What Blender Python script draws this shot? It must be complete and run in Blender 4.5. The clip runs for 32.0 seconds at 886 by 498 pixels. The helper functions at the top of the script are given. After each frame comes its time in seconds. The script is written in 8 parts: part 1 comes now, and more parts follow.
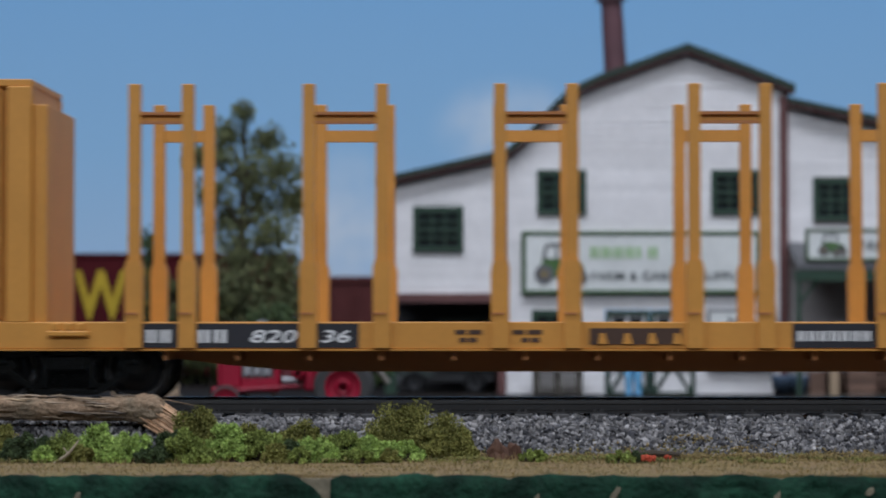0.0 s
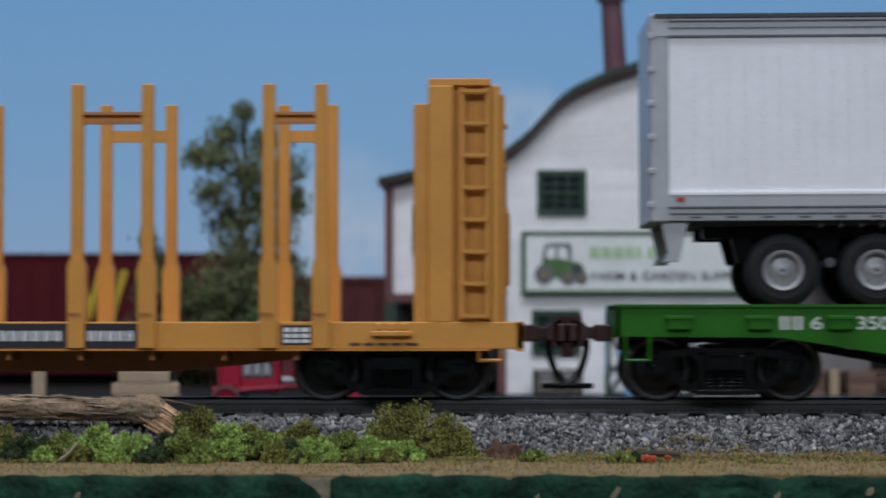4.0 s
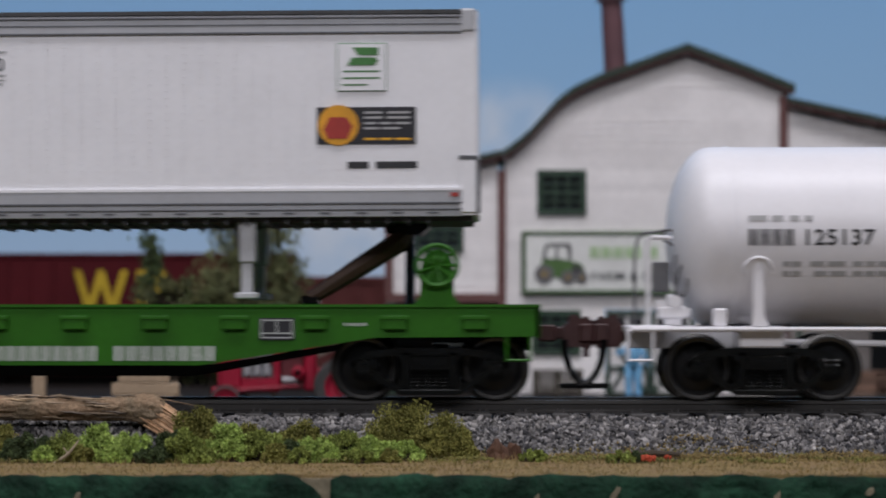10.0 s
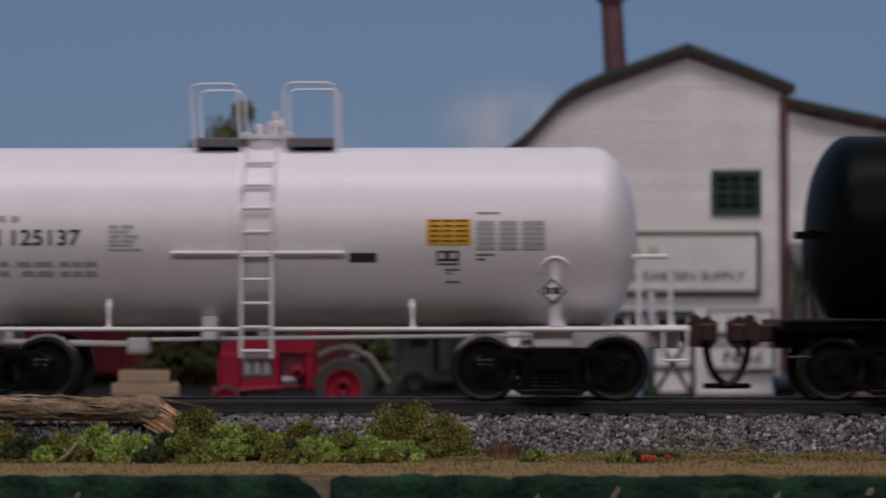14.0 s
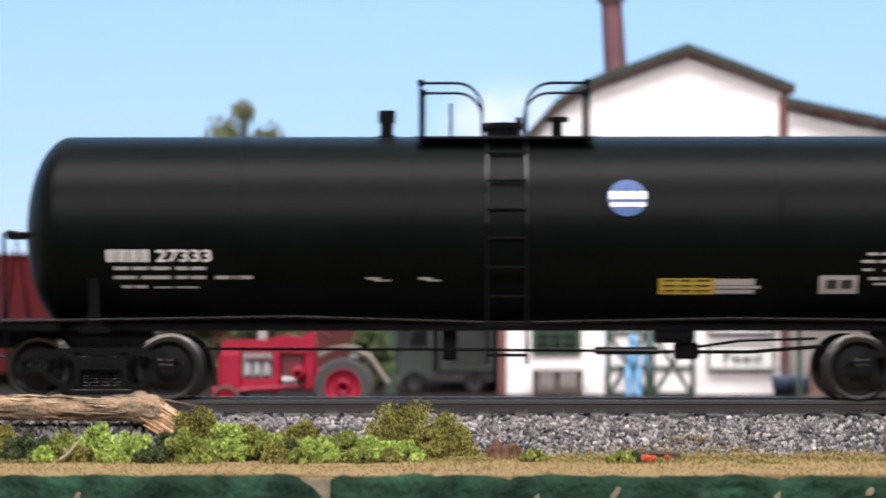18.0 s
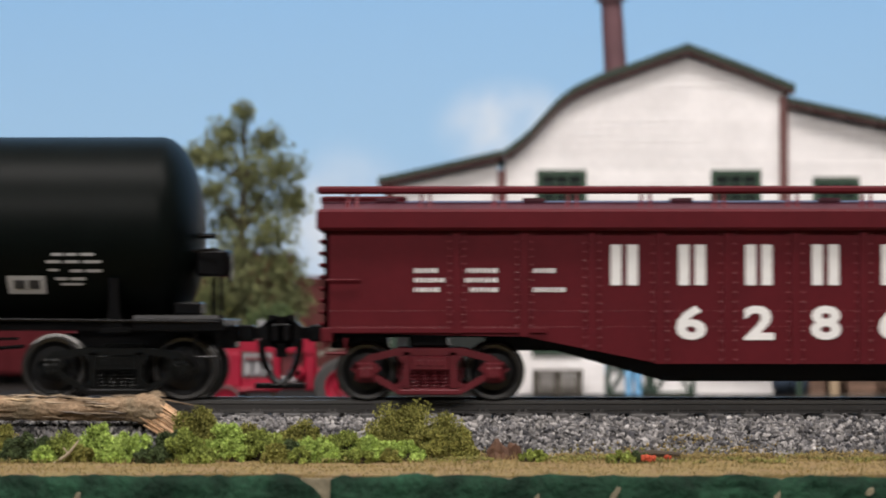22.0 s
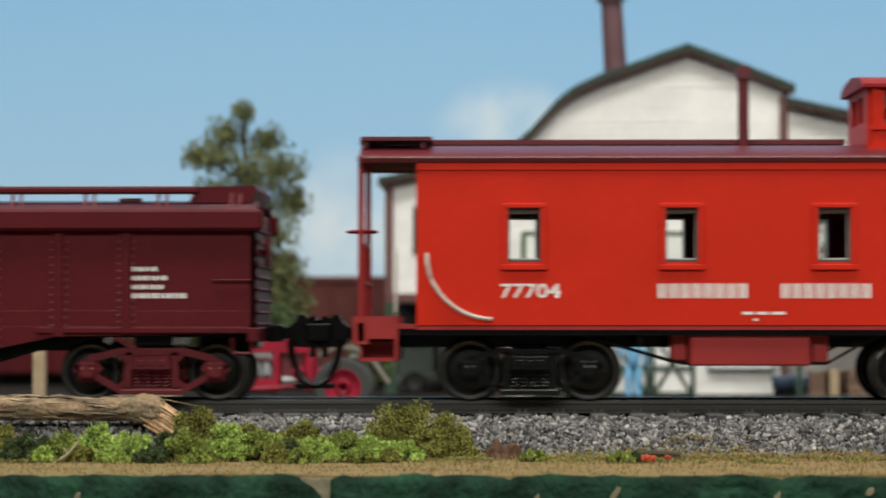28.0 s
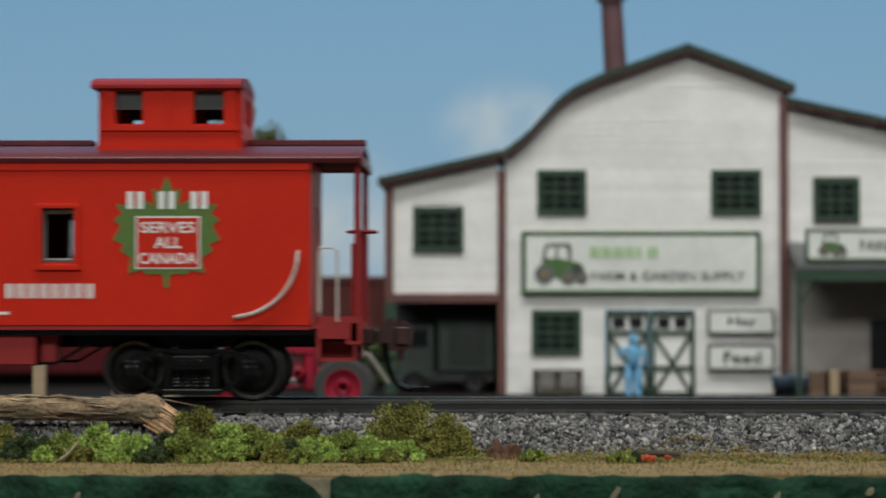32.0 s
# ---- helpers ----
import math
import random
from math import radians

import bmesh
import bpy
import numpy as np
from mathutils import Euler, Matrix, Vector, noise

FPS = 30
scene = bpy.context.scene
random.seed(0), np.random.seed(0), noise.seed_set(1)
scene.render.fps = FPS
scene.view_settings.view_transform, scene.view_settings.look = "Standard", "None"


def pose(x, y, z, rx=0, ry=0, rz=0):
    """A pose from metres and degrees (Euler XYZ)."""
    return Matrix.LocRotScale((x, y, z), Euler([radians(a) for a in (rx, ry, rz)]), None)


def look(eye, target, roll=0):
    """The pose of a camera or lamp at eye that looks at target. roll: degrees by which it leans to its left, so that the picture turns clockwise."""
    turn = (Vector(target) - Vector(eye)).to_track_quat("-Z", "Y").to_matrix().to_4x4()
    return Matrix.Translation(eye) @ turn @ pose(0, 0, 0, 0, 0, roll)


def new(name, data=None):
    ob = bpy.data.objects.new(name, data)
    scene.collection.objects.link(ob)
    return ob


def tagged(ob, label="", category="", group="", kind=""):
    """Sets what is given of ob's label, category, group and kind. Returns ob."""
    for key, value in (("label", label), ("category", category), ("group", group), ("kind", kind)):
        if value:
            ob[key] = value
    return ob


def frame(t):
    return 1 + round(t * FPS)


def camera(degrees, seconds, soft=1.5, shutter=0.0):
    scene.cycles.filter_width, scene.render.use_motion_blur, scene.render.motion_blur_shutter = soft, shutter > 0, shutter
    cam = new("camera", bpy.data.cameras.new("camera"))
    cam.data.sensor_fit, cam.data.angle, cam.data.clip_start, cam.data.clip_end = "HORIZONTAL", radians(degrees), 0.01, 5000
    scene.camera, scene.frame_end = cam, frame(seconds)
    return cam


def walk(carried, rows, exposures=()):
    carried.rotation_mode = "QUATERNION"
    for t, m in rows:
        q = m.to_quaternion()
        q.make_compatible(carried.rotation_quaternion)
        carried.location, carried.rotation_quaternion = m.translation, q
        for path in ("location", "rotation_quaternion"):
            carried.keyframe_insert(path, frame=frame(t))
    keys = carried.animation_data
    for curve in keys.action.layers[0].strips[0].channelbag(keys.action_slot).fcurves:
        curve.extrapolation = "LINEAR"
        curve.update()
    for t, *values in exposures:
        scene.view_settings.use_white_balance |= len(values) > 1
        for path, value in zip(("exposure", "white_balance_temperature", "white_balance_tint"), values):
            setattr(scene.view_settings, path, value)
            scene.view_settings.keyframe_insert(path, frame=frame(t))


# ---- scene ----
cam = camera(20.72, 32.0, soft=1.9, shutter=0.9)
EYE = pose(0, -0.4045, 0.01264, 91.736, 0, 0.95)
cam.data.dof.use_dof = True
cam.data.dof.focus_distance = 0.39
cam.data.dof.aperture_fstop = 42
walk(cam, [(0, EYE), (32, EYE)],
     exposures=[(0, -0.2, 5600, 12), (3, -0.22, 5620, 11), (7, -0.17, 5700, 12), (9, -0.26, 6080, 16), (11, -0.28, 6220, 20),
                (12, -0.68, 6380, 24), (13, -0.76, 6460, 27), (14, -0.82, 6520, 27), (15.2, -0.45, 6700, 18), (16.5, 0.2, 6600, 15), (17, 0.58, 6600, 17),
                (18, 1.2, 6580, 20), (19, 1.44, 6540, 23), (20, 1.25, 6540, 26), (21, 0.77, 6740, 17), (23, 0.58, 6780, 14), (25, 0.48, 6880, 8),
                (28, 0.5, 6850, 4), (30, 0.5, 6800, 1), (31, 0.34, 6680, 1), (32, 0.0, 6480, 3)])


# ---- light: a lit hobby room, ceiling lamp in front of layout, added fill ----
world = bpy.data.worlds.new("world")
world.use_nodes = True
world.node_tree.nodes["Background"].inputs[0].default_value = (0.8, 0.85, 0.95, 1)
world.node_tree.nodes["Background"].inputs[1].default_value = 0.02
scene.world = world


def area_lamp(name, eye, target, sx, sy, watts, colour):
    data = bpy.data.lights.new(name, "AREA")
    data.shape, data.size, data.size_y = "RECTANGLE", sx, sy
    data.energy, data.color = watts, colour
    ob = new(name, data)
    ob.matrix_world = look(eye, target)
    return ob


area_lamp("ceiling_lamp", (-0.12, -1.42, 0.93), (0, 0.1, 0), 2.2, 0.3, 14.0, (1, 0.985, 0.96))
# fill lamp without a known source, added to brighten backdrop and store
area_lamp("ceiling_lamp", (0.05, -0.3, 1.26), (0, 0.5, 0.05), 2.0, 0.3, 19, (1, 0.985, 0.96))

# ---- units ----
U = 1 / 11000          # train unit: an eleventh of a millimetre
B = 0.00018415         # building unit
GZ = -0.011            # ground level behind the track (rail top is zero)


# ---- materials ----
def mat(name, col, rough=0.6, metal=0.0, var=0.12, scale=900.0, bump=0.1, spec=0.5, coat=0.0, island=0.0, objrand=0.0, tint=None):
    """A surface with coarse and fine variation of its colour, and fine relief."""
    m = bpy.data.materials.new(name)
    m.use_nodes = True
    nt = m.node_tree
    p = nt.nodes["Principled BSDF"]
    p.inputs["Roughness"].default_value = rough
    p.inputs["Metallic"].default_value = metal
    p.inputs["Specular IOR Level"].default_value = spec
    p.inputs["Coat Weight"].default_value = coat
    tc = nt.nodes.new("ShaderNodeTexCoord")
    fac = None
    for s, w in ((scale, 0.6), (scale * 0.12, 1.0)):
        n = nt.nodes.new("ShaderNodeTexNoise")
        n.inputs["Scale"].default_value = s
        n.inputs["Detail"].default_value = 4
        nt.links.new(tc.outputs["Object"], n.inputs["Vector"])
        mr = nt.nodes.new("ShaderNodeMapRange")
        mr.inputs[1].default_value, mr.inputs[2].default_value = 0.3, 0.7
        mr.inputs[3].default_value, mr.inputs[4].default_value = 1 - var * w, 1 + var * w
        nt.links.new(n.outputs["Fac"], mr.inputs[0])
        if fac is None:
            fac, fine = mr.outputs[0], n.outputs["Fac"]
        else:
            mu = nt.nodes.new("ShaderNodeMath")
            mu.operation = "MULTIPLY"
            nt.links.new(fac, mu.inputs[0])
            nt.links.new(mr.outputs[0], mu.inputs[1])
            fac, coarse = mu.outputs[0], n.outputs["Fac"]
    for amount, node, out in ((island, "ShaderNodeNewGeometry", "Random Per Island"), (objrand, "ShaderNodeObjectInfo", "Random")):
        if amount:
            g = nt.nodes.new(node)
            mr = nt.nodes.new("ShaderNodeMapRange")
            mr.inputs[3].default_value, mr.inputs[4].default_value = 1 - amount, 1 + amount
            nt.links.new(g.outputs[out], mr.inputs[0])
            mu = nt.nodes.new("ShaderNodeMath")
            mu.operation = "MULTIPLY"
            nt.links.new(fac, mu.inputs[0])
            nt.links.new(mr.outputs[0], mu.inputs[1])
            fac = mu.outputs[0]
    vm = nt.nodes.new("ShaderNodeVectorMath")
    vm.operation = "SCALE"
    if tint:
        mx = nt.nodes.new("ShaderNodeMix")
        mx.data_type = "RGBA"
        mx.inputs[6].default_value, mx.inputs[7].default_value = (*col, 1), (*tint, 1)
        if island:
            g = nt.nodes.new("ShaderNodeNewGeometry")
            wn = nt.nodes.new("ShaderNodeTexWhiteNoise")
            wn.noise_dimensions = "1D"
            nt.links.new(g.outputs["Random Per Island"], wn.inputs["W"])
            nt.links.new(wn.outputs["Value"], mx.inputs[0])
        else:
            mr = nt.nodes.new("ShaderNodeMapRange")
            mr.inputs[1].default_value, mr.inputs[2].default_value = 0.42, 0.62
            nt.links.new(coarse, mr.inputs[0])
            nt.links.new(mr.outputs[0], mx.inputs[0])
        nt.links.new(mx.outputs[2], vm.inputs[0])
    else:
        vm.inputs[0].default_value = col
    nt.links.new(fac, vm.inputs["Scale"])
    nt.links.new(vm.outputs[0], p.inputs["Base Color"])
    if bump:
        b = nt.nodes.new("ShaderNodeBump")
        b.inputs["Strength"].default_value = bump
        b.inputs["Distance"].default_value = 0.0004
        nt.links.new(fine, b.inputs["Height"])
        nt.links.new(b.outputs[0], p.inputs["Normal"])
    return m


YELLOW = mat("yellow_paint", (0.58, 0.27, 0.043), 0.5, var=0.06, bump=0.03)
# darker copy of the yellow, with the shade put into its colour
YELLOW_SHADE = mat("yellow_shade_paint", (0.42, 0.17, 0.05), 0.5, var=0.06, bump=0.03)
BROWN_STEEL = mat("brown_steel", (0.06, 0.03, 0.017), 0.6)
BLACK_STEEL = mat("black_plastic_steel", (0.0035, 0.0035, 0.0038), 0.24, bump=0.06, spec=0.26)
BLACK_PANEL = mat("black_panel", (0.02, 0.02, 0.025), 0.5, bump=0.02)
WHEEL_STEEL = mat("blackened_wheel_steel", (0.006, 0.006, 0.0062), 0.28, 0.0, bump=0.08, spec=0.5)
RIM_STEEL = mat("worn_rim_steel", (0.07, 0.068, 0.065), 0.26, 0.75, bump=0.05)
TREAD_STEEL = mat("bright_tread_steel", (0.16, 0.155, 0.145), 0.33, 0.9, bump=0.03)
WHITE_INK = mat("white_lettering", (0.75, 0.75, 0.74), 0.6, var=0.05, bump=0.0)
PALE_INK = mat("pale_lettering", (0.5, 0.53, 0.5), 0.6, var=0.12, bump=0.0)
GREY_INK = mat("grey_lettering", (0.4, 0.4, 0.4), 0.6, var=0.05, bump=0.0)
BLACK_INK = mat("black_lettering", (0.03, 0.03, 0.033), 0.6, var=0.05, bump=0.0)
GREEN = mat("green_paint", (0.024, 0.128, 0.006), 0.45, var=0.09, bump=0.04, spec=0.28)
TRUCK_BLACK = mat("glossy_black_casting", (0.0034, 0.004, 0.0038), 0.28, bump=0.12, scale=1500, spec=0.36)
LEG_GREY = mat("light_grey_leg", (0.5, 0.51, 0.53), 0.5, var=0.08, bump=0.03)
TRAILER_WHITE = mat("trailer_white", (0.87, 0.87, 0.89), 0.45, var=0.03, bump=0.015)
TRAILER_GREY = mat("trailer_aluminium", (0.5, 0.51, 0.53), 0.4, 0.35, var=0.06, bump=0.03)
# darker copy of the aluminium: shade of grooves, edges and hub dish as colour
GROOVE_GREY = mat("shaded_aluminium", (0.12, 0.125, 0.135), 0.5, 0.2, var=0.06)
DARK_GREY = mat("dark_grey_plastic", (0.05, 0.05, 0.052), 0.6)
RUBBER = mat("tyre_rubber", (0.012, 0.012, 0.013), 0.7, bump=0.15, spec=0.3)
SILVER = mat("silver_hub", (0.36, 0.36, 0.37), 0.45, 0.35, bump=0.1)
TANK_WHITE = mat("tank_white", (0.8, 0.79, 0.81), 0.38, var=0.025, bump=0.015)
TANK_BLACK = mat("tank_black", (0.0022, 0.0036, 0.0032), 0.4, var=0.2, bump=0.02, spec=0.065)
GRATE_GREY = mat("grating_grey", (0.12, 0.12, 0.125), 0.6)
MAROON = mat("maroon_paint", (0.084, 0.0062, 0.0105), 0.5, var=0.09, bump=0.05, spec=0.16)
MAROON_TRUCK = mat("maroon_casting", (0.1, 0.009, 0.014), 0.45, var=0.12, bump=0.08, spec=0.3)
MAROON_WORN = mat("maroon_rail", (0.17, 0.026, 0.034), 0.4, var=0.1, bump=0.05)
MAROON_TOP = mat("mauve_sheet", (0.075, 0.022, 0.032), 0.3, var=0.2, bump=0.15)
RED = mat("caboose_red", (0.55, 0.02, 0.007), 0.45, var=0.05, bump=0.03, spec=0.2)
CUPOLA_RED = mat("cupola_roof_red", (0.26, 0.014, 0.018), 0.5, var=0.08, spec=0.2)
ROOF_RED = mat("caboose_roof_red", (0.11, 0.012, 0.018), 0.4, var=0.08, bump=0.04)
STEP_RED = mat("caboose_step_red", (0.28, 0.017, 0.018), 0.45, var=0.08)
GRAB_GREY = mat("grab_iron_grey", (0.5, 0.46, 0.42), 0.5)
LEAF_GREEN = mat("leaf_emblem_green", (0.09, 0.16, 0.03), 0.55, bump=0.0)
DECAL_YELLOW = mat("decal_yellow", (0.8, 0.42, 0.02), 0.55, bump=0.0)
DECAL_LEMON = mat("decal_lemon", (0.55, 0.4, 0.05), 0.55, bump=0.0)
DECAL_ORANGE = mat("decal_orange", (0.75, 0.35, 0.02), 0.55, bump=0.0)
DECAL_RED = mat("decal_red", (0.4, 0.04, 0.03), 0.55, bump=0.0)
DECAL_GREEN = mat("decal_green", (0.06, 0.2, 0.05), 0.55, bump=0.0)
DECAL_BLUE = mat("decal_blue", (0.02, 0.075, 0.22), 0.55, bump=0.0)
GLASS_DARK = mat("dark_window", (0.02, 0.022, 0.024), 0.12, bump=0.0)
LINER = mat("clear_plastic_liner", (0.4, 0.39, 0.36), 0.3, var=0.1, bump=0.1)
COUPLER_BROWN = mat("coupler_brown", (0.045, 0.014, 0.013), 0.5, bump=0.15)
INSIDE = mat("cabin_inside", (0.35, 0.33, 0.3), 0.8)

RAIL = mat("rail_weathered", (0.04, 0.038, 0.036), 0.5, 0.3, bump=0.1)
RAIL_SIDE = mat("rail_head_side", (0.055, 0.053, 0.05), 0.5, 0.2, bump=0.1)
RAIL_TOP = mat("rail_head_polished", (0.24, 0.235, 0.225), 0.35, 0.8, bump=0.05)
TIE = mat("tie_plastic", (0.06, 0.057, 0.055), 0.75, objrand=0.25)
BALLAST = mat("ballast_stone", (0.29, 0.276, 0.265), 0.9, var=0.25, scale=3000, bump=0.4, spec=0.2, island=0.5, tint=(0.05, 0.05, 0.056))
ROADBED = mat("roadbed", (0.05, 0.049, 0.05), 0.9, var=0.5, scale=2200, bump=0.5, spec=0.15)
SAND = mat("sandy_ground", (0.25, 0.18, 0.066), 0.95, var=0.4, scale=2200, bump=0.6, tint=(0.16, 0.105, 0.05))
TURF = mat("turf_crumbs", (0.27, 0.19, 0.07), 0.95, var=0.2, scale=2000, bump=0.1, island=0.3, tint=(0.13, 0.105, 0.04))
GREEN_TURF = mat("green_turf_crumbs", (0.22, 0.19, 0.05), 0.95, var=0.25, scale=700, bump=0.1, island=0.4, tint=(0.12, 0.13, 0.035))
FASCIA = mat("green_edge_foam", (0.0045, 0.022, 0.0115), 0.75, var=0.5, scale=1100, bump=1.0, spec=0.14, tint=(0.009, 0.036, 0.019))
# near-black ground colour that carries the shade below the far cars
YARD_SHADE = mat("dark_yard_shade", (0.017, 0.014, 0.012), 0.95, var=0.35, scale=600, bump=0.5, spec=0.12)
PLASTER = mat("tan_plaster", (0.22, 0.19, 0.125), 0.95, var=0.2, bump=0.5)
LOG_BARK = mat("driftwood", (0.33, 0.225, 0.14), 0.9, var=0.5, scale=1700, bump=1.0, tint=(0.15, 0.115, 0.075), spec=0.2)
LOG_CORE = mat("broken_wood", (0.52, 0.335, 0.2), 0.9, var=0.3, scale=1500, bump=0.5, island=0.3, tint=(0.4, 0.255, 0.15), spec=0.2)
LOG_FIBRE = mat("bark_fibres", (0.3, 0.22, 0.135), 0.9, var=0.3, scale=1500, bump=0.3, island=0.5, tint=(0.12, 0.1, 0.085))
ROCK = mat("brown_rock", (0.085, 0.039, 0.02), 0.85, var=0.3, bump=0.6)
LIME = mat("lime_foliage", (0.41, 0.53, 0.135), 0.9, var=0.45, scale=1500, island=0.35, tint=(0.19, 0.28, 0.06), spec=0.1)
MOSS = mat("moss_green_foliage", (0.29, 0.345, 0.085), 0.9, var=0.45, scale=1500, island=0.4, tint=(0.12, 0.15, 0.035), spec=0.1)
OLIVE = mat("olive_foliage", (0.275, 0.26, 0.075), 0.9, var=0.4, scale=1500, island=0.3, tint=(0.12, 0.125, 0.03), spec=0.1)
DARKLEAF = mat("dark_foliage", (0.04, 0.062, 0.022), 0.9, var=0.3, scale=3000, island=0.4, tint=(0.06, 0.09, 0.025))
SHRUB = mat("shrub_foliage", (0.05, 0.066, 0.02), 0.9, var=0.3, scale=200, island=0.4, tint=(0.085, 0.085, 0.025))
TREE_LEAF = mat("tree_foliage", (0.1, 0.118, 0.046), 0.9, var=0.35, scale=400, island=0.35, tint=(0.165, 0.172, 0.072))
BARK = mat("tree_bark", (0.06, 0.045, 0.03), 0.9, bump=0.5)
PETAL = mat("red_petals", (0.42, 0.06, 0.022), 0.8)
TWIG = mat("dry_twig", (0.35, 0.29, 0.2), 0.9)

SIDING = mat("white_clapboard", (0.8, 0.775, 0.765), 0.7, var=0.06, scale=500, bump=0.06, objrand=0.05)
TRIM_RED = mat("red_brown_trim", (0.13, 0.055, 0.05), 0.7)
ROOFING = mat("dark_green_roofing", (0.028, 0.045, 0.033), 0.85, bump=0.3)
TRIM_GREEN = mat("dark_green_trim", (0.02, 0.05, 0.028), 0.6)
# wall under the porch roof: part of its shade is put into the grey
PORCH_WALL_SHADE = mat("porch_wall_shade", (0.36, 0.33, 0.31), 0.75, objrand=0.05)
SIGN_WHITE = mat("sign_white", (0.72, 0.73, 0.7), 0.6, var=0.08, scale=300)
SIGN_GREEN = mat("sign_frame_green", (0.06, 0.11, 0.045), 0.6)
INK_GREEN = mat("sign_letter_green", (0.27, 0.46, 0.16), 0.6)
EMBLEM_GREEN = mat("emblem_green", (0.075, 0.16, 0.04), 0.6, var=0.3, scale=300)
HUB_OCHRE = mat("emblem_ochre", (0.2, 0.15, 0.07), 0.6)
INK_DARK = mat("sign_letter_dark", (0.06, 0.07, 0.07), 0.6)
STACK = mat("chimney_red_brown", (0.115, 0.052, 0.06), 0.7)
BOXCAR = mat("far_car_red", (0.07, 0.0065, 0.0095), 0.75, var=0.15, scale=300, spec=0.15)
FARGON = mat("far_car_brown", (0.09, 0.027, 0.025), 0.75, var=0.15, scale=300, spec=0.15)
FARYEL = mat("far_lettering_yellow", (0.44, 0.31, 0.025), 0.8, spec=0.2)
TRACTOR_RED = mat("tractor_red", (0.28, 0.007, 0.027), 0.45, spec=0.35)
ENGINE_GREY = mat("engine_grey", (0.2, 0.2, 0.205), 0.5, 0.2)
FENDER_GREY = mat("bare_fender_grey", (0.19, 0.17, 0.14), 0.7)
ENGINE_DARK = mat("engine_maroon", (0.09, 0.008, 0.012), 0.6)
TRACTOR_TYRE = mat("grey_tyre", (0.045, 0.044, 0.043), 0.85)
TAN_WOOD = mat("tan_wood", (0.38, 0.28, 0.18), 0.8, bump=0.2)
CRATE = mat("crate_brown", (0.2, 0.12, 0.085), 0.8, objrand=0.25)
CRATE_DARK = mat("pallet_grey_brown", (0.09, 0.08, 0.065), 0.85, objrand=0.25)
DENIM = mat("blue_plastic", (0.14, 0.36, 0.58), 0.6)
BUCKET_BLUE = mat("blue_bucket", (0.15, 0.22, 0.33), 0.5)
VAN_DARK = mat("van_door_shade", (0.045, 0.055, 0.05), 0.6)
VAN_GREY = mat("grey_van", (0.075, 0.095, 0.085), 0.45)
FLOORING = mat("room_floor", (0.32, 0.29, 0.26), 0.7, scale=20)
ROOMWALL = mat("room_wall", (0.5, 0.49, 0.48), 0.9, scale=20, bump=0.02)


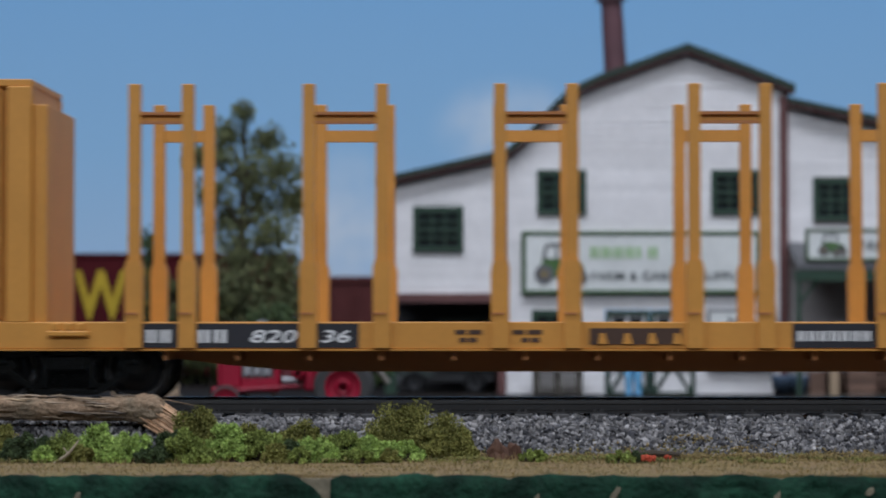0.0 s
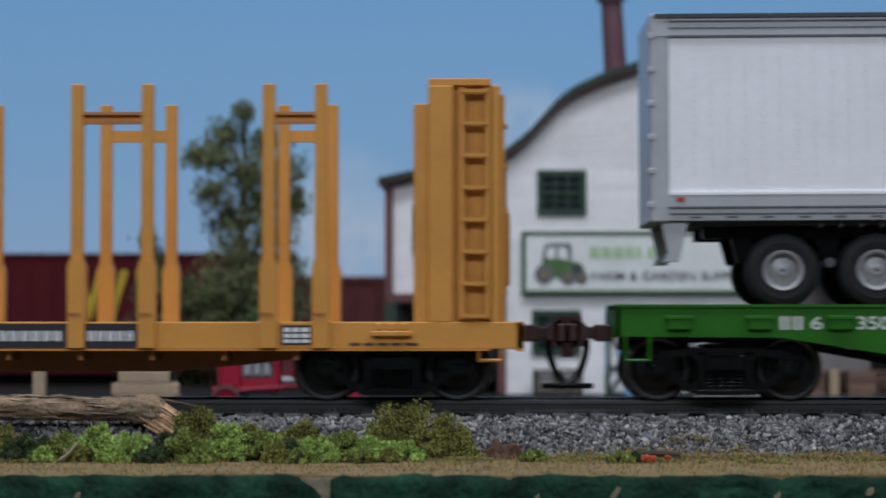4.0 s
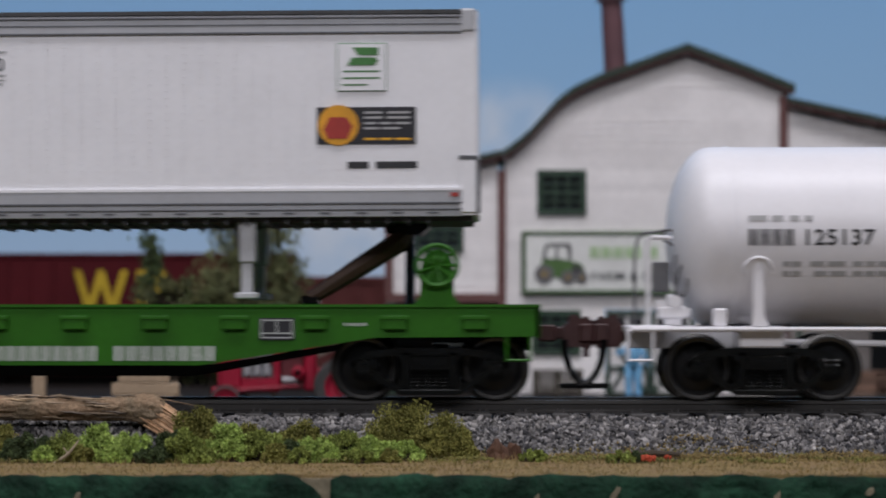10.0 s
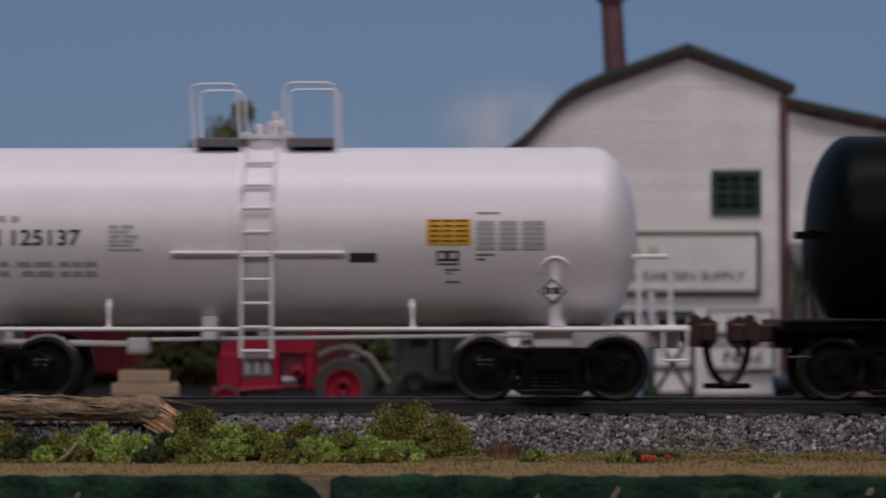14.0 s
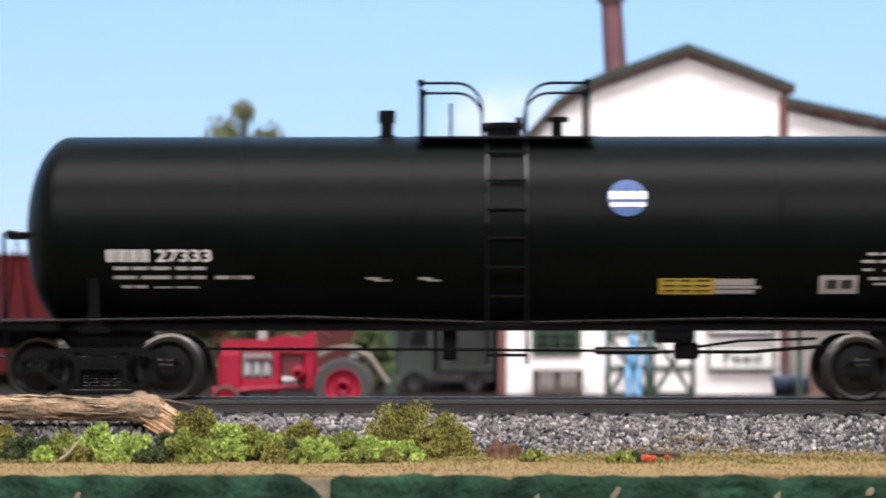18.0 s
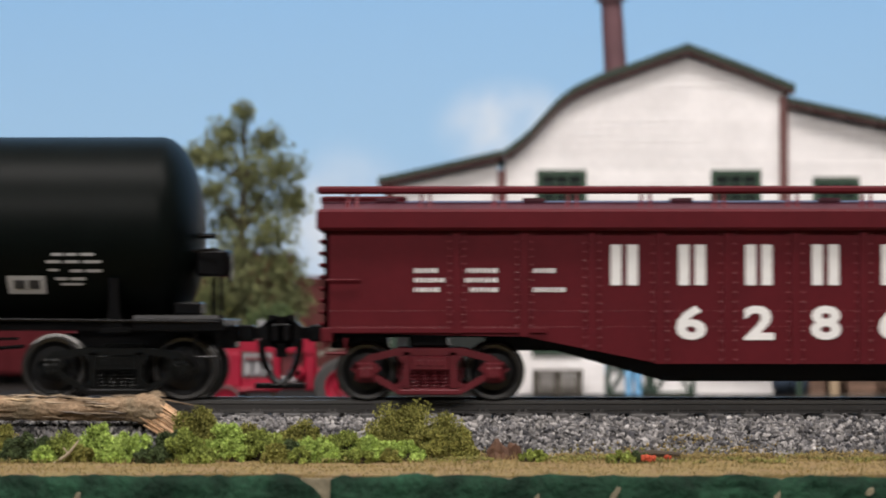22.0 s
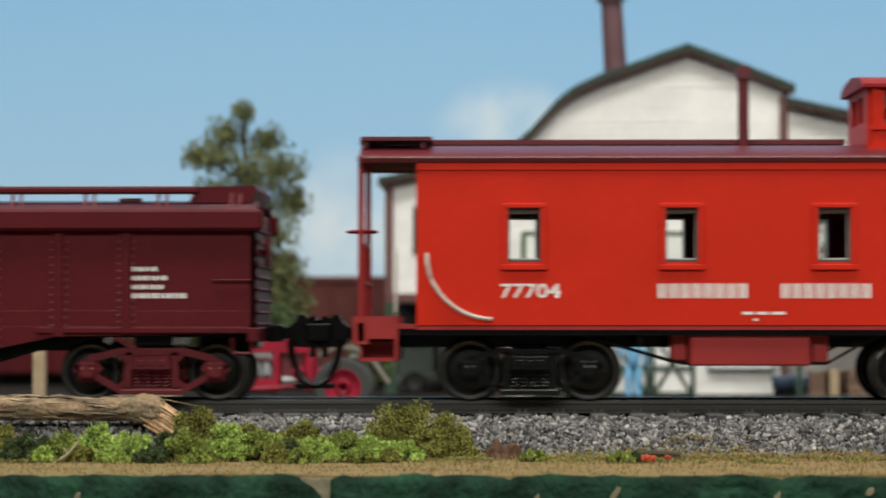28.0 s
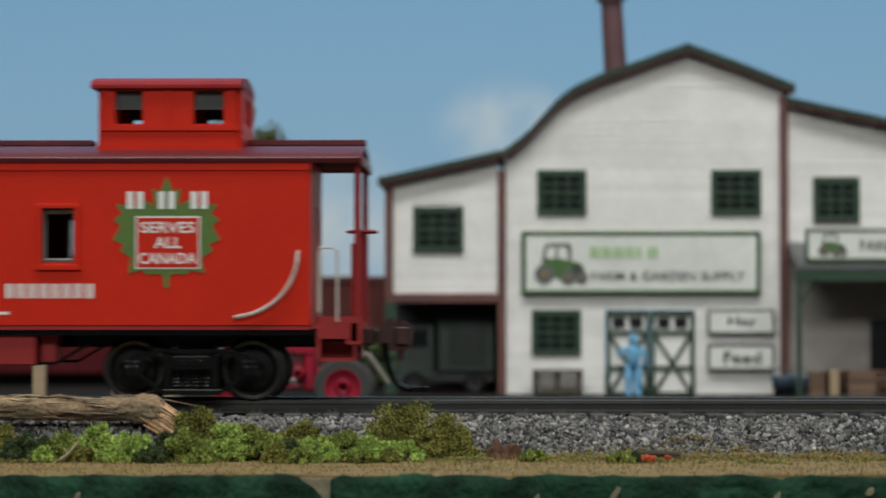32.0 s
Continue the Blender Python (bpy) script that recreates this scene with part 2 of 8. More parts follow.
def sky_material():
    """Painted sky: deep blue above, paler towards the horizon, with soft clouds."""
    m = bpy.data.materials.new("painted_sky")
    m.use_nodes = True
    nt = m.node_tree
    p = nt.nodes["Principled BSDF"]
    p.inputs["Roughness"].default_value = 0.9
    p.inputs["Specular IOR Level"].default_value = 0.1
    tc = nt.nodes.new("ShaderNodeTexCoord")
    sep = nt.nodes.new("ShaderNodeSeparateXYZ")
    nt.links.new(tc.outputs["Object"], sep.inputs[0])
    ramp = nt.nodes.new("ShaderNodeValToRGB")
    mr = nt.nodes.new("ShaderNodeMapRange")
    mr.inputs[1].default_value, mr.inputs[2].default_value = 0.0, 0.3
    nt.links.new(sep.outputs["Z"], mr.inputs[0])
    nt.links.new(mr.outputs[0], ramp.inputs[0])
    e = ramp.color_ramp.elements
    e[0].position, e[0].color = 0.12, (0.43, 0.6, 0.79, 1)
    e[1].position, e[1].color = 0.62, (0.24, 0.455, 0.72, 1)
    k = e.new(0.32)
    k.color = (0.325, 0.54, 0.77, 1)
    noise_node = nt.nodes.new("ShaderNodeTexNoise")
    noise_node.inputs["Scale"].default_value = 42
    noise_node.inputs["Detail"].default_value = 6
    nt.links.new(tc.outputs["Object"], noise_node.inputs["Vector"])
    total = None
    # centre and half sizes of the painted clouds, in metres on the panel
    for cx, cz, rx, rz in ((0.012, 0.106, 0.036, 0.024), (-0.066, 0.05, 0.036, 0.05),
                           (0.33, 0.12, 0.08, 0.04), (-0.4, 0.13, 0.09, 0.04)):
        mp = nt.nodes.new("ShaderNodeMapping")
        mp.vector_type = "TEXTURE"
        mp.inputs["Location"].default_value = (cx, 0, cz)
        mp.inputs["Scale"].default_value = (rx, 1, rz)
        nt.links.new(tc.outputs["Object"], mp.inputs["Vector"])
        ln = nt.nodes.new("ShaderNodeVectorMath")
        ln.operation = "LENGTH"
        nt.links.new(mp.outputs[0], ln.inputs[0])
        fall = nt.nodes.new("ShaderNodeMapRange")
        fall.interpolation_type = "SMOOTHSTEP"
        fall.inputs[1].default_value, fall.inputs[2].default_value = 1.15, 0.25
        nt.links.new(ln.outputs["Value"], fall.inputs[0])
        if total is None:
            total = fall.outputs[0]
        else:
            mx = nt.nodes.new("ShaderNodeMath")
            mx.operation = "MAXIMUM"
            nt.links.new(total, mx.inputs[0])
            nt.links.new(fall.outputs[0], mx.inputs[1])
            total = mx.outputs[0]
    nz = nt.nodes.new("ShaderNodeMapRange")
    nz.inputs[1].default_value, nz.inputs[2].default_value = 0.35, 0.6
    nz.inputs[3].default_value, nz.inputs[4].default_value = 0.25, 0.8
    nt.links.new(noise_node.outputs["Fac"], nz.inputs[0])
    mu = nt.nodes.new("ShaderNodeMath")
    mu.operation = "MULTIPLY"
    nt.links.new(total, mu.inputs[0])
    nt.links.new(nz.outputs[0], mu.inputs[1])
    mix = nt.nodes.new("ShaderNodeMix")
    mix.data_type = "RGBA"
    mix.inputs[7].default_value = (0.7, 0.76, 0.82, 1)
    nt.links.new(mu.outputs[0], mix.inputs[0])
    nt.links.new(ramp.outputs[0], mix.inputs[6])
    nt.links.new(mix.outputs[2], p.inputs["Base Color"])
    return m


SKY = sky_material()


# ---- mesh helpers ----
def part(name, bm, material, parent=None, label="", unit=U, smooth=False):
    """Links a bmesh, given in units, as one mesh object under a thing or a part."""
    me = bpy.data.meshes.new(name)
    bm.to_mesh(me)
    bm.free()
    me.transform(Matrix.Scale(unit, 4))
    if smooth:
        for f in me.polygons:
            f.use_smooth = True
    for mt in (material if isinstance(material, (list, tuple)) else [material]):
        me.materials.append(mt)
    ob = new(name, me)
    if parent:
        ob.parent = parent
    if label:
        ob["label"] = label
    return ob


def empty(name, x=0, y=0, z=0):
    ob = new(name)
    ob.empty_display_size = 0.01
    ob.location = (x, y, z)
    return ob


def box(bm, x0, x1, y0, y1, z0, z1, bevel=0.0):
    vs = [bm.verts.new(c) for c in ((x0, y0, z0), (x1, y0, z0), (x1, y1, z0), (x0, y1, z0), (x0, y0, z1), (x1, y0, z1), (x1, y1, z1), (x0, y1, z1))]
    fs = [bm.faces.new([vs[i] for i in q]) for q in ((3, 2, 1, 0), (4, 5, 6, 7), (0, 1, 5, 4), (1, 2, 6, 5), (2, 3, 7, 6), (3, 0, 4, 7))]
    if bevel:
        es = list({e for f in fs for e in f.edges})
        bmesh.ops.bevel(bm, geom=es, offset=bevel, segments=1, affect="EDGES", profile=0.5)
    return bm


def boxed(*a, bevel=0.0):
    return box(bmesh.new(), *a, bevel=bevel)


def prism(bm, pts, y0, y1):
    """A plate with the outline pts in x and z, from y0 to y1."""
    a = [bm.verts.new((x, y0, z)) for x, z in pts]
    b = [bm.verts.new((x, y1, z)) for x, z in pts]
    fs = [bm.faces.new(a), bm.faces.new(b[::-1])]
    n = len(pts)
    for i in range(n):
        fs.append(bm.faces.new((a[i], b[i], b[(i + 1) % n], a[(i + 1) % n])))
    bmesh.ops.recalc_face_normals(bm, faces=fs)
    return bm


def rod(bm, p0, p1, r, n=8, r1=None):
    p0, p1 = Vector(p0), Vector(p1)
    d = p1 - p0
    m = Matrix.Translation((p0 + p1) / 2) @ d.to_track_quat("Z", "Y").to_matrix().to_4x4()
    bmesh.ops.create_cone(bm, cap_ends=True, segments=n, radius1=r, radius2=r if r1 is None else r1, depth=d.length, matrix=m)
    return bm


def tube(bm, pts, r, n=6):
    """A round bar along pts."""
    pts = [Vector(p) for p in pts]
    rings = []
    for i, p in enumerate(pts):
        d = (pts[min(i + 1, len(pts) - 1)] - pts[max(i - 1, 0)]).normalized()
        side = d.cross(Vector((0, 0, 1)) if abs(d.z) < 0.9 else Vector((0, 1, 0))).normalized()
        up = side.cross(d)
        rr = r[i] if isinstance(r, (list, tuple)) else r
        rings.append([bm.verts.new(p + (side * math.cos(a) + up * math.sin(a)) * rr) for a in (2 * math.pi * k / n for k in range(n))])
    fs = []
    for a, b in zip(rings, rings[1:]):
        for k in range(n):
            fs.append(bm.faces.new((a[k], a[(k + 1) % n], b[(k + 1) % n], b[k])))
    fs.append(bm.faces.new(rings[0]))
    fs.append(bm.faces.new(rings[-1]))
    bmesh.ops.recalc_face_normals(bm, faces=fs)
    return bm


def lathe(bm, profile, axis, n=48, at=(0, 0, 0), ring=False):
    """Turns (along, radius) pairs round the x or y axis through at. ring: open in the middle, like a tyre."""
    rings = []
    for s, r in profile:
        ring = []
        for k in range(n):
            a = 2 * math.pi * k / n
            c = (s, r * math.cos(a), r * math.sin(a)) if axis == "x" else (r * math.cos(a), s, r * math.sin(a))
            ring.append(bm.verts.new(Vector(c) + Vector(at)))
        rings.append(ring)
    fs = []
    if ring:
        rings.append(rings[0])
    for a, b in zip(rings, rings[1:]):
        for k in range(n):
            fs.append(bm.faces.new((a[k], a[(k + 1) % n], b[(k + 1) % n], b[k])))
    if not ring:
        fs.append(bm.faces.new(rings[0]))
        fs.append(bm.faces.new(rings[-1]))
    bmesh.ops.recalc_face_normals(bm, faces=fs)
    return bm


def pierced(bm, x0, x1, z0, z1, holes, ya, yb):
    """An upright wall slab from ya to yb with openings (x0, x1, z0, z1), as one connected mesh."""
    xs = sorted({x0, x1, *(h[0] for h in holes), *(h[1] for h in holes)})
    zs = sorted({z0, z1, *(h[2] for h in holes), *(h[3] for h in holes)})
    solid = {}
    for i in range(len(xs) - 1):
        for j in range(len(zs) - 1):
            cx, cz = (xs[i] + xs[i + 1]) / 2, (zs[j] + zs[j + 1]) / 2
            solid[i, j] = not any(h[0] < cx < h[1] and h[2] < cz < h[3] for h in holes)
    vert = {}

    def v(i, j, y):
        if (i, j, y) not in vert:
            vert[i, j, y] = bm.verts.new((xs[i], y, zs[j]))
        return vert[i, j, y]
    for (i, j), full in solid.items():
        if not full:
            continue
        bm.faces.new((v(i, j, ya), v(i + 1, j, ya), v(i + 1, j + 1, ya), v(i, j + 1, ya)))
        bm.faces.new((v(i, j + 1, yb), v(i + 1, j + 1, yb), v(i + 1, j, yb), v(i, j, yb)))
        for di, dj, a, b in ((-1, 0, (i, j + 1), (i, j)), (1, 0, (i + 1, j), (i + 1, j + 1)), (0, -1, (i, j), (i + 1, j)), (0, 1, (i + 1, j + 1), (i, j + 1))):
            if not solid.get((i + di, j + dj), False):
                bm.faces.new((v(*a, ya), v(*a, yb), v(*b, yb), v(*b, ya)))
    bmesh.ops.recalc_face_normals(bm, faces=bm.faces)
    return bm


def arc(cx, cz, r, a0, a1, n=8):
    return [(cx + r * math.cos(radians(a0 + (a1 - a0) * i / n)), cz + r * math.sin(radians(a0 + (a1 - a0) * i / n))) for i in range(n + 1)]


def letters(parent, text, x0, x1, z0, z1, material, y, name="lettering", unit=U, bend=None, shear=0.0, bold=0.0):
    """Flat letters that fill the box x0..x1, z0..z1, facing the track side (-y). bend: a function of z that gives y."""
    cu = bpy.data.curves.new(name, "FONT")
    cu.body = text
    cu.offset = bold
    cu.resolution_u = 3
    cu.shear = shear
    tmp = new(name, cu)
    me = bpy.data.meshes.new_from_object(tmp.evaluated_get(bpy.context.evaluated_depsgraph_get()))
    bpy.data.objects.remove(tmp)
    co = np.empty(len(me.vertices) * 3)
    me.vertices.foreach_get("co", co)
    co = co.reshape(-1, 3)
    lo, hi = co.min(0), co.max(0)
    out = np.empty_like(co)
    out[:, 0] = x0 + (co[:, 0] - lo[0]) / (hi[0] - lo[0]) * (x1 - x0)
    out[:, 2] = z0 + (co[:, 1] - lo[1]) / (hi[1] - lo[1]) * (z1 - z0)
    out[:, 1] = [bend(z) for z in out[:, 2]] if bend else y
    me.vertices.foreach_set("co", (out * unit).ravel())
    me.materials.clear()
    me.materials.append(material)
    ob = new(name, me)
    ob.parent = parent
    return ob


def bars(bm, x0, x1, z0, z1, y, n=1, gap=0.25, bend=None):
    """n word-like bars side by side in a row, thin plates proud of the surface."""
    w = (x1 - x0) / n
    for i in range(n):
        a, b = x0 + i * w, x0 + (i + 1 - gap * (i < n - 1)) * w
        steps = max(1, int((z1 - z0) / 8)) if bend else 1
        for k in range(steps):
            c, d = z0 + (z1 - z0) * k / steps, z0 + (z1 - z0) * (k + 1) / steps
            ya, yb = (bend(c), bend(d)) if bend else (y, y)
            bm.faces.new([bm.verts.new(v) for v in ((a, ya, c), (b, ya, c), (b, yb, d), (a, yb, d))])
    return bm


def scatter_lumps(bm, points, sizes, squash=0.8, rng=random, jag=(0.75, 1.2)):
    """Small irregular lumps, each one twenty-sided."""
    phi = (1 + 5 ** 0.5) / 2
    base = [Vector(v).normalized() for v in ((-1, phi, 0), (1, phi, 0), (-1, -phi, 0), (1, -phi, 0), (0, -1, phi), (0, 1, phi), (0, -1, -phi), (0, 1, -phi), (phi, 0, -1), (phi, 0, 1), (-phi, 0, -1), (-phi, 0, 1))]
    tris = ((0, 11, 5), (0, 5, 1), (0, 1, 7), (0, 7, 10), (0, 10, 11), (1, 5, 9), (5, 11, 4), (11, 10, 2), (10, 7, 6), (7, 1, 8), (3, 9, 4), (3, 4, 2), (3, 2, 6), (3, 6, 8), (3, 8, 9), (4, 9, 5), (2, 4, 11), (6, 2, 10), (8, 6, 7), (9, 8, 1))
    for p, s in zip(points, sizes):
        rot = Euler((rng.uniform(0, 6.3), rng.uniform(0, 6.3), rng.uniform(0, 6.3))).to_matrix()
        sc = Vector((rng.uniform(0.7, 1.3), rng.uniform(0.7, 1.2), rng.uniform(0.55, 1.0) * squash))
        vs = [bm.verts.new(Vector(p) + rot @ Vector([v[i] * sc[i] * s * rng.uniform(*jag) for i in range(3)])) for v in base]
        for t in tris:
            bm.faces.new([vs[i] for i in t])
    return bm


# ---- the room, the board and the painted sky ----
def plain(name, x0, x1, y0, y1, z0, z1, material):
    return tagged(part(name, boxed(x0, x1, y0, y1, z0, z1), material, unit=1), kind="structure")


plain("floor", -2.2, 2.2, -2.4, 1.0, -1.12, -1.1, FLOORING)
plain("ceiling", -2.2, 2.2, -2.4, 1.0, 1.4, 1.42, ROOMWALL)
plain("wall_south", -2.2, 2.2, -2.44, -2.402, -1.1, 1.4, ROOMWALL)
plain("wall_north", -2.2, 2.2, 1.002, 1.04, -1.1, 1.4, ROOMWALL)
plain("wall_west", -2.24, -2.202, -2.4, 1.0, -1.1, 1.4, ROOMWALL)
plain("wall_east", 2.202, 2.24, -2.4, 1.0, -1.1, 1.4, ROOMWALL)
tagged(part("backdrop", boxed(-2.0, 2.0, 0, 0.01, -0.02, 1.0), SKY, unit=1), kind="structure").location = (0, 0.75, 0)


def ground_height(x, y):
    """Ground in millimetres under the point (x, y) in millimetres."""
    t = min(1, max(0, (y + 30) / 60))
    base = -8.4 + (-11 + 8.4) * t * t * (3 - 2 * t)
    rough = 0.35 if y < -20 else 0.15
    return base + rough * noise.noise(Vector((x * 0.12, y * 0.12, 0)))


def build_ground():
    bm = bmesh.new()
    xs = [-2000, -800, -400] + [-200 + 4 * i for i in range(101)] + [400, 800, 2000]
    ys = [-70.51] + [-70.5 + 2.5 * i for i in range(21)] + [-10, 10, 25, 40] + [60 + 40 * i for i in range(18)]
    grid = [[bm.verts.new((x, y, ground_height(x, y) - (6 if y < -70.505 else 0))) for x in xs] for y in ys]
    for a, b in zip(grid, grid[1:]):
        for i in range(len(xs) - 1):
            bm.faces.new((a[i], a[i + 1], b[i + 1], b[i]))
    tagged(part("ground", bm, SAND, unit=0.001), kind="structure")
    plain("layout_board", -2.0, 2.0, -0.0695, 0.74, -0.16, -0.0125, TAN_WOOD)


build_ground()
# dark sheet over the sand, added for the shade around the back siding
tagged(part("yard_cinders", boxed(-1980, 1980, 45, 740, -11.6, -10.7), YARD_SHADE, unit=0.001), kind="structure")


def build_edge():
    """The dark green front edge of the layout: rough foam blocks with pale plaster between them."""
    rng = random.Random(5)
    tagged(part("edge_plaster", boxed(-1990, 1990, -71.4, -70.4, -40, -8.75), PLASTER, unit=0.001), kind="structure")
    edge = tagged(empty("layout_edge", 0, -0.0716, -0.04), kind="structure")
    cuts = [-1990, -900, -400, -150, -20.9, 105, 400, 900, 1990]
    for x, x1 in zip(cuts, cuts[1:]):
        bm = bmesh.new()
        w = x1 - x
        nx, nz = int(min(w, 140) / 0.6), 18
        lean = 0.0 if x1 == -20.9 else rng.uniform(-0.3, 0.3)
        gap = 4.2 if x1 == -20.9 else rng.uniform(0.1, 0.4)
        grid = []
        for k in range(nz + 1):
            row = []
            for i in range(nx + 1):
                u, v = i / nx, k / nz
                px = x + u * (w - gap * (0.14 + 0.86 * v ** 13)) + lean * v * (0.2 + 0.8 * u)
                edge_in = min(u, 1 - u) * w
                zz = 12 + 19.5 * v + 0.5 * noise.noise(Vector((px * 0.16, 1, 7))) * v + 0.22 * noise.noise(Vector((px * 0.7, 4, 7))) * v - 0.3 * math.exp(-edge_in * 1.3) * v
                yy = -0.9 * (1 - math.exp(-edge_in * 2.5)) * (1 - v ** 8) + 0.7 * noise.noise(Vector((px * 0.22, zz * 0.9, 3))) + 0.25 * noise.noise(Vector((px * 0.9, zz * 2.5, 5))) + 0.7 * abs(noise.noise(Vector((px * 0.13, zz * 1.1, 8)))) + 0.3 * abs(noise.noise(Vector((px * 0.4, zz * 2.2, 11)))) - 0.75
                row.append(bm.verts.new((px, yy, zz)))
            grid.append(row)
        for a, b in zip(grid, grid[1:]):
            for i in range(nx):
                bm.faces.new((a[i], a[i + 1], b[i + 1], b[i]))
        back = [bm.verts.new((v.co.x, 1.6, v.co.z + 0.1)) for v in grid[-1]]
        for i in range(nx):
            bm.faces.new((grid[-1][i], grid[-1][i + 1], back[i + 1], back[i]))
        part("edge_block", bm, FASCIA, edge, unit=0.001, smooth=True)
    # pale scrapes where the paint is gone
    for x, z, w, h, lean in ((-55.6, 28.6, 1.1, 2.2, 0.7), (-43, 27.6, 0.8, 1.2, 0.3), (-1.2, 27.8, 1.8, 1.0, 0.2), (7.2, 28.4, 0.9, 2.2, 0.9), (18, 29.3, 1.2, 2.4, 1.5), (40, 28.8, 1.0, 2.2, 0.9), (52.6, 29.6, 1.3, 1.4, 1.0), (-30, 28.2, 0.8, 0.8, 0.2)):
        bm = bmesh.new()
        ring = []
        for i in range(14):
            a = 2 * math.pi * i / 14
            q = 1 + 0.35 * noise.noise(Vector((x, math.cos(a) * 2, math.sin(a) * 2)))
            ring.append((x + 0.5 * w * q * math.cos(a) + lean * math.sin(a) * 0.5, z + 0.5 * h * q * math.sin(a)))
        ring = [(x + (p - x) * 0.75, z + (q - z) * 0.8) for p, q in ring]
        prism(bm, ring, -1.45, -0.3)
        part("scrape", bm, PLASTER, edge, unit=0.001)


build_edge()


# ---- the track ----
def build_track():
    bed = bmesh.new()
    prof = [(-27, -8.7), (-19.5, -4.4), (-15.5, -3.4), (15.5, -3.4), (21, -6), (30, -11.4)]
    a = [bed.verts.new((-1900, y, z)) for y, z in prof]
    b = [bed.verts.new((1900, y, z)) for y, z in prof]
    for i in range(len(prof) - 1):
        bed.faces.new((a[i], b[i], b[i + 1], a[i + 1]))
    tagged(part("roadbed", bed, ROADBED, unit=0.001), kind="structure")
    track = tagged(empty("track", 0, 0, -0.004), "black model track on dark ties in grey ballast", "railway track", kind="structure")
    for side in (-1, 1):
        c = 8.6 * side
        bm = bmesh.new()
        prof = [(-1.0, 1.9), (1.0, 1.9), (1.0, 2.2), (0.22, 2.45), (0.22, 3.28), (0.45, 3.4), (0.45, 3.95), (0.3, 4.0), (-0.3, 4.0), (-0.45, 3.95), (-0.45, 3.4), (-0.22, 3.28), (-0.22, 2.45), (-1.0, 2.2)]
        a = [bm.verts.new((-1900, c + y, z)) for y, z in prof]
        b = [bm.verts.new((1900, c + y, z)) for y, z in prof]
        n = len(prof)
        for i in range(n):
            f = bm.faces.new((a[i], b[i], b[(i + 1) % n], a[(i + 1) % n]))
            if prof[i][1] > 3.9 and prof[(i + 1) % n][1] > 3.9:
                f.material_index = 1
            elif min(prof[i][1], prof[(i + 1) % n][1]) > 3.35:
                f.material_index = 2
        bm.faces.new(a[::-1]), bm.faces.new(b)
        bmesh.ops.recalc_face_normals(bm, faces=bm.faces)
        part("rail", bm, [RAIL, RAIL_TOP, RAIL_SIDE], track, unit=0.001)
    tie = bmesh.new()
    box(tie, -1.35, 1.35, -15, 15, -0.4, 1.9, bevel=0.15)
    first = part("tie", tie, TIE, track, unit=0.001)
    plate = bmesh.new()
    for s in (-1, 1):
        box(plate, -1.0, 1.0, s * 8.6 - 1.7, s * 8.6 + 1.7, 1.9, 2.15)
        for q in (-1.3, 1.3):
            rod(plate, (0.5, s * 8.6 + q, 2.1), (0.5, s * 8.6 + q, 2.6), 0.25, 6)
            rod(plate, (-0.5, s * 8.6 + q, 2.1), (-0.5, s * 8.6 + q, 2.6), 0.25, 6)
    part("tie_plate", plate, TIE, first, unit=0.001)
    rng = random.Random(2)
    for i in range(-24, 25):
        ob = first if i == -24 else first.copy()
        if i > -24:
            scene.collection.objects.link(ob)
            for c in first.children:
                k = c.copy()
                scene.collection.objects.link(k)
                k.parent = ob
        ob.location = (i * 0.0062 + rng.uniform(-1, 1) * 0.0003, 0, 0)
        ob.rotation_euler = (0, 0, rng.uniform(-1, 1) * 0.015)
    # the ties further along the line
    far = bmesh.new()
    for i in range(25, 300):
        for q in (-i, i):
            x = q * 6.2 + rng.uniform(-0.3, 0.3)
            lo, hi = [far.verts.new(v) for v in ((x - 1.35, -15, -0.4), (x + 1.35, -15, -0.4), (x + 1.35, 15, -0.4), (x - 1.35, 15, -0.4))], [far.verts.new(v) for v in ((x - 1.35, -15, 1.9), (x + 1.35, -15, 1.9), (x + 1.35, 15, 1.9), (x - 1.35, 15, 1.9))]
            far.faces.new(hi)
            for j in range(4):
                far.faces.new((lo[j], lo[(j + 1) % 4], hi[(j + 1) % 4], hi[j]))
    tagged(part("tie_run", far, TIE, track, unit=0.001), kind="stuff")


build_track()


def build_ballast():
    rng = random.Random(11)
    bm = bmesh.new()
    pts, sizes = [], []
    for k in range(27000):
        x = rng.uniform(-110, 110) if k < 23000 else rng.choice((-1, 1)) * rng.uniform(125, 400)
        y = rng.choice((rng.uniform(-29, -15), rng.uniform(-28, -17), rng.uniform(-27, -19), rng.uniform(-18, -13), rng.uniform(-14.5, 2)))
        if y < -19.5:
            z = -8.7 + (y + 27) / 7.5 * 4.3
        elif y < -15.5:
            z = -4.4 + (y + 19.5) / 4
        else:
            z = -3.1
            if abs((x / 6.2) - round(x / 6.2)) < 0.27 and y > -14.4:
                continue
            if abs(y + 8.6) < 1.2:
                z = -3.5
        z = max(z, ground_height(x, y) - 0.1)
        # stones thin out towards the grass
        if y < -27 and rng.random() < 0.6:
            continue
        pts.append((x, y, z + rng.uniform(-0.2, 0.45)))
        sizes.append(rng.choice((rng.uniform(0.24, 0.42), rng.uniform(0.4, 0.68))))
    scatter_lumps(bm, pts, sizes, 0.8, rng, (0.5, 1.35))
    tagged(part("ballast", bm, BALLAST, unit=0.001), "crushed grey and black ballast stones along the track", "gravel", kind="stuff")


build_ballast()


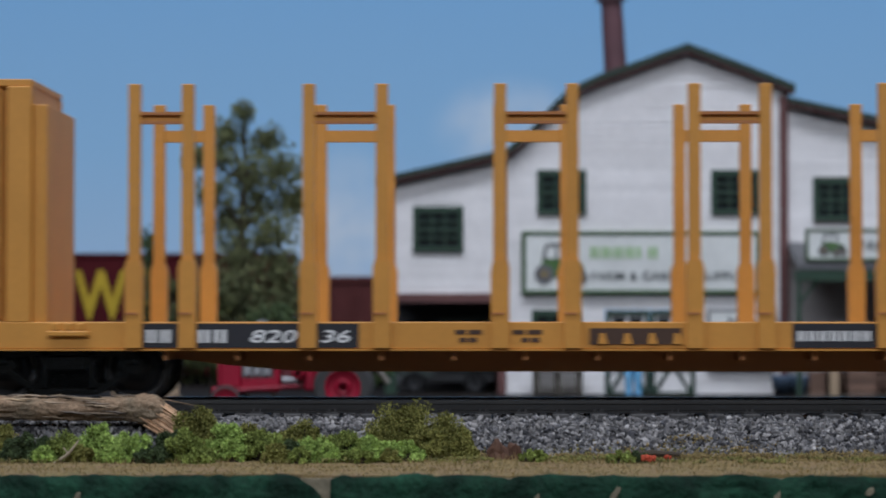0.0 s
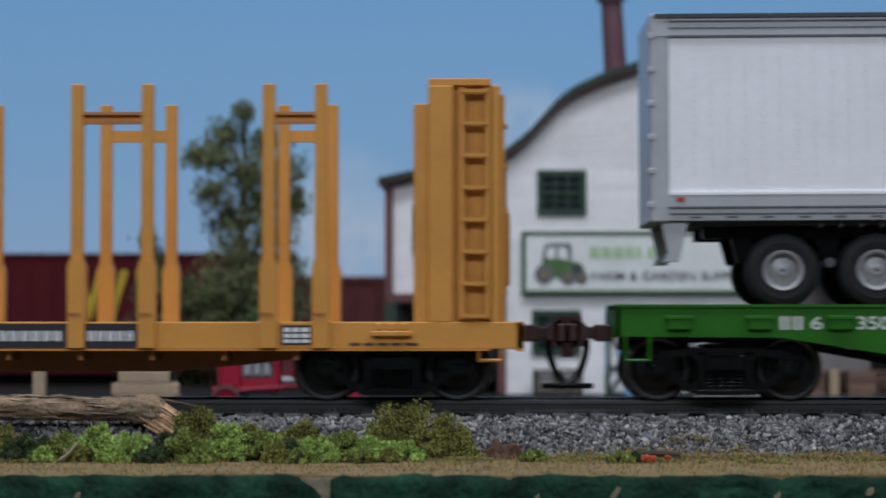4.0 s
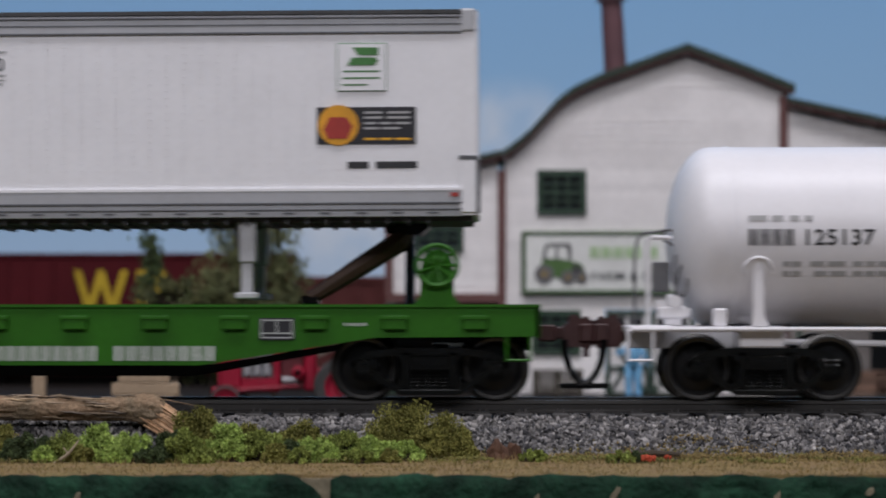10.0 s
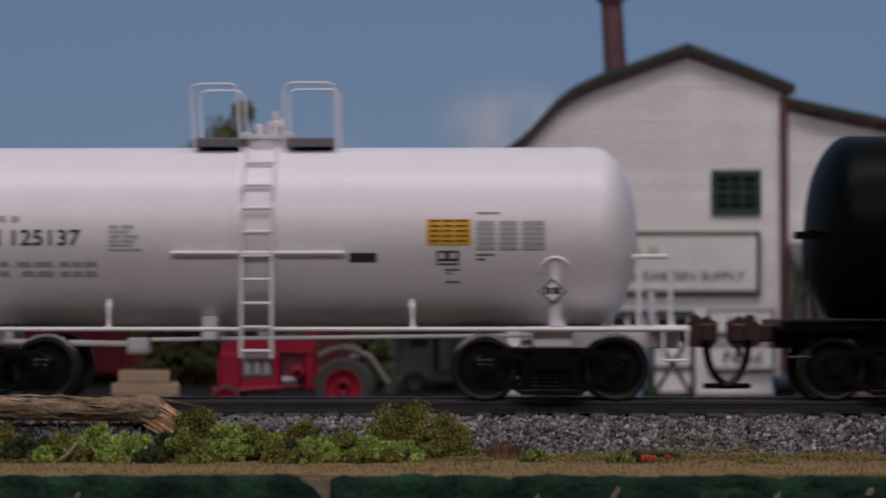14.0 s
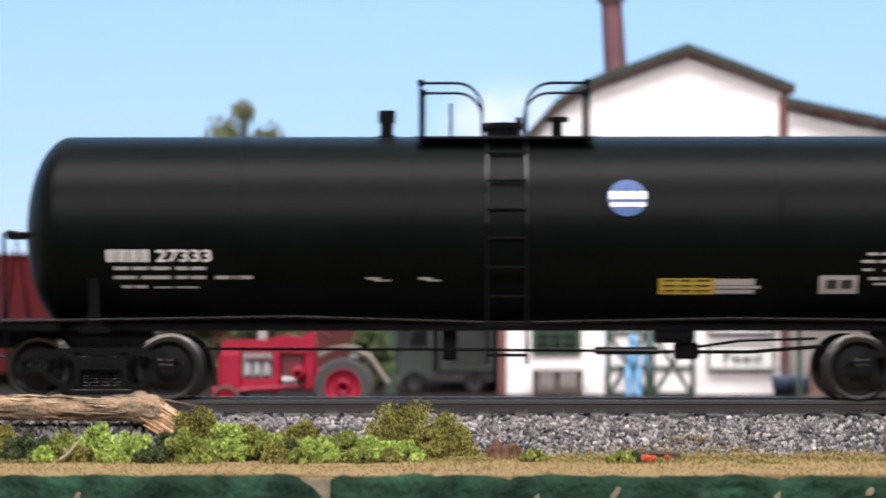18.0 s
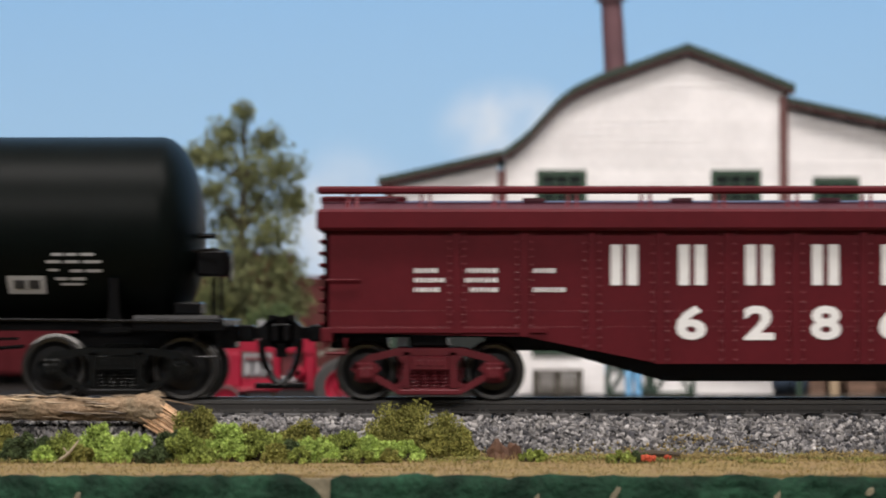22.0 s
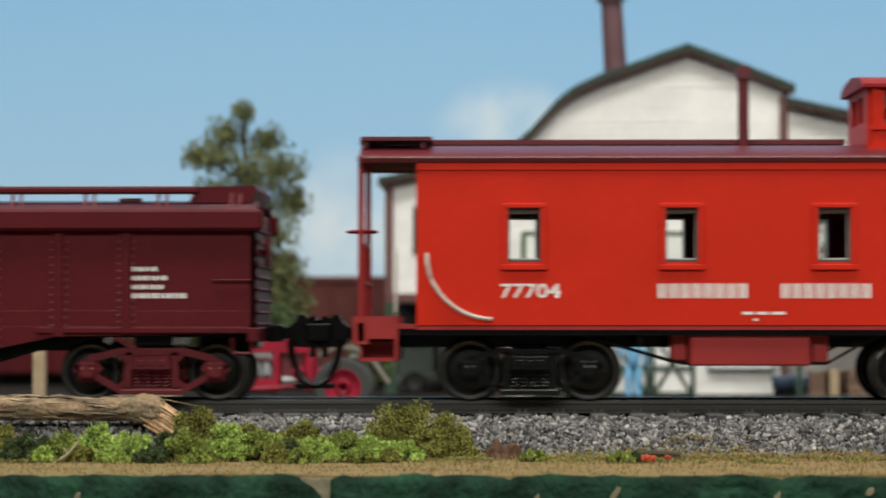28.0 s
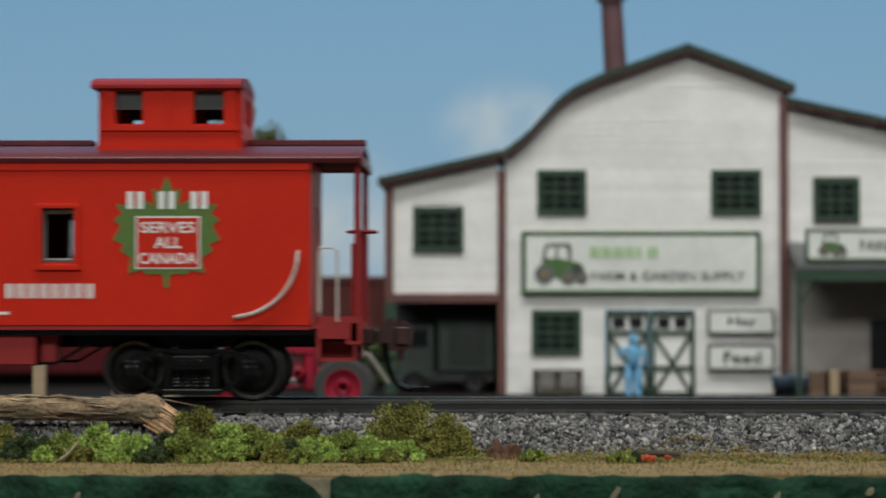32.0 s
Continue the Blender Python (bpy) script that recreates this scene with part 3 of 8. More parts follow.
def build_turf():
    rng = random.Random(12)
    bm = bmesh.new()
    pts, sizes = [], []
    for _ in range(27000):
        x, y = rng.uniform(-92, 92), rng.uniform(-70.2, -22)
        q = rng.random()
        if q < 0.5:
            y = rng.uniform(-37, -22)
        patch = noise.noise(Vector((x * 0.16, y * 0.2, 4)))
        near_toe = y > -31
        if near_toe and patch < (-0.1 if y < -27.5 else 0.3):
            continue
        z = ground_height(x, y)
        if y > -27:
            z = max(z, -8.7 + (y + 27) / 7.5 * 4.3)
        pts.append((x, y, z + rng.uniform(-0.1, 0.15) + (0.3 + 0.9 * max(0, patch) if near_toe else 0)))
        sizes.append(rng.uniform(0.1, 0.3) * (0.85 if near_toe else (0.55 if y < -42 else 0.75)))
    # tufts of crumbs that climb the foot of the ballast
    for _ in range(46):
        cx, cy, r = rng.choice((rng.uniform(6, 72), rng.uniform(12, 60), rng.uniform(-80, 6))), rng.uniform(-31.5, -25), rng.uniform(0.7, 2.2)
        for _ in range(int(r * 60)):
            x, y = cx + rng.gauss(0, r), cy + rng.gauss(0, r * 0.7)
            z = max(ground_height(x, y), -8.7 + (y + 27) / 7.5 * 4.3 if y > -28 else -99)
            pts.append((x, y, z + 0.25 + rng.uniform(0, 0.5)))
            sizes.append(rng.uniform(0.1, 0.24))
    scatter_lumps(bm, pts, sizes, 0.8, rng)
    # short dry blades
    for _ in range(5200):
        x, y = rng.uniform(-110, 110), rng.uniform(-68, -25)
        if rng.random() < 0.5:
            y = rng.uniform(-38, -25)
        if noise.noise(Vector((x * 0.16, y * 0.2, 4))) < -0.1:
            continue
        z = ground_height(x, y) - 0.1
        d = Vector((rng.uniform(-0.7, 0.7), rng.uniform(-0.4, 0.4), rng.uniform(0.4, 1.5)))
        w = 0.06
        bm.faces.new([bm.verts.new(v) for v in ((x - w, y, z), (x + w, y, z), (x + d.x, y + d.y, z + d.z))])
    tagged(part("dry_grass", bm, TURF, unit=0.001), "tan and olive dry grass crumbs on sandy soil", "grass", kind="stuff")


build_turf()


def build_green_turf():
    """Patches of olive and yellow-green turf crumbs along the foot of the ballast."""
    rng = random.Random(21)
    bm = bmesh.new()
    pts, sizes = [], []
    for _ in range(15000):
        x, y = rng.uniform(-92, 92), rng.uniform(-44, -24.5)
        patch = noise.noise(Vector((x * 0.11, y * 0.14, 9))) + 0.5 * noise.noise(Vector((x * 0.5, y * 0.5, 2)))
        if patch < 0.22 - 0.012 * (y + 44):
            continue
        z = ground_height(x, y)
        if y > -27:
            z = max(z, -8.7 + (y + 27) / 7.5 * 4.3)
        pts.append((x, y, z + rng.uniform(0, 0.35) + 0.6 * max(0, patch)))
        sizes.append(rng.uniform(0.1, 0.26))
    scatter_lumps(bm, pts, sizes, 0.8, rng)
    tagged(part("green_turf", bm, GREEN_TURF, unit=0.001), "yellow-green and olive turf crumbs at the ballast foot", "turf", kind="stuff")


build_green_turf()


# ---- planting in front of the track ----
def flake(bm, p, s, rng):
    """A small bent leaf flake."""
    rot = Euler((rng.uniform(0, 6.3), rng.uniform(0, 6.3), rng.uniform(0, 6.3))).to_matrix()
    p = Vector(p)
    v = [bm.verts.new(p + rot @ Vector(c) * s) for c in ((-1, 0, 0), (0, -0.7, 0.25), (1, 0, 0), (0, 0.7, 0.25))]
    bm.faces.new((v[0], v[1], v[2])), bm.faces.new((v[0], v[2], v[3]))


def foliage(name, x, y, w, h, material, label, seed, group="", lumps=420, size=0.36, depth=None, category="bush"):
    """A bush of clump foliage, w wide and h high, in millimetres, on the ground at (x, y)."""
    rng = random.Random(seed)
    base = ground_height(x, y)
    thing = empty(name, x * 0.001, y * 0.001, base * 0.001)
    tagged(thing, label, category, group)
    stems = bmesh.new()
    heads = []
    for _ in range(rng.randint(26, 34) + int(w * 1.5)):
        a, q = rng.uniform(0, 6.3), rng.random() ** 0.55
        hx, hy = w * 0.46 * q * math.cos(a), (depth or w * 0.7) * 0.46 * q * math.sin(a)
        hz = h * rng.uniform(0.12, 0.94) * (1 - 0.5 * q * q)
        heads.append((hx, hy, hz, rng.uniform(0.07, 0.15) * min(w, h * 1.3)))
        tube(stems, [(hx * 0.2, hy * 0.2, -0.3), (hx * 0.6, hy * 0.6, hz * 0.5), (hx, hy, hz)], [0.22, 0.16, 0.08], 4)
    # thin sprigs that stand out of the outline
    for _ in range(7):
        hx, hy, hz, r = rng.choice(heads)
        up = Vector((rng.gauss(0, 0.6), rng.gauss(0, 0.4), 1)).normalized() * rng.uniform(0.9, 1.5) * r
        for k in (0.6, 1.0):
            heads.append((hx + up.x * k, hy + up.y * k, min(h * 0.98, hz + up.z * k), r * (0.66 - 0.3 * k)))
    part("stalk", stems, BARK, thing, unit=0.001)
    bm = bmesh.new()
    pts, sizes = [], []
    for _ in range(int(lumps * 0.9)):
        hx, hy, hz, r = rng.choice(heads)
        d = Vector((rng.gauss(0, 1), rng.gauss(0, 1), rng.gauss(0, 1))).normalized() * r * rng.uniform(0.5, 1.15)
        pts.append((hx + d.x, hy + d.y, max(0.05, hz + d.z)))
        sizes.append(size * rng.uniform(0.45, 1.15))
    scatter_lumps(bm, pts, sizes, 0.9, rng)
    for _ in range(lumps * 8):
        hx, hy, hz, r = rng.choice(heads)
        d = Vector((rng.gauss(0, 1), rng.gauss(0, 1), rng.gauss(0, 1))).normalized() * r * rng.uniform(0.5, 1.5)
        flake(bm, (hx + d.x, hy + d.y, max(0.05, hz + d.z)), size * rng.uniform(0.4, 1.5), rng)
    part("foliage", bm, material, thing, unit=0.001)
    return thing


LOW = "bright lime green low bush of clump foliage beside ballast"
DARK = "dark green low bush of clump foliage"


def plant(rows, seed):
    """Bushes along the track; each row gives x, y, width, height and kind."""
    for i, (bx, by, bw, bh, kind) in enumerate(rows):
        m, lab = {"l": (LIME, LOW), "o": (OLIVE, "olive green bush of fine foam foliage"), "d": (DARKLEAF, DARK), "m": (MOSS, "moss green low bush of clump foliage beside ballast")}[kind]
        foliage("bush", bx, by - (2.2 if kind != "o" else 1.0), bw * 1.06, bh * (1.1 if kind == "l" and bx < -38 else 1.02), m, lab, seed + i, "bushes along the track", lumps=int((420 + 150 * bw) * (1.35 if kind == "o" else 1)), size=0.18 if kind in "lm" else 0.19)


# the main row from the log to the tall bush
plant(((-74, -33, 7, 5.5, "o"), (-69, -36, 7.5, 4.4, "d"), (-63, -37, 6, 4.6, "m"), (-58.5, -35, 8.5, 4.9, "l"), (-53, -37, 6, 5.2, "l"), (-47.5, -36, 6, 4.4, "d"),
       (-45, -38, 6, 4.8, "m"), (-40.5, -36, 5, 4.2, "o"), (-44, -30, 8, 8.0, "o"), (-39, -35, 6.5, 5.2, "l"), (-36, -30, 6, 5.2, "o"), (-33.5, -35, 7.5, 4.8, "m"),
       (-29.5, -36, 5, 3.4, "d"), (-28, -32, 7, 5.4, "o"), (-25, -36, 6, 4.0, "l"), (-21, -36.5, 7, 4.3, "m"), (-16.5, -36, 8, 4.2, "l"), (-11.5, -36, 5, 3.0, "l")), 100)
# the tall olive bush, the tufts past it and the ones behind the log's far end
plant(((-12, -29, 11, 9.1, "o"), (-6, -30, 8, 7.0, "o"), (-9, -33, 7, 5, "o"), (-3.6, -32, 5, 4, "o"), (7.6, -37, 4.4, 1.7, "m"), (20.6, -38, 4.4, 2.0, "m"),
       (23.5, -37, 4, 1.8, "d"), (-80, -34, 8, 6, "o"), (-88, -34, 9, 6, "l"), (-98, -34, 9, 6, "l")), 118)
# low tufts in front
plant(((-66, -39, 3.6, 2.2, "l"), (-60.5, -40, 4, 2.4, "o"), (-55.5, -40.5, 3.6, 2.6, "l"), (-50, -40, 4.2, 2.2, "d"), (-42, -40, 3.6, 2.6, "m"), (-37.5, -39, 3.4, 3.6, "l"),
       (-31, -39.5, 3.8, 2.8, "o"), (-27.5, -39.5, 3.4, 2.4, "m"), (-23, -39, 3.4, 3, "l"), (-18.5, -40, 4.4, 2, "m"), (-14, -39.5, 3, 2, "o")), 128)


def build_log():
    rng = random.Random(8)
    log = tagged(empty("driftwood_log", -0.06, -0.0205, -0.0035), "weathered grey-brown driftwood log with a splintered pale end", "log")
    bm = bmesh.new()
    # x, z and radius along the trunk
    path = [(-52, 2.6, 2.2), (-30, 2.9, 2.2), (-20, 2.8, 1.9), (-12, 2.5, 1.75), (-6, 2.3, 1.6), (-1, 2.4, 1.65), (3, 2.55, 1.9), (6, 2.5, 2.3), (8.2, 2.1, 2.3), (9.6, 1.6, 1.9)]
    n, rings, fine = 44, [], []
    for i in range(len(path) - 1):
        for k in range(12):
            u = k / 12
            fine.append([path[i][j] * (1 - u) + path[i + 1][j] * u for j in range(3)])
    for x, z, r in fine:
        ring = []
        for k in range(n):
            a = 2 * math.pi * k / n
            ca, sa = math.cos(a), math.sin(a)
            twist = a + x * 0.05
            q = r * (1 + 0.2 * noise.noise(Vector((x * 0.07, ca * 1.6, sa * 1.6)))
                     + 0.2 * noise.noise(Vector((x * 0.14, math.cos(twist) * 4.5, math.sin(twist) * 4.5)))
                     + 0.12 * noise.noise(Vector((x * 0.55, math.cos(twist) * 6, math.sin(twist) * 6)))
                     - 0.14 * max(0, noise.noise(Vector((x * 0.1 + 9, math.cos(twist) * 9, math.sin(twist) * 9)))) ** 0.7)
            ring.append(bm.verts.new((x, q * ca, z + q * sa)))
        rings.append(ring)
    for a, b in zip(rings, rings[1:]):
        for k in range(n):
            bm.faces.new((a[k], b[k], b[(k + 1) % n], a[(k + 1) % n]))
    bm.faces.new(rings[-1]), bm.faces.new(rings[0][::-1])
    bmesh.ops.recalc_face_normals(bm, faces=bm.faces)
    part("trunk", bm, LOG_BARK, log, unit=0.001, smooth=True)
    sp = bmesh.new()
    for _ in range(700):
        v, w = rng.uniform(-1, 1), rng.uniform(-1, 1)
        q = (1 - 0.45 * v * v) ** 0.5
        short = rng.random() ** 3 * 2.6
        s = (rng.uniform(5.5, 9.0) - 0.6 * v, 1.9 * w * q, 1.9 + 2.0 * v + rng.uniform(-0.2, 0.2))
        e = (14.9 + 1.8 * v - short * 0.75, -0.6 + 1.7 * w * q, -4.5 + 1.4 * v + short * 0.8)
        mid = ((s[0] + e[0]) / 2 + 0.25, (s[1] + e[1]) / 2 - 0.1, (s[2] + e[2]) / 2 + rng.uniform(0.1, 0.6))
        tube(sp, [s, mid, e], [0.16, 0.2, 0.1], 4)
    tagged(part("broken_end", sp, LOG_CORE, log, "pale orange splintered wood", unit=0.001), kind="stuff")
    fb = bmesh.new()
    for _ in range(120):
        x = rng.uniform(-50, 3)
        a = rng.uniform(0, 6.28)
        ln = rng.uniform(2, 7)
        r0 = 1.85 * rng.uniform(0.95, 1.12)
        q = [(x + ln * i / 4, r0 * math.cos(a + 0.05 * i), 2.55 + r0 * math.sin(a + 0.05 * i) + rng.uniform(-0.12, 0.12)) for i in range(5)]
        tube(fb, q, [0.03, 0.12, 0.17, 0.12, 0.02], 4)
    tagged(part("bark_fibre", fb, LOG_FIBRE, log, "loose grey and tan bark fibres", unit=0.001), kind="stuff")
    br = bmesh.new()
    tube(br, [(6, -1, 4.2), (10, -1.2, 3.9), (15, -1, 2.9)], [0.14, 0.1, 0.05], 5)
    part("twig", br, LOG_BARK, log, unit=0.001)
    t = bmesh.new()
    tube(t, [(-64.2, -42.5, -8.5), (-62.0, -42.6, -7.0), (-60.9, -42.6, -5.6), (-60.4, -42.6, -4.9)], [0.28, 0.24, 0.18, 0.1], 6)
    tube(t, [(-62.0, -42.6, -7.0), (-62.8, -42.6, -6.0)], [0.14, 0.08], 5)
    tagged(part("dry_twig", t, TWIG, unit=0.001), "thin pale dry twig leaning among bushes", "twig")


build_log()


def lump(name, x, y, z, sx, sy, sz, material, label, category, seed):
    bm = bmesh.new()
    bmesh.ops.create_icosphere(bm, subdivisions=3, radius=1)
    for v in bm.verts:
        d = 1 + 0.35 * noise.noise(v.co * 1.4 + Vector((seed, 0, 0))) + 0.12 * noise.noise(v.co * 4 + Vector((seed, 3, 0)))
        v.co = Vector((v.co.x * sx * d, v.co.y * sy * d, max(-0.3, v.co.z) * sz * d))
    ob = part(name, bm, material, unit=0.001)
    ob.location = (x * 0.001, y * 0.001, z * 0.001)
    return tagged(ob, label, category)


lump("rock", 2.2, -32.5, -8.6, 1.9, 1.7, 3.0, ROCK, "small reddish brown rock at the foot of the ballast", "rock", 1)
lump("rock", 4.6, -32, -8.6, 1.3, 1.2, 3.2, ROCK, "small reddish brown rock at the foot of the ballast", "rock", 2)
fallen = bmesh.new()
tube(fallen, [(21.5, -34, -7.6), (26, -33.6, -7.3), (30, -33.4, -7.5)], [0.5, 0.55, 0.35], 7)
tagged(part("fallen_branch", fallen, BARK, unit=0.001), "short dark fallen branch in dry grass", "branch")
for k, (fx, fy) in enumerate(((21.0, -40.8), (24.2, -41.8), (25.0, -42.1), (27.8, -39), (22.4, -35.5))):
    rng = random.Random(k)
    bm = bmesh.new()
    z = ground_height(fx, fy)
    scatter_lumps(bm, [(rng.uniform(-0.5, 0.5), rng.uniform(-0.4, 0.4), 0.6 + rng.uniform(0, 0.5)) for _ in range(9)], [(0.42 if 1 <= k <= 2 else 0.28)] * 9, 0.8, rng)
    fl = tagged(empty("flower", fx * 0.001, fy * 0.001, z * 0.001), "tiny red flower head in dry grass", "flower", "red flowers")
    part("petals", bm, PETAL, fl, unit=0.001)
    part("stem", tube(bmesh.new(), [(0, 0, -0.2), (0, 0, 0.9)], 0.12, 5), DARKLEAF, fl, unit=0.001)


# ---- the farm supply store ----
FY = 0.3855            # plane of the store's front


def store_windows(parent, x0, x1, z0, z1, cols, rows, y=0.0):
    """A dark green sash window set into the wall."""
    win = empty("window", 0, 0, 0)
    win.parent = parent
    fr = bmesh.new()
    t = 9
    for a in ((x0, x1, y + 2, y + 10, z1 - t, z1 + 2), (x0, x1, y, y + 10, z0, z0 + t), (x0, x0 + t, y + 2, y + 10, z0 + t, z1 - t), (x1 - t, x1, y + 2, y + 10, z0 + t, z1 - t)):
        box(fr, *a)
    part("window_frame", fr, TRIM_GREEN, win, unit=B)
    mu = bmesh.new()
    for i in range(1, cols):
        c = x0 + t + (x1 - x0 - 2 * t) * i / cols
        box(mu, c - 1.8, c + 1.8, y + 3, y + 9, z0 + t, z1 - t)
    for i in range(1, rows):
        c = z0 + t + (z1 - z0 - 2 * t) * i / rows
        box(mu, x0 + t, x1 - t, y + 2.5, y + 9, c - (3 if rows == 2 * i else 1.8), c + (3 if rows == 2 * i else 1.8))
    part("glazing_grid", mu, TRIM_GREEN, win, unit=B)
    w, h = (x1 - x0 - 2 * t) / cols, (z1 - z0 - 2 * t) / rows
    pane = boxed(-w / 2, w / 2, 0, 2, -h / 2, h / 2)
    first = part("pane", pane, GLASS_DARK, win, unit=B)
    for i in range(cols):
        for j in range(rows):
            ob = first if i + j == 0 else first.copy()
            if i + j:
                scene.collection.objects.link(ob)
            ob.location = Vector((x0 + t + w * (i + 0.5), y + 7, z0 + t + h * (j + 0.5))) * B
    return win


def clapboards(parent, left, right, z_lo, top, holes, y, step=12.4, material=None):
    """Overlapping boards up to the roofline top(x); holes are (x0, x1, z0, z1)."""
    z = z_lo
    xs = [left + (right - left) * i / 200 for i in range(201)]
    while True:
        inside = [x for x in xs if top(x) > z + step * 0.5]
        if not inside:
            break
        a, b = inside[0], inside[-1]
        spans = [(a, b)]
        for x0, x1, z0, z1 in holes:
            if z + step > z0 and z < z1:
                nxt = []
                for s, e in spans:
                    if x1 <= s or x0 >= e:
                        nxt.append((s, e))
                    else:
                        if x0 > s:
                            nxt.append((s, x0))
                        if x1 < e:
                            nxt.append((x1, e))
                spans = nxt
        for s, e in spans:
            if e - s < 1:
                continue
            t0 = min(step, top(s) - z) if s == a else step
            t1 = min(step, top(e) - z) if e == b else step
            bm = bmesh.new()
            v = [bm.verts.new(c) for c in ((s, y - 2.0, z), (e, y - 2.0, z), (e, y - 0.8, z + max(t1, 1)), (s, y - 0.8, z + max(t0, 1)), (s, y + 4, z), (e, y + 4, z))]
            bm.faces.new((v[0], v[1], v[2], v[3]))
            bm.faces.new((v[4], v[5], v[1], v[0]))
            part("siding_board", bm, material or SIDING, parent, unit=B)
        z += step


GABLE = [(34, 432), (60, 450), (85, 472), (105, 494), (126, 518), (145, 535), (163, 547), (203, 566), (266, 588), (320, 608), (362, 622), (454, 588), (551, 549)]


def gable_z(x):
    for (xa, za), (xb, zb) in zip(GABLE, GABLE[1:]):
        if xa <= x <= xb:
            return za + (zb - za) * (x - xa) / (xb - xa)
    return 0


def roof_strip(parent, pts, thick, y0, y1, name="roof"):
    bm = bmesh.new()
    prism(bm, list(pts) + [(x, z - thick) for x, z in reversed(list(pts))], y0, y1)
    part(name, bm, ROOFING, parent, unit=B)
    bm = bmesh.new()
    prism(bm, [(x, z - thick - 0.3) for x, z in pts] + [(x, z - thick - 6) for x, z in reversed(list(pts))], y0 + 3, y0 + 10)
    part("barge_board", bm, TRIM_RED, parent, unit=B)


def sign(parent_y, x0, x1, z0, z1, label, frame_mat=SIGN_GREEN, t=8, proud=7):
    s = tagged(empty("sign", 0, FY + parent_y * B, GZ), label, "sign")
    part("board", boxed(x0 + t, x1 - t, -5, 6, z0 + t, z1 - t), SIGN_WHITE, s, unit=B)
    fr = bmesh.new()
    for a in ((x0, x1, -proud, 6, z1 - t, z1), (x0, x1, -proud, 6, z0, z0 + t), (x0, x0 + t, -proud, 6, z0 + t, z1 - t), (x1 - t, x1, -proud, 6, z0 + t, z1 - t)):
        box(fr, *a, bevel=1.5)
    part("sign_frame", fr, frame_mat, s, unit=B)
    return s


def tractor_emblem(s, cx, cz, k):
    """A painted green tractor seen from the front quarter."""
    def plate(name, pts, y0, y1, m):
        part(name, prism(bmesh.new(), [(cx + x * k, cz + z * k) for x, z in pts], y0, y1), m, s, unit=B)
    plate("emblem_body", [(-34, -10), (-32, 8), (-4, 10), (34, 4), (42, -4), (44, -24), (18, -30), (-18, -20)], -6.5, -5, EMBLEM_GREEN)
    plate("emblem_cab", [(-32, 9), (-27, 34), (-20, 38), (14, 38), (20, 32), (20, 8)], -6.2, -5, DARK_GREY)
    plate("emblem_glass", [(-26, 12), (-22, 32), (-8, 32), (-8, 11)], -7, -6.2, SIGN_WHITE)
    plate("emblem_glass", [(-4, 11), (-4, 32), (12, 32), (16, 9)], -7, -6.2, SIGN_WHITE)
    plate("emblem_grille", [(22, 2), (40, -5), (41, -20), (22, -24)], -7.2, -6.5, DARK_GREY)
    for wx, wz, r in ((-28, -16, 17), (14, -22, 13), (38, -22, 11)):
        w = rod(bmesh.new(), (cx + wx * k, -5, cz + wz * k), (cx + wx * k, -7.6, cz + wz * k), r * k, 18)
        part("emblem_tyre", w, GRATE_GREY, s, unit=B)
        w = rod(bmesh.new(), (cx + wx * k, -5, cz + wz * k), (cx + wx * k, -8.2, cz + wz * k), r * k * 0.45, 14)
        part("emblem_hub", w, HUB_OCHRE, s, unit=B)


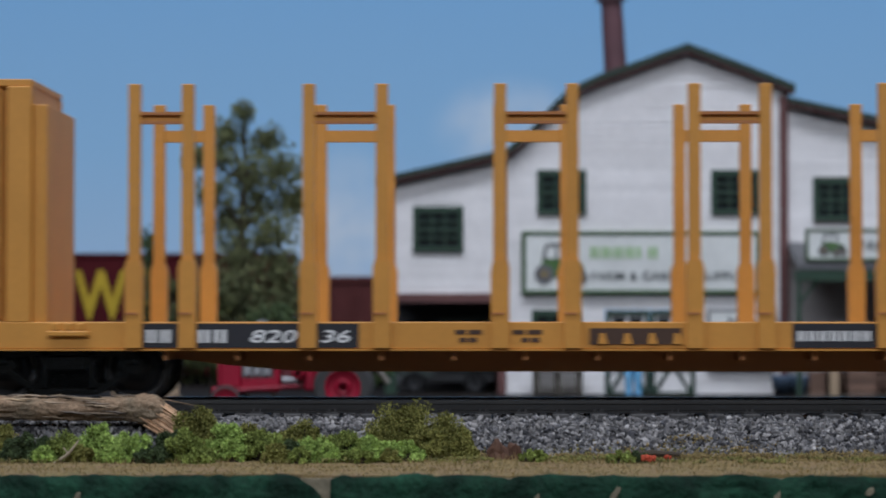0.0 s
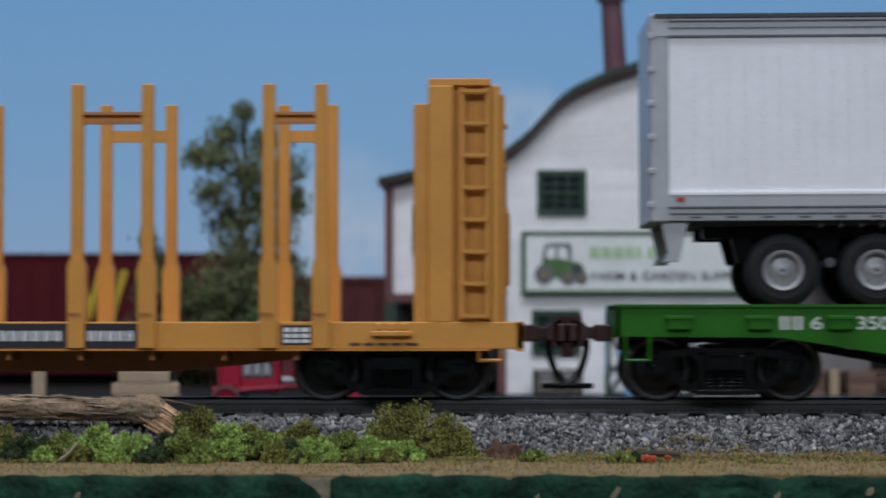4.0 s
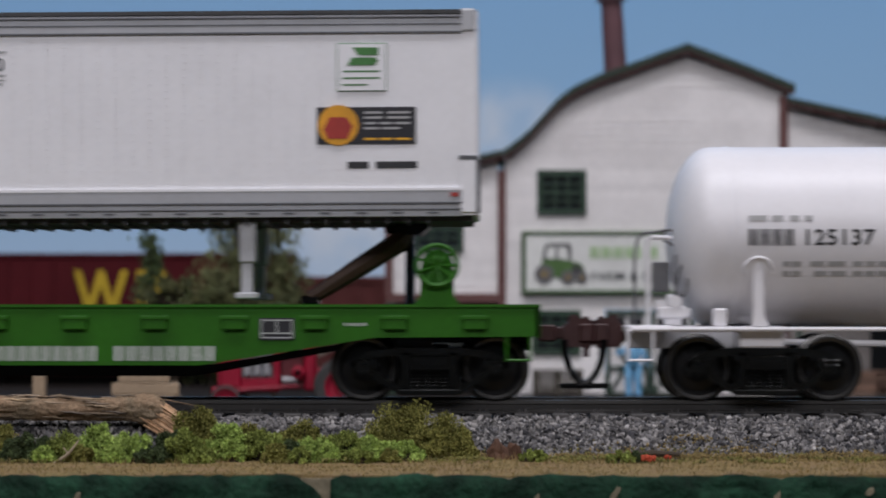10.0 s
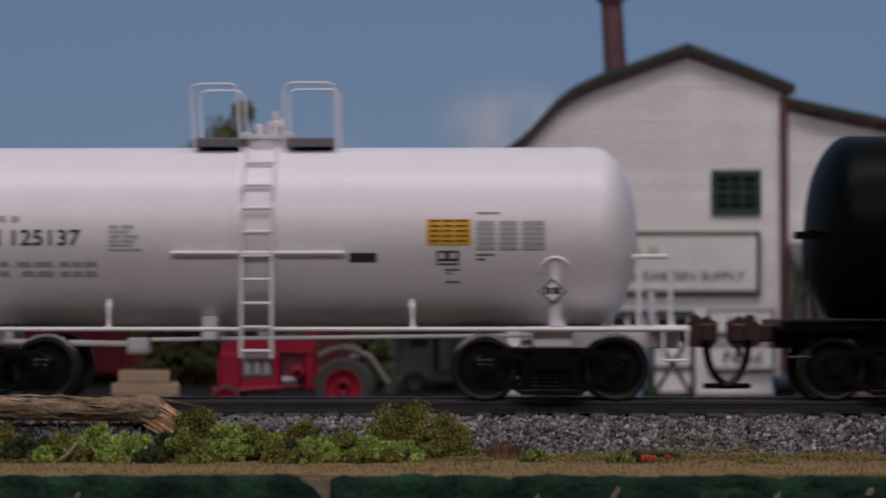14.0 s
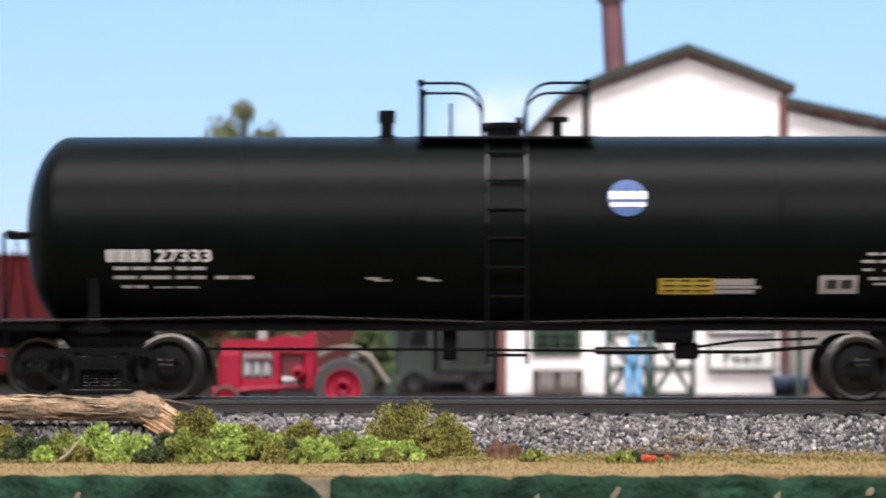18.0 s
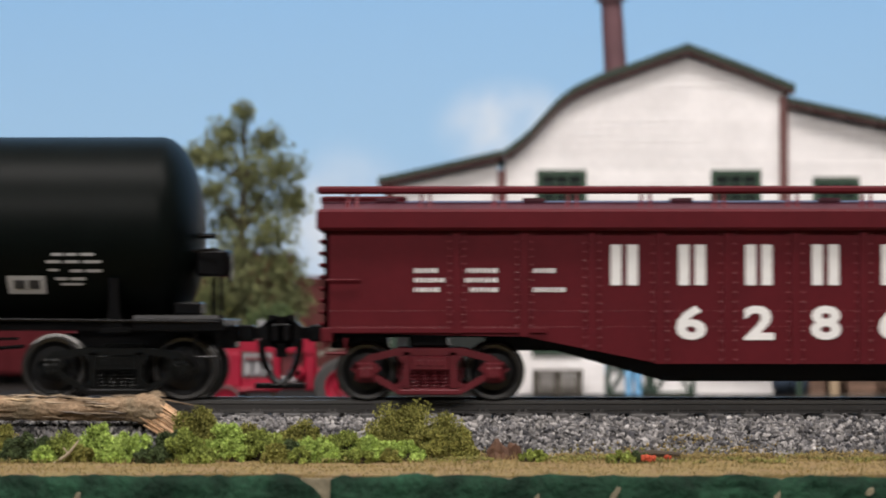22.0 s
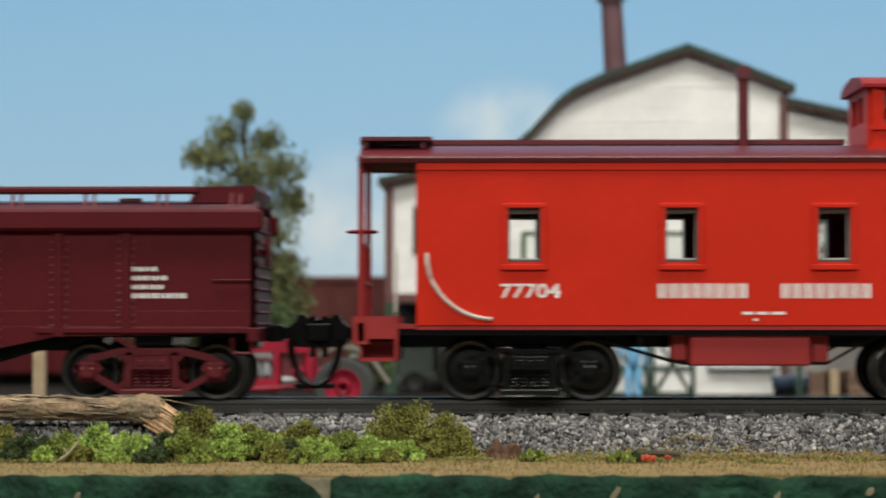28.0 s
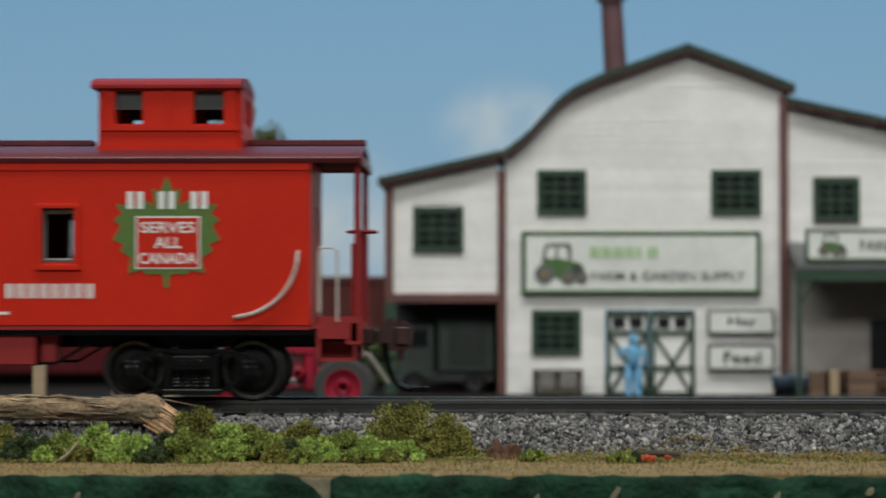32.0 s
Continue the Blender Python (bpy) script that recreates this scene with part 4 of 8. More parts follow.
def build_store():
    store = tagged(empty("store_building", 0, FY, GZ), "white clapboard farm store with gambrel gable and dark green roof", "building")
    depth = 420
    # walls, floor to eaves, with their openings
    holes = [(96, 183, 320, 397), (404, 492, 320, 397), (86, 173, 72, 149), (215, 375, 0, 152)]
    wl = bmesh.new()
    pierced(wl, 36, 536, 0, 400, holes, 8, 14)
    prism(wl, [(36, 400)] + [(x, min(z - 16, 600)) for x, z in GABLE if 36 <= x <= 536] + [(536, gable_z(536) - 16), (536, 400)], 8, 14)
    part("wall", wl, SIDING, store, unit=B)
    part("wall", boxed(530, 536, 14, depth, 0, 528), SIDING, store, unit=B)
    part("wall", boxed(36, 42, 14, depth, 0, 400), SIDING, store, unit=B)
    clapboards(store, 40, 532, 2, lambda x: gable_z(x) - 16, holes, 8)
    for h in holes[:3]:
        store_windows(store, *h, 3, 4)
    for x in (34, 533):
        part("corner_board", boxed(x - 8, x + 6, -2, 8, 0, (398 if x < 100 else 530)), TRIM_RED, store, unit=B)
    roof_strip(store, GABLE, 12, -14, depth)
    # left wing over an open bay
    wing_roof = [(-186, 384), (-100, 403), (33, 433)]
    wz = lambda x: 386 + (x + 186) * 0.229 - 14
    wl = bmesh.new()
    prism(wl, [(-172, 178), (26, 178), (26, 418), (-172, 374)], 6, 10)
    part("wall", wl, SIDING, store, unit=B)
    clapboards(store, -160, 26, 180, wz, [(-124, -35, 254, 332)], 6)
    store_windows(store, -124, -35, 254, 332, 3, 4, -2)
    part("corner_board", boxed(-174, -160, -4, 8, 180.5, 372), TRIM_RED, store, unit=B)
    part("bay_beam", boxed(-172, 26, -4, 10, 164, 180), TRIM_RED, store, unit=B)
    part("bay_post", boxed(-174, -154, -4, 10, 0, 163.5), TRIM_GREEN, store, unit=B)
    # the bay's inner shade is put into the dark grey of wall and ceiling
    part("wall", boxed(-172, 30, 250, 256, 0, 400), DARK_GREY, store, "back wall of the open bay, coloured dark for the shade inside", unit=B)
    part("wall", boxed(-172, -166, 10, 250, 178, 372), SIDING, store, unit=B)
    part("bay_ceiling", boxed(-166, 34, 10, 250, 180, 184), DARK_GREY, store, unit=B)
    roof_strip(store, wing_roof, 9, -20, 300)
    # right wing with a porch
    wr = [(538, 526), (640, 504), (760, 478), (1000, 426)]
    wl = bmesh.new()
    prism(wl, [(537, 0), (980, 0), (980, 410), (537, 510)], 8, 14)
    part("wall", wl, PORCH_WALL_SHADE, store, unit=B)
    right_holes = [(584, 666, 308, 382), (680, 800, 0, 138)]
    # boards below the porch roof get the darker colour for its shade
    clapboards(store, 540, 980, 2, lambda x: 232, right_holes, 8, material=PORCH_WALL_SHADE)
    clapboards(store, 540, 980, 238, lambda x: 516 - (x - 534) * 0.222, right_holes, 8)
    store_windows(store, 584, 666, 308, 382, 3, 4)
    part("shop_door", boxed(684, 796, 0, 6, 0, 134), GLASS_DARK, store, unit=B)
    roof_strip(store, wr, 9, -20, depth)
    # porch: green roof edge on posts
    pr = bmesh.new()
    a = [(538, -140, 219), (1000, -140, 219), (1000, 6, 262), (538, 6, 262)]
    lo = [pr.verts.new((x, y, z)) for x, y, z in a]
    hi = [pr.verts.new((x, y, z + 8)) for x, y, z in a]
    pr.faces.new(lo[::-1]), pr.faces.new(hi)
    for i in range(4):
        pr.faces.new((lo[i], lo[(i + 1) % 4], hi[(i + 1) % 4], hi[i]))
    part("porch_roof", pr, GRATE_GREY, store, unit=B)
    part("porch_fascia", boxed(532, 1000, -141, -136, 199, 217), TRIM_GREEN, store, unit=B)
    part("porch_deck", boxed(538, 1000, -136, 6, -4, 3), CRATE_DARK, store, unit=B)
    for x in (540, 740, 940):
        part("porch_post", boxed(x - 4, x + 4, -138, -130, 0, 201), TRIM_GREEN, store, unit=B)
        br = bmesh.new()
        tube(br, [(x, -134, 160), (x + 32, -134, 200)], 3, 5)
        part("porch_brace", br, TRIM_GREEN, store, unit=B)
    # chimney pipe
    part("chimney", rod(bmesh.new(), (244, 120, 540), (234, 120, 716), 21, 20, 19.5), STACK, store, unit=B, smooth=False)
    part("chimney_cap", rod(bmesh.new(), (234, 120, 714), (233, 120, 734), 27, 20, 25), STACK, store, unit=B)
    # barn door: two leaves with cross braces and small top lights
    for leaf, x0 in ((0, 217), (1, 296)):
        d = empty("barn_door", 0, 0, 0)
        d.parent = store
        x1 = x0 + 77
        part("door_panel", boxed(x0, x1, 2, 7, 0, 150), SIDING, d, unit=B)
        fr = bmesh.new()
        for a in ((x0, x0 + 7, -3, 2, 0, 150), (x1 - 7, x1, -3, 2, 0, 150), (x0 + 7, x1 - 7, -3, 2, 142, 150), (x0 + 7, x1 - 7, -3, 2, 108, 114), (x0 + 7, x1 - 7, -3, 2, 46, 52), (x0 + 7, x1 - 7, -3, 2, 0, 6)):
            box(fr, *a)
        part("door_frame", fr, TRIM_GREEN, d, unit=B)
        br = bmesh.new()
        for q in ((x0 + 7, 6, x1 - 7, 106), (x0 + 7, 106, x1 - 7, 6)):
            tube(br, [(q[0], -1, q[1]), (q[2], -1, q[3])], 3.0, 4)
        part("door_brace", br, TRIM_GREEN, d, unit=B)
        for k in (0, 1):
            part("door_light", boxed(x0 + 12 + k * 30, x0 + 34 + k * 30, 0, 4, 118, 138), GLASS_DARK, d, unit=B)
    # signs
    s = sign(0, 68, 490, 178, 290, "long white store sign with rounded green frame")
    tractor_emblem(s, 136, 230, 1.0)
    row = bmesh.new()
    for k in range(6):
        c = 190 + k * 20.5
        box(row, c, c + 5.5, -6.5, -5, 242, 262)
        if k != 4:
            box(row, c + 9, c + 14.5, -6.5, -5, 242, 262)
    part("name_bars", row, INK_GREEN, s, unit=B)
    letters(s, "FARM & GARDEN SUPPLY", 192, 462, 202, 218, INK_DARK, -6.2, unit=B, bold=0.01)
    for word, z0, z1 in (("Hay", 108, 152), ("Feed", 44, 90)):
        s = sign(0, 396, 514, z0, z1, "small white feed sign with dark frame", GRATE_GREY, 4, 7)
        letters(s, word, 432 if word == "Hay" else 424, 482 if word == "Hay" else 490, z0 + 11, z1 - 13, INK_DARK, -6, unit=B, bold=0.015)
    s = sign(-136, 551, 880, 233, 288, "long white porch sign with green frame", SIGN_GREEN, 5)
    tractor_emblem(s, 596, 260, 0.52)
    letters(s, "FARM", 644, 704, 251, 268, INK_DARK, -6.2, unit=B, bold=0.01)


build_store()


# ---- goods and vehicles before the store ----
def store_thing(name, label, category, dx=0.0, dy=0.0, group=""):
    return tagged(empty(name, dx * B, FY + dy * B, GZ), label, category, group)


p = store_thing("pallet_stack", "stack of grey-brown wooden pallets against the wall", "pallets", 130, -40)
for k in range(5):
    part("deck_board", boxed(-43, 43, -30, 30, 5 + k * 9, 10 + k * 9), CRATE_DARK, p, unit=B)
    for q in (-38, 0, 38):
        part("bearer", boxed(q - 5, q + 5, -28, 28, k * 9, 5 + k * 9), CRATE_DARK, p, unit=B)
for k, (x, w, h) in enumerate(((600, 34, 42), (662, 70, 44), (740, 60, 40))):
    p = store_thing("crate", "brown slatted wooden crate on the porch", "crate", x, -44, "crates on the porch")
    part("crate_core", boxed(-w + 3, w - 3, -22, 22, 0, h - 3), CRATE_DARK, p, unit=B)
    for j in range(4):
        part("slat", boxed(-w, w, -26, -22, j * h / 4 + 1, (j + 1) * h / 4 - 2), CRATE, p, unit=B)
    part("slat", boxed(-w, w, -26, 26, h - 3, h), CRATE, p, unit=B)
p = store_thing("upright_plank", "short pale upright wooden plank on the porch", "plank", 608, -76)
part("board", boxed(-8, 8, -4, 4, 0, 46, bevel=1), TAN_WOOD, p, unit=B)
for k, x in enumerate((520, 548)):
    p = store_thing("bucket", "small blue bucket beside the porch post", "bucket", x, -60, "blue buckets")
    part("body", lathe(bmesh.new(), [(0, 14), (34, 19), (36, 20), (36, 17), (30, 15)], "x", 18), BUCKET_BLUE, p, unit=B, smooth=True)
    p.children[0].data.transform(Matrix.Rotation(radians(-90), 4, "Y"))
    part("handle", tube(bmesh.new(), [(19 * math.cos(a), 0, 34 + 15 * math.sin(a)) for a in [math.pi * i / 10 for i in range(11)]], 1.2, 5), GRATE_GREY, p, unit=B)


def build_figurine():
    bm = bmesh.new()
    for s in (-1, 1):
        tube(bm, [(s * 8, 0, 0), (s * 8.5, 0, 4), (s * 8, 0, 28), (s * 6.5, 0, 54)], [7, 6, 7, 8.5], 10)
        box(bm, s * 8 - 5, s * 8 + 5, -13, 5, 0, 5, bevel=1.5)
    tube(bm, [(0, 0, 48), (0, 0, 62), (0, 0, 80), (0, 0, 88)], [11.5, 11.5, 14, 7], 14)
    tube(bm, [(-13, 0, 84), (-25, -4, 72), (-29, -14, 78)], [5, 4, 3.5], 8)
    tube(bm, [(13, 0, 84), (20, -2, 68), (20, -6, 52)], [5, 4, 3.5], 8)
    tube(bm, [(0, 0, 86), (0, -1, 94), (0, -1, 102), (0, -1, 108)], [5, 8.5, 8.5, 4], 12)
    bm2 = tagged(part("figurine", bm, [DENIM], unit=B, smooth=True), "small plain blue painted figurine standing before the doors", "figurine")
    bm2.location = (262 * B, FY - 50 * B, GZ)


build_figurine()


def wheel(parent, name, x, y, z, r, w, tyre, rim, unit, hub=0.55):
    wh = empty(name)
    wh.parent = parent
    wh.location = Vector((x, y, z)) * unit
    part("tyre", lathe(bmesh.new(), [(-w / 2, r * hub), (-w / 2, r * 0.9), (-w / 3, r), (w / 3, r), (w / 2, r * 0.9), (w / 2, r * hub)], "y", 28, ring=True), tyre, wh, unit=unit, smooth=False)
    part("rim", lathe(bmesh.new(), [(-w * 0.35, r * 0.15), (-w * 0.42, r * 0.2), (-w * 0.2, r * 0.3), (-w * 0.25, r * hub * 0.8), (-w * 0.52, r * hub * 0.95), (-w * 0.52, r * hub * 1.02), (w * 0.3, r * hub)], "y", 24), rim, wh, unit=unit)
    return wh


def build_tractor():
    T = 0.0001445          # tractor unit
    tr = tagged(empty("farm_tractor", -0.0385, 0.2155, GZ), "red farm tractor with grey tyres parked behind the track", "tractor")
    hood = bmesh.new()
    prism(hood, [(-196, 112), (-195, 129), (-186, 133), (-112, 134), (-96, 140), (-78, 142), (-60, 138), (-34, 134), (-32, 110)], -17, 17)
    part("hood", hood, TRACTOR_RED, tr, unit=T)
    part("radiator", boxed(-198, -160, -20, 20, 46, 112, bevel=4), TRACTOR_RED, tr, unit=T)
    for k in range(6):
        part("grille_bar", boxed(-202, -198, -16 + k * 6, -13 + k * 6, 54, 106), TRACTOR_RED, tr, unit=T)
    part("engine", boxed(-159, -105, -17, 17, 66, 110, bevel=2), ENGINE_GREY, tr, unit=T)
    for k in range(3):
        part("cylinder_cover", boxed(-155 + k * 17, -143 + k * 17, -22, -17, 70, 94, bevel=2), SILVER, tr, unit=T)
    part("manifold", tube(bmesh.new(), [(-154, -21, 99), (-112, -21, 99), (-106, -19, 90)], 3.5, 6), ENGINE_DARK, tr, unit=T)
    part("crankcase", boxed(-162, -98, -18, 18, 40, 66, bevel=4), TRACTOR_RED, tr, unit=T)
    part("clutch_housing", boxed(-105, -92, -18, 18, 40, 110, bevel=3), TRACTOR_RED, tr, unit=T)
    part("bell_housing", boxed(-92, -50, -11, 11, 44, 108, bevel=3), ENGINE_DARK, tr, unit=T)
    part("air_cleaner", lathe(bmesh.new(), [(-27, 6), (-26, 10), (-18, 12), (-10, 12)], "y", 18, (-60, 0, 75)), TRACTOR_RED, tr, unit=T)
    part("starter", rod(bmesh.new(), (-88, -16, 62), (-62, -16, 62), 6, 12), SILVER, tr, unit=T)
    part("dash_column", boxed(-50, -29, -14, 14, 42, 128, bevel=4), TRACTOR_RED, tr, unit=T)
    part("dash_panel", prism(bmesh.new(), [(-52, 126), (-48, 142), (-32, 148), (-28, 128)], -13, 13), TRACTOR_RED, tr, unit=T)
    wh = part("steering_wheel", lathe(bmesh.new(), [(-2, 15), (0, 18), (2, 15), (0, 13)], "x", 20, ring=True), ENGINE_DARK, tr, unit=T)
    wh.data.transform(Matrix.Rotation(radians(-60), 4, "Y"))
    wh.location = Vector((-16, 0, 146)) * T
    part("steering_rod", rod(bmesh.new(), (-34, 0, 136), (-15, 0, 146), 2, 6), ENGINE_DARK, tr, unit=T)
    part("gearbox", boxed(-29, 48, -15, 15, 36, 84, bevel=4), TRACTOR_RED, tr, unit=T)
    part("seat", boxed(28, 56, -15, 15, 98, 106, bevel=3), ENGINE_GREY, tr, unit=T)
    part("seat_spring", tube(bmesh.new(), [(48, 0, 82), (54, 0, 92), (46, 0, 99)], 3, 6), ENGINE_DARK, tr, unit=T)
    part("exhaust", rod(bmesh.new(), (-124, -4, 132), (-124, -4, 168), 9, 12), SILVER, tr, unit=T)
    part("front_axle", boxed(-194, -178, -34, 34, 26, 46, bevel=4), TRACTOR_RED, tr, unit=T)
    part("axle_bolster", boxed(-214, -160, -16, 16, 36, 50, bevel=4), TRACTOR_RED, tr, unit=T)
    part("drag_link", tube(bmesh.new(), [(-182, -28, 44), (-60, -28, 52)], 3, 6), TRACTOR_RED, tr, unit=T)
    part("drawbar_arm", tube(bmesh.new(), [(44, -22, 112), (66, -24, 104), (100, -24, 56)], [5, 6, 5], 8), FENDER_GREY, tr, unit=T)
    for s in (-1, 1):
        wheel(tr, "rear_wheel", 21, s * 44, 50.5, 51.5, 24, TRACTOR_TYRE, TRACTOR_RED, T, 0.61)
        wheel(tr, "front_wheel", -186, s * 34, 26, 27, 14, TRACTOR_TYRE, TRACTOR_RED, T, 0.8)
        f = bmesh.new()
        prism(f, arc(21, 52, 72, 68, 128, 10) + arc(21, 52, 66, 128, 68, 10), s * 44 - 15, s * 44 + 15)
        part("mudguard", f, FENDER_GREY, tr, unit=T)


build_tractor()


def build_van():
    v = store_thing("delivery_truck", "grey-green delivery truck parked in the dark open bay", "truck", -68, 120)
    part("cargo_box", boxed(-14, 88, -42, 42, 40, 138, bevel=3), VAN_GREY, v, unit=B)
    part("box_door", boxed(8, 70, -45, -42, 52, 122, bevel=1), VAN_DARK, v, unit=B)
    part("cab", prism(bmesh.new(), [(-84, 30), (-86, 66), (-72, 84), (-64, 116), (-54, 124), (-22, 124), (-22, 30)], -38, 38), VAN_GREY, v, unit=B)
    part("side_window", prism(bmesh.new(), [(-68, 84), (-60, 114), (-32, 116), (-32, 84)], -40, -38), GLASS_DARK, v, unit=B)
    part("chassis", boxed(-80, 86, -34, 34, 22, 40), DARK_GREY, v, unit=B)
    part("bumper", boxed(-92, -80, -40, 40, 18, 30, bevel=2), GRATE_GREY, v, unit=B)
    for x in (-56, 52):
        wheel(v, "wheel", x, -36, 20, 20, 14, RUBBER, DARK_GREY, B)


build_van()

p = tagged(empty("fence_post", -0.109, 0.19, GZ), "short pale wooden post standing behind the track", "post")
part("post", boxed(-11, 11, -11, 11, 0, 120, bevel=2), TAN_WOOD, p, unit=0.0001387)
p = tagged(empty("lumber_pile", -0.0825, 0.19, GZ), "small pile of pale cut timber behind the track", "lumber")
rng = random.Random(4)
for k in range(4):
    for j in range(3):
        a, b = -60 + rng.uniform(0, 6) + (8 if k == 3 else 0), 60 - rng.uniform(0, 8) - (16 if k == 3 else 0)
        part("beam", boxed(a, b, -30 + j * 20, -12 + j * 20, k * 21.5, k * 21.5 + 20.5, bevel=1.5), TAN_WOOD, p, unit=0.0001387)


# ---- far freight cars on the back siding ----
def far_truck(parent, x, unit):
    t = empty("truck")
    t.parent = parent
    t.location = (x * unit, 0, 0)
    part("side_frame", boxed(-70, 70, -62, -54, 22, 46, bevel=4), BLACK_STEEL, t, unit=unit)
    for q in (-48, 48):
        part("wheel", lathe(bmesh.new(), [(-56, 8), (-52, 30), (-40, 32), (40, 32), (52, 30), (56, 8)], "y", 18, (q, 0, 30)), BLACK_STEEL, t, unit=unit)


def build_far_boxcar():
    k = 0.000208
    y = 0.5
    car = tagged(empty("boxcar", -0.1413, y, GZ), "dark red boxcar with large yellow lettering on the back siding", "boxcar")
    part("body", boxed(-340, 340, -66, 66, 22, 230, bevel=3), BOXCAR, car, unit=k)
    r = bmesh.new()
    prism(r, [(-344, 230), (344, 230), (344, 236), (-344, 236)], -70, 70)
    part("roof", r, BOXCAR, car, unit=k)
    for i in range(17):
        part("rib", boxed(-330 + i * 41, -326 + i * 41, -69, -66, 26, 228), BOXCAR, car, unit=k)
    letters(car, "W", -46, 52, 118, 206, FARYEL, -70.5, unit=k, bold=0.03)
    bb = bmesh.new()
    bars(bb, 66, 118, 118, 206, -70.5, 1)
    part("lettering_block", bb, FARYEL, car, unit=k)
    # full-length black box, added to stand for the shadow beneath the boxcar
    part("underframe", boxed(-334, 334, -30, 30, 2, 21), BLACK_STEEL, car, unit=k)
    for x in (-240, 240):
        far_truck(car, x, k)
    g = tagged(empty("gondola", -0.0165, y, GZ), "low red-brown gondola on the back siding", "gondola")
    part("body", boxed(-250, 250, -66, 66, 22, 190, bevel=3), FARGON, g, unit=k)
    part("top_rail", boxed(-252, 252, -70, -66, 184, 195), FARGON, g, unit=k)
    for i in range(12):
        part("rib", boxed(-236 + i * 42, -230 + i * 42, -70, -66, 26, 184), FARGON, g, unit=k)
    # another added black box in place of the gondola's underside shadow
    part("underframe", boxed(-244, 244, -30, 30, 2, 21), BLACK_STEEL, g, unit=k)
    for x in (-160, 160):
        far_truck(g, x, k)


build_far_boxcar()


# ---- trees ----
def tree(name, x, y, h, seed, label, leafmat=None, crown=1.0, conifer=False, clumps=60, size=0.7):
    """A model tree: tapered trunk, bent limbs and a ragged crown of small leaf clumps, in millimetres."""
    rng = random.Random(seed)
    t = tagged(empty(name, x * 0.001, y * 0.001, GZ), label, "tree")
    wood = bmesh.new()
    bend = [(rng.uniform(-1, 1) * h * 0.015, rng.uniform(-1, 1) * h * 0.015) for _ in range(7)]
    spine = [(bend[i][0], bend[i][1], h * 0.95 * i / 6 - 0.4) for i in range(7)]
    tube(wood, spine, [h * 0.022 * (1 - i / 7) + 0.15 for i in range(7)], 8)
    tips = []
    n = clumps
    for i in range(n):
        u = 0.22 + 0.76 * (i + rng.random()) / n
        z = h * u
        if conifer:
            reach = h * 0.2 * (1.05 - u) * crown
        else:
            reach = h * 0.26 * crown * math.sin(math.pi * min(1, max(0.08, (u - 0.1) / 0.95))) * rng.uniform(0.5, 1.15)
        a = rng.uniform(0, 6.28)
        s = Vector(spine[min(6, int(u * 6))])
        s.z = z * 0.93
        e = Vector((reach * math.cos(a), reach * math.sin(a), z + (reach * 0.25 if not conifer else -reach * 0.3)))
        tube(wood, [s, (s + e) / 2 + Vector((0, 0, reach * 0.12)), e], [0.5, 0.34, 0.12], 5)
        tips.append((e, s))
    part("trunk", wood, BARK, t, unit=0.001)
    leaf = bmesh.new()
    pts, sizes = [], []
    for e, s in tips:
        r = h * 0.058 * rng.uniform(0.7, 1.4) * (0.7 if conifer else 1)
        for _ in range(34):
            d = Vector((rng.gauss(0, 0.62), rng.gauss(0, 0.62), rng.gauss(0, 0.5))) * r
            pts.append(e + d + (s - e) * rng.uniform(0, 0.35))
            sizes.append(size * rng.uniform(0.5, 1.3))
    scatter_lumps(leaf, pts, sizes, 0.7, rng)
    part("crown", leaf, leafmat or TREE_LEAF, t, unit=0.001)
    return t


CROWN = ((0, 515, 18), (-30, 478, 32), (38, 470, 26), (-78, 434, 26), (-45, 440, 28), (8, 412, 42), (66, 414, 40), (-52, 372, 30), (26, 350, 52), (86, 358, 28), (-32, 322, 36), (50, 300, 42), (-12, 262, 44), (66, 240, 40), (-40, 210, 46), (24, 200, 56), (80, 186, 40), (-10, 160, 50), (50, 150, 50))


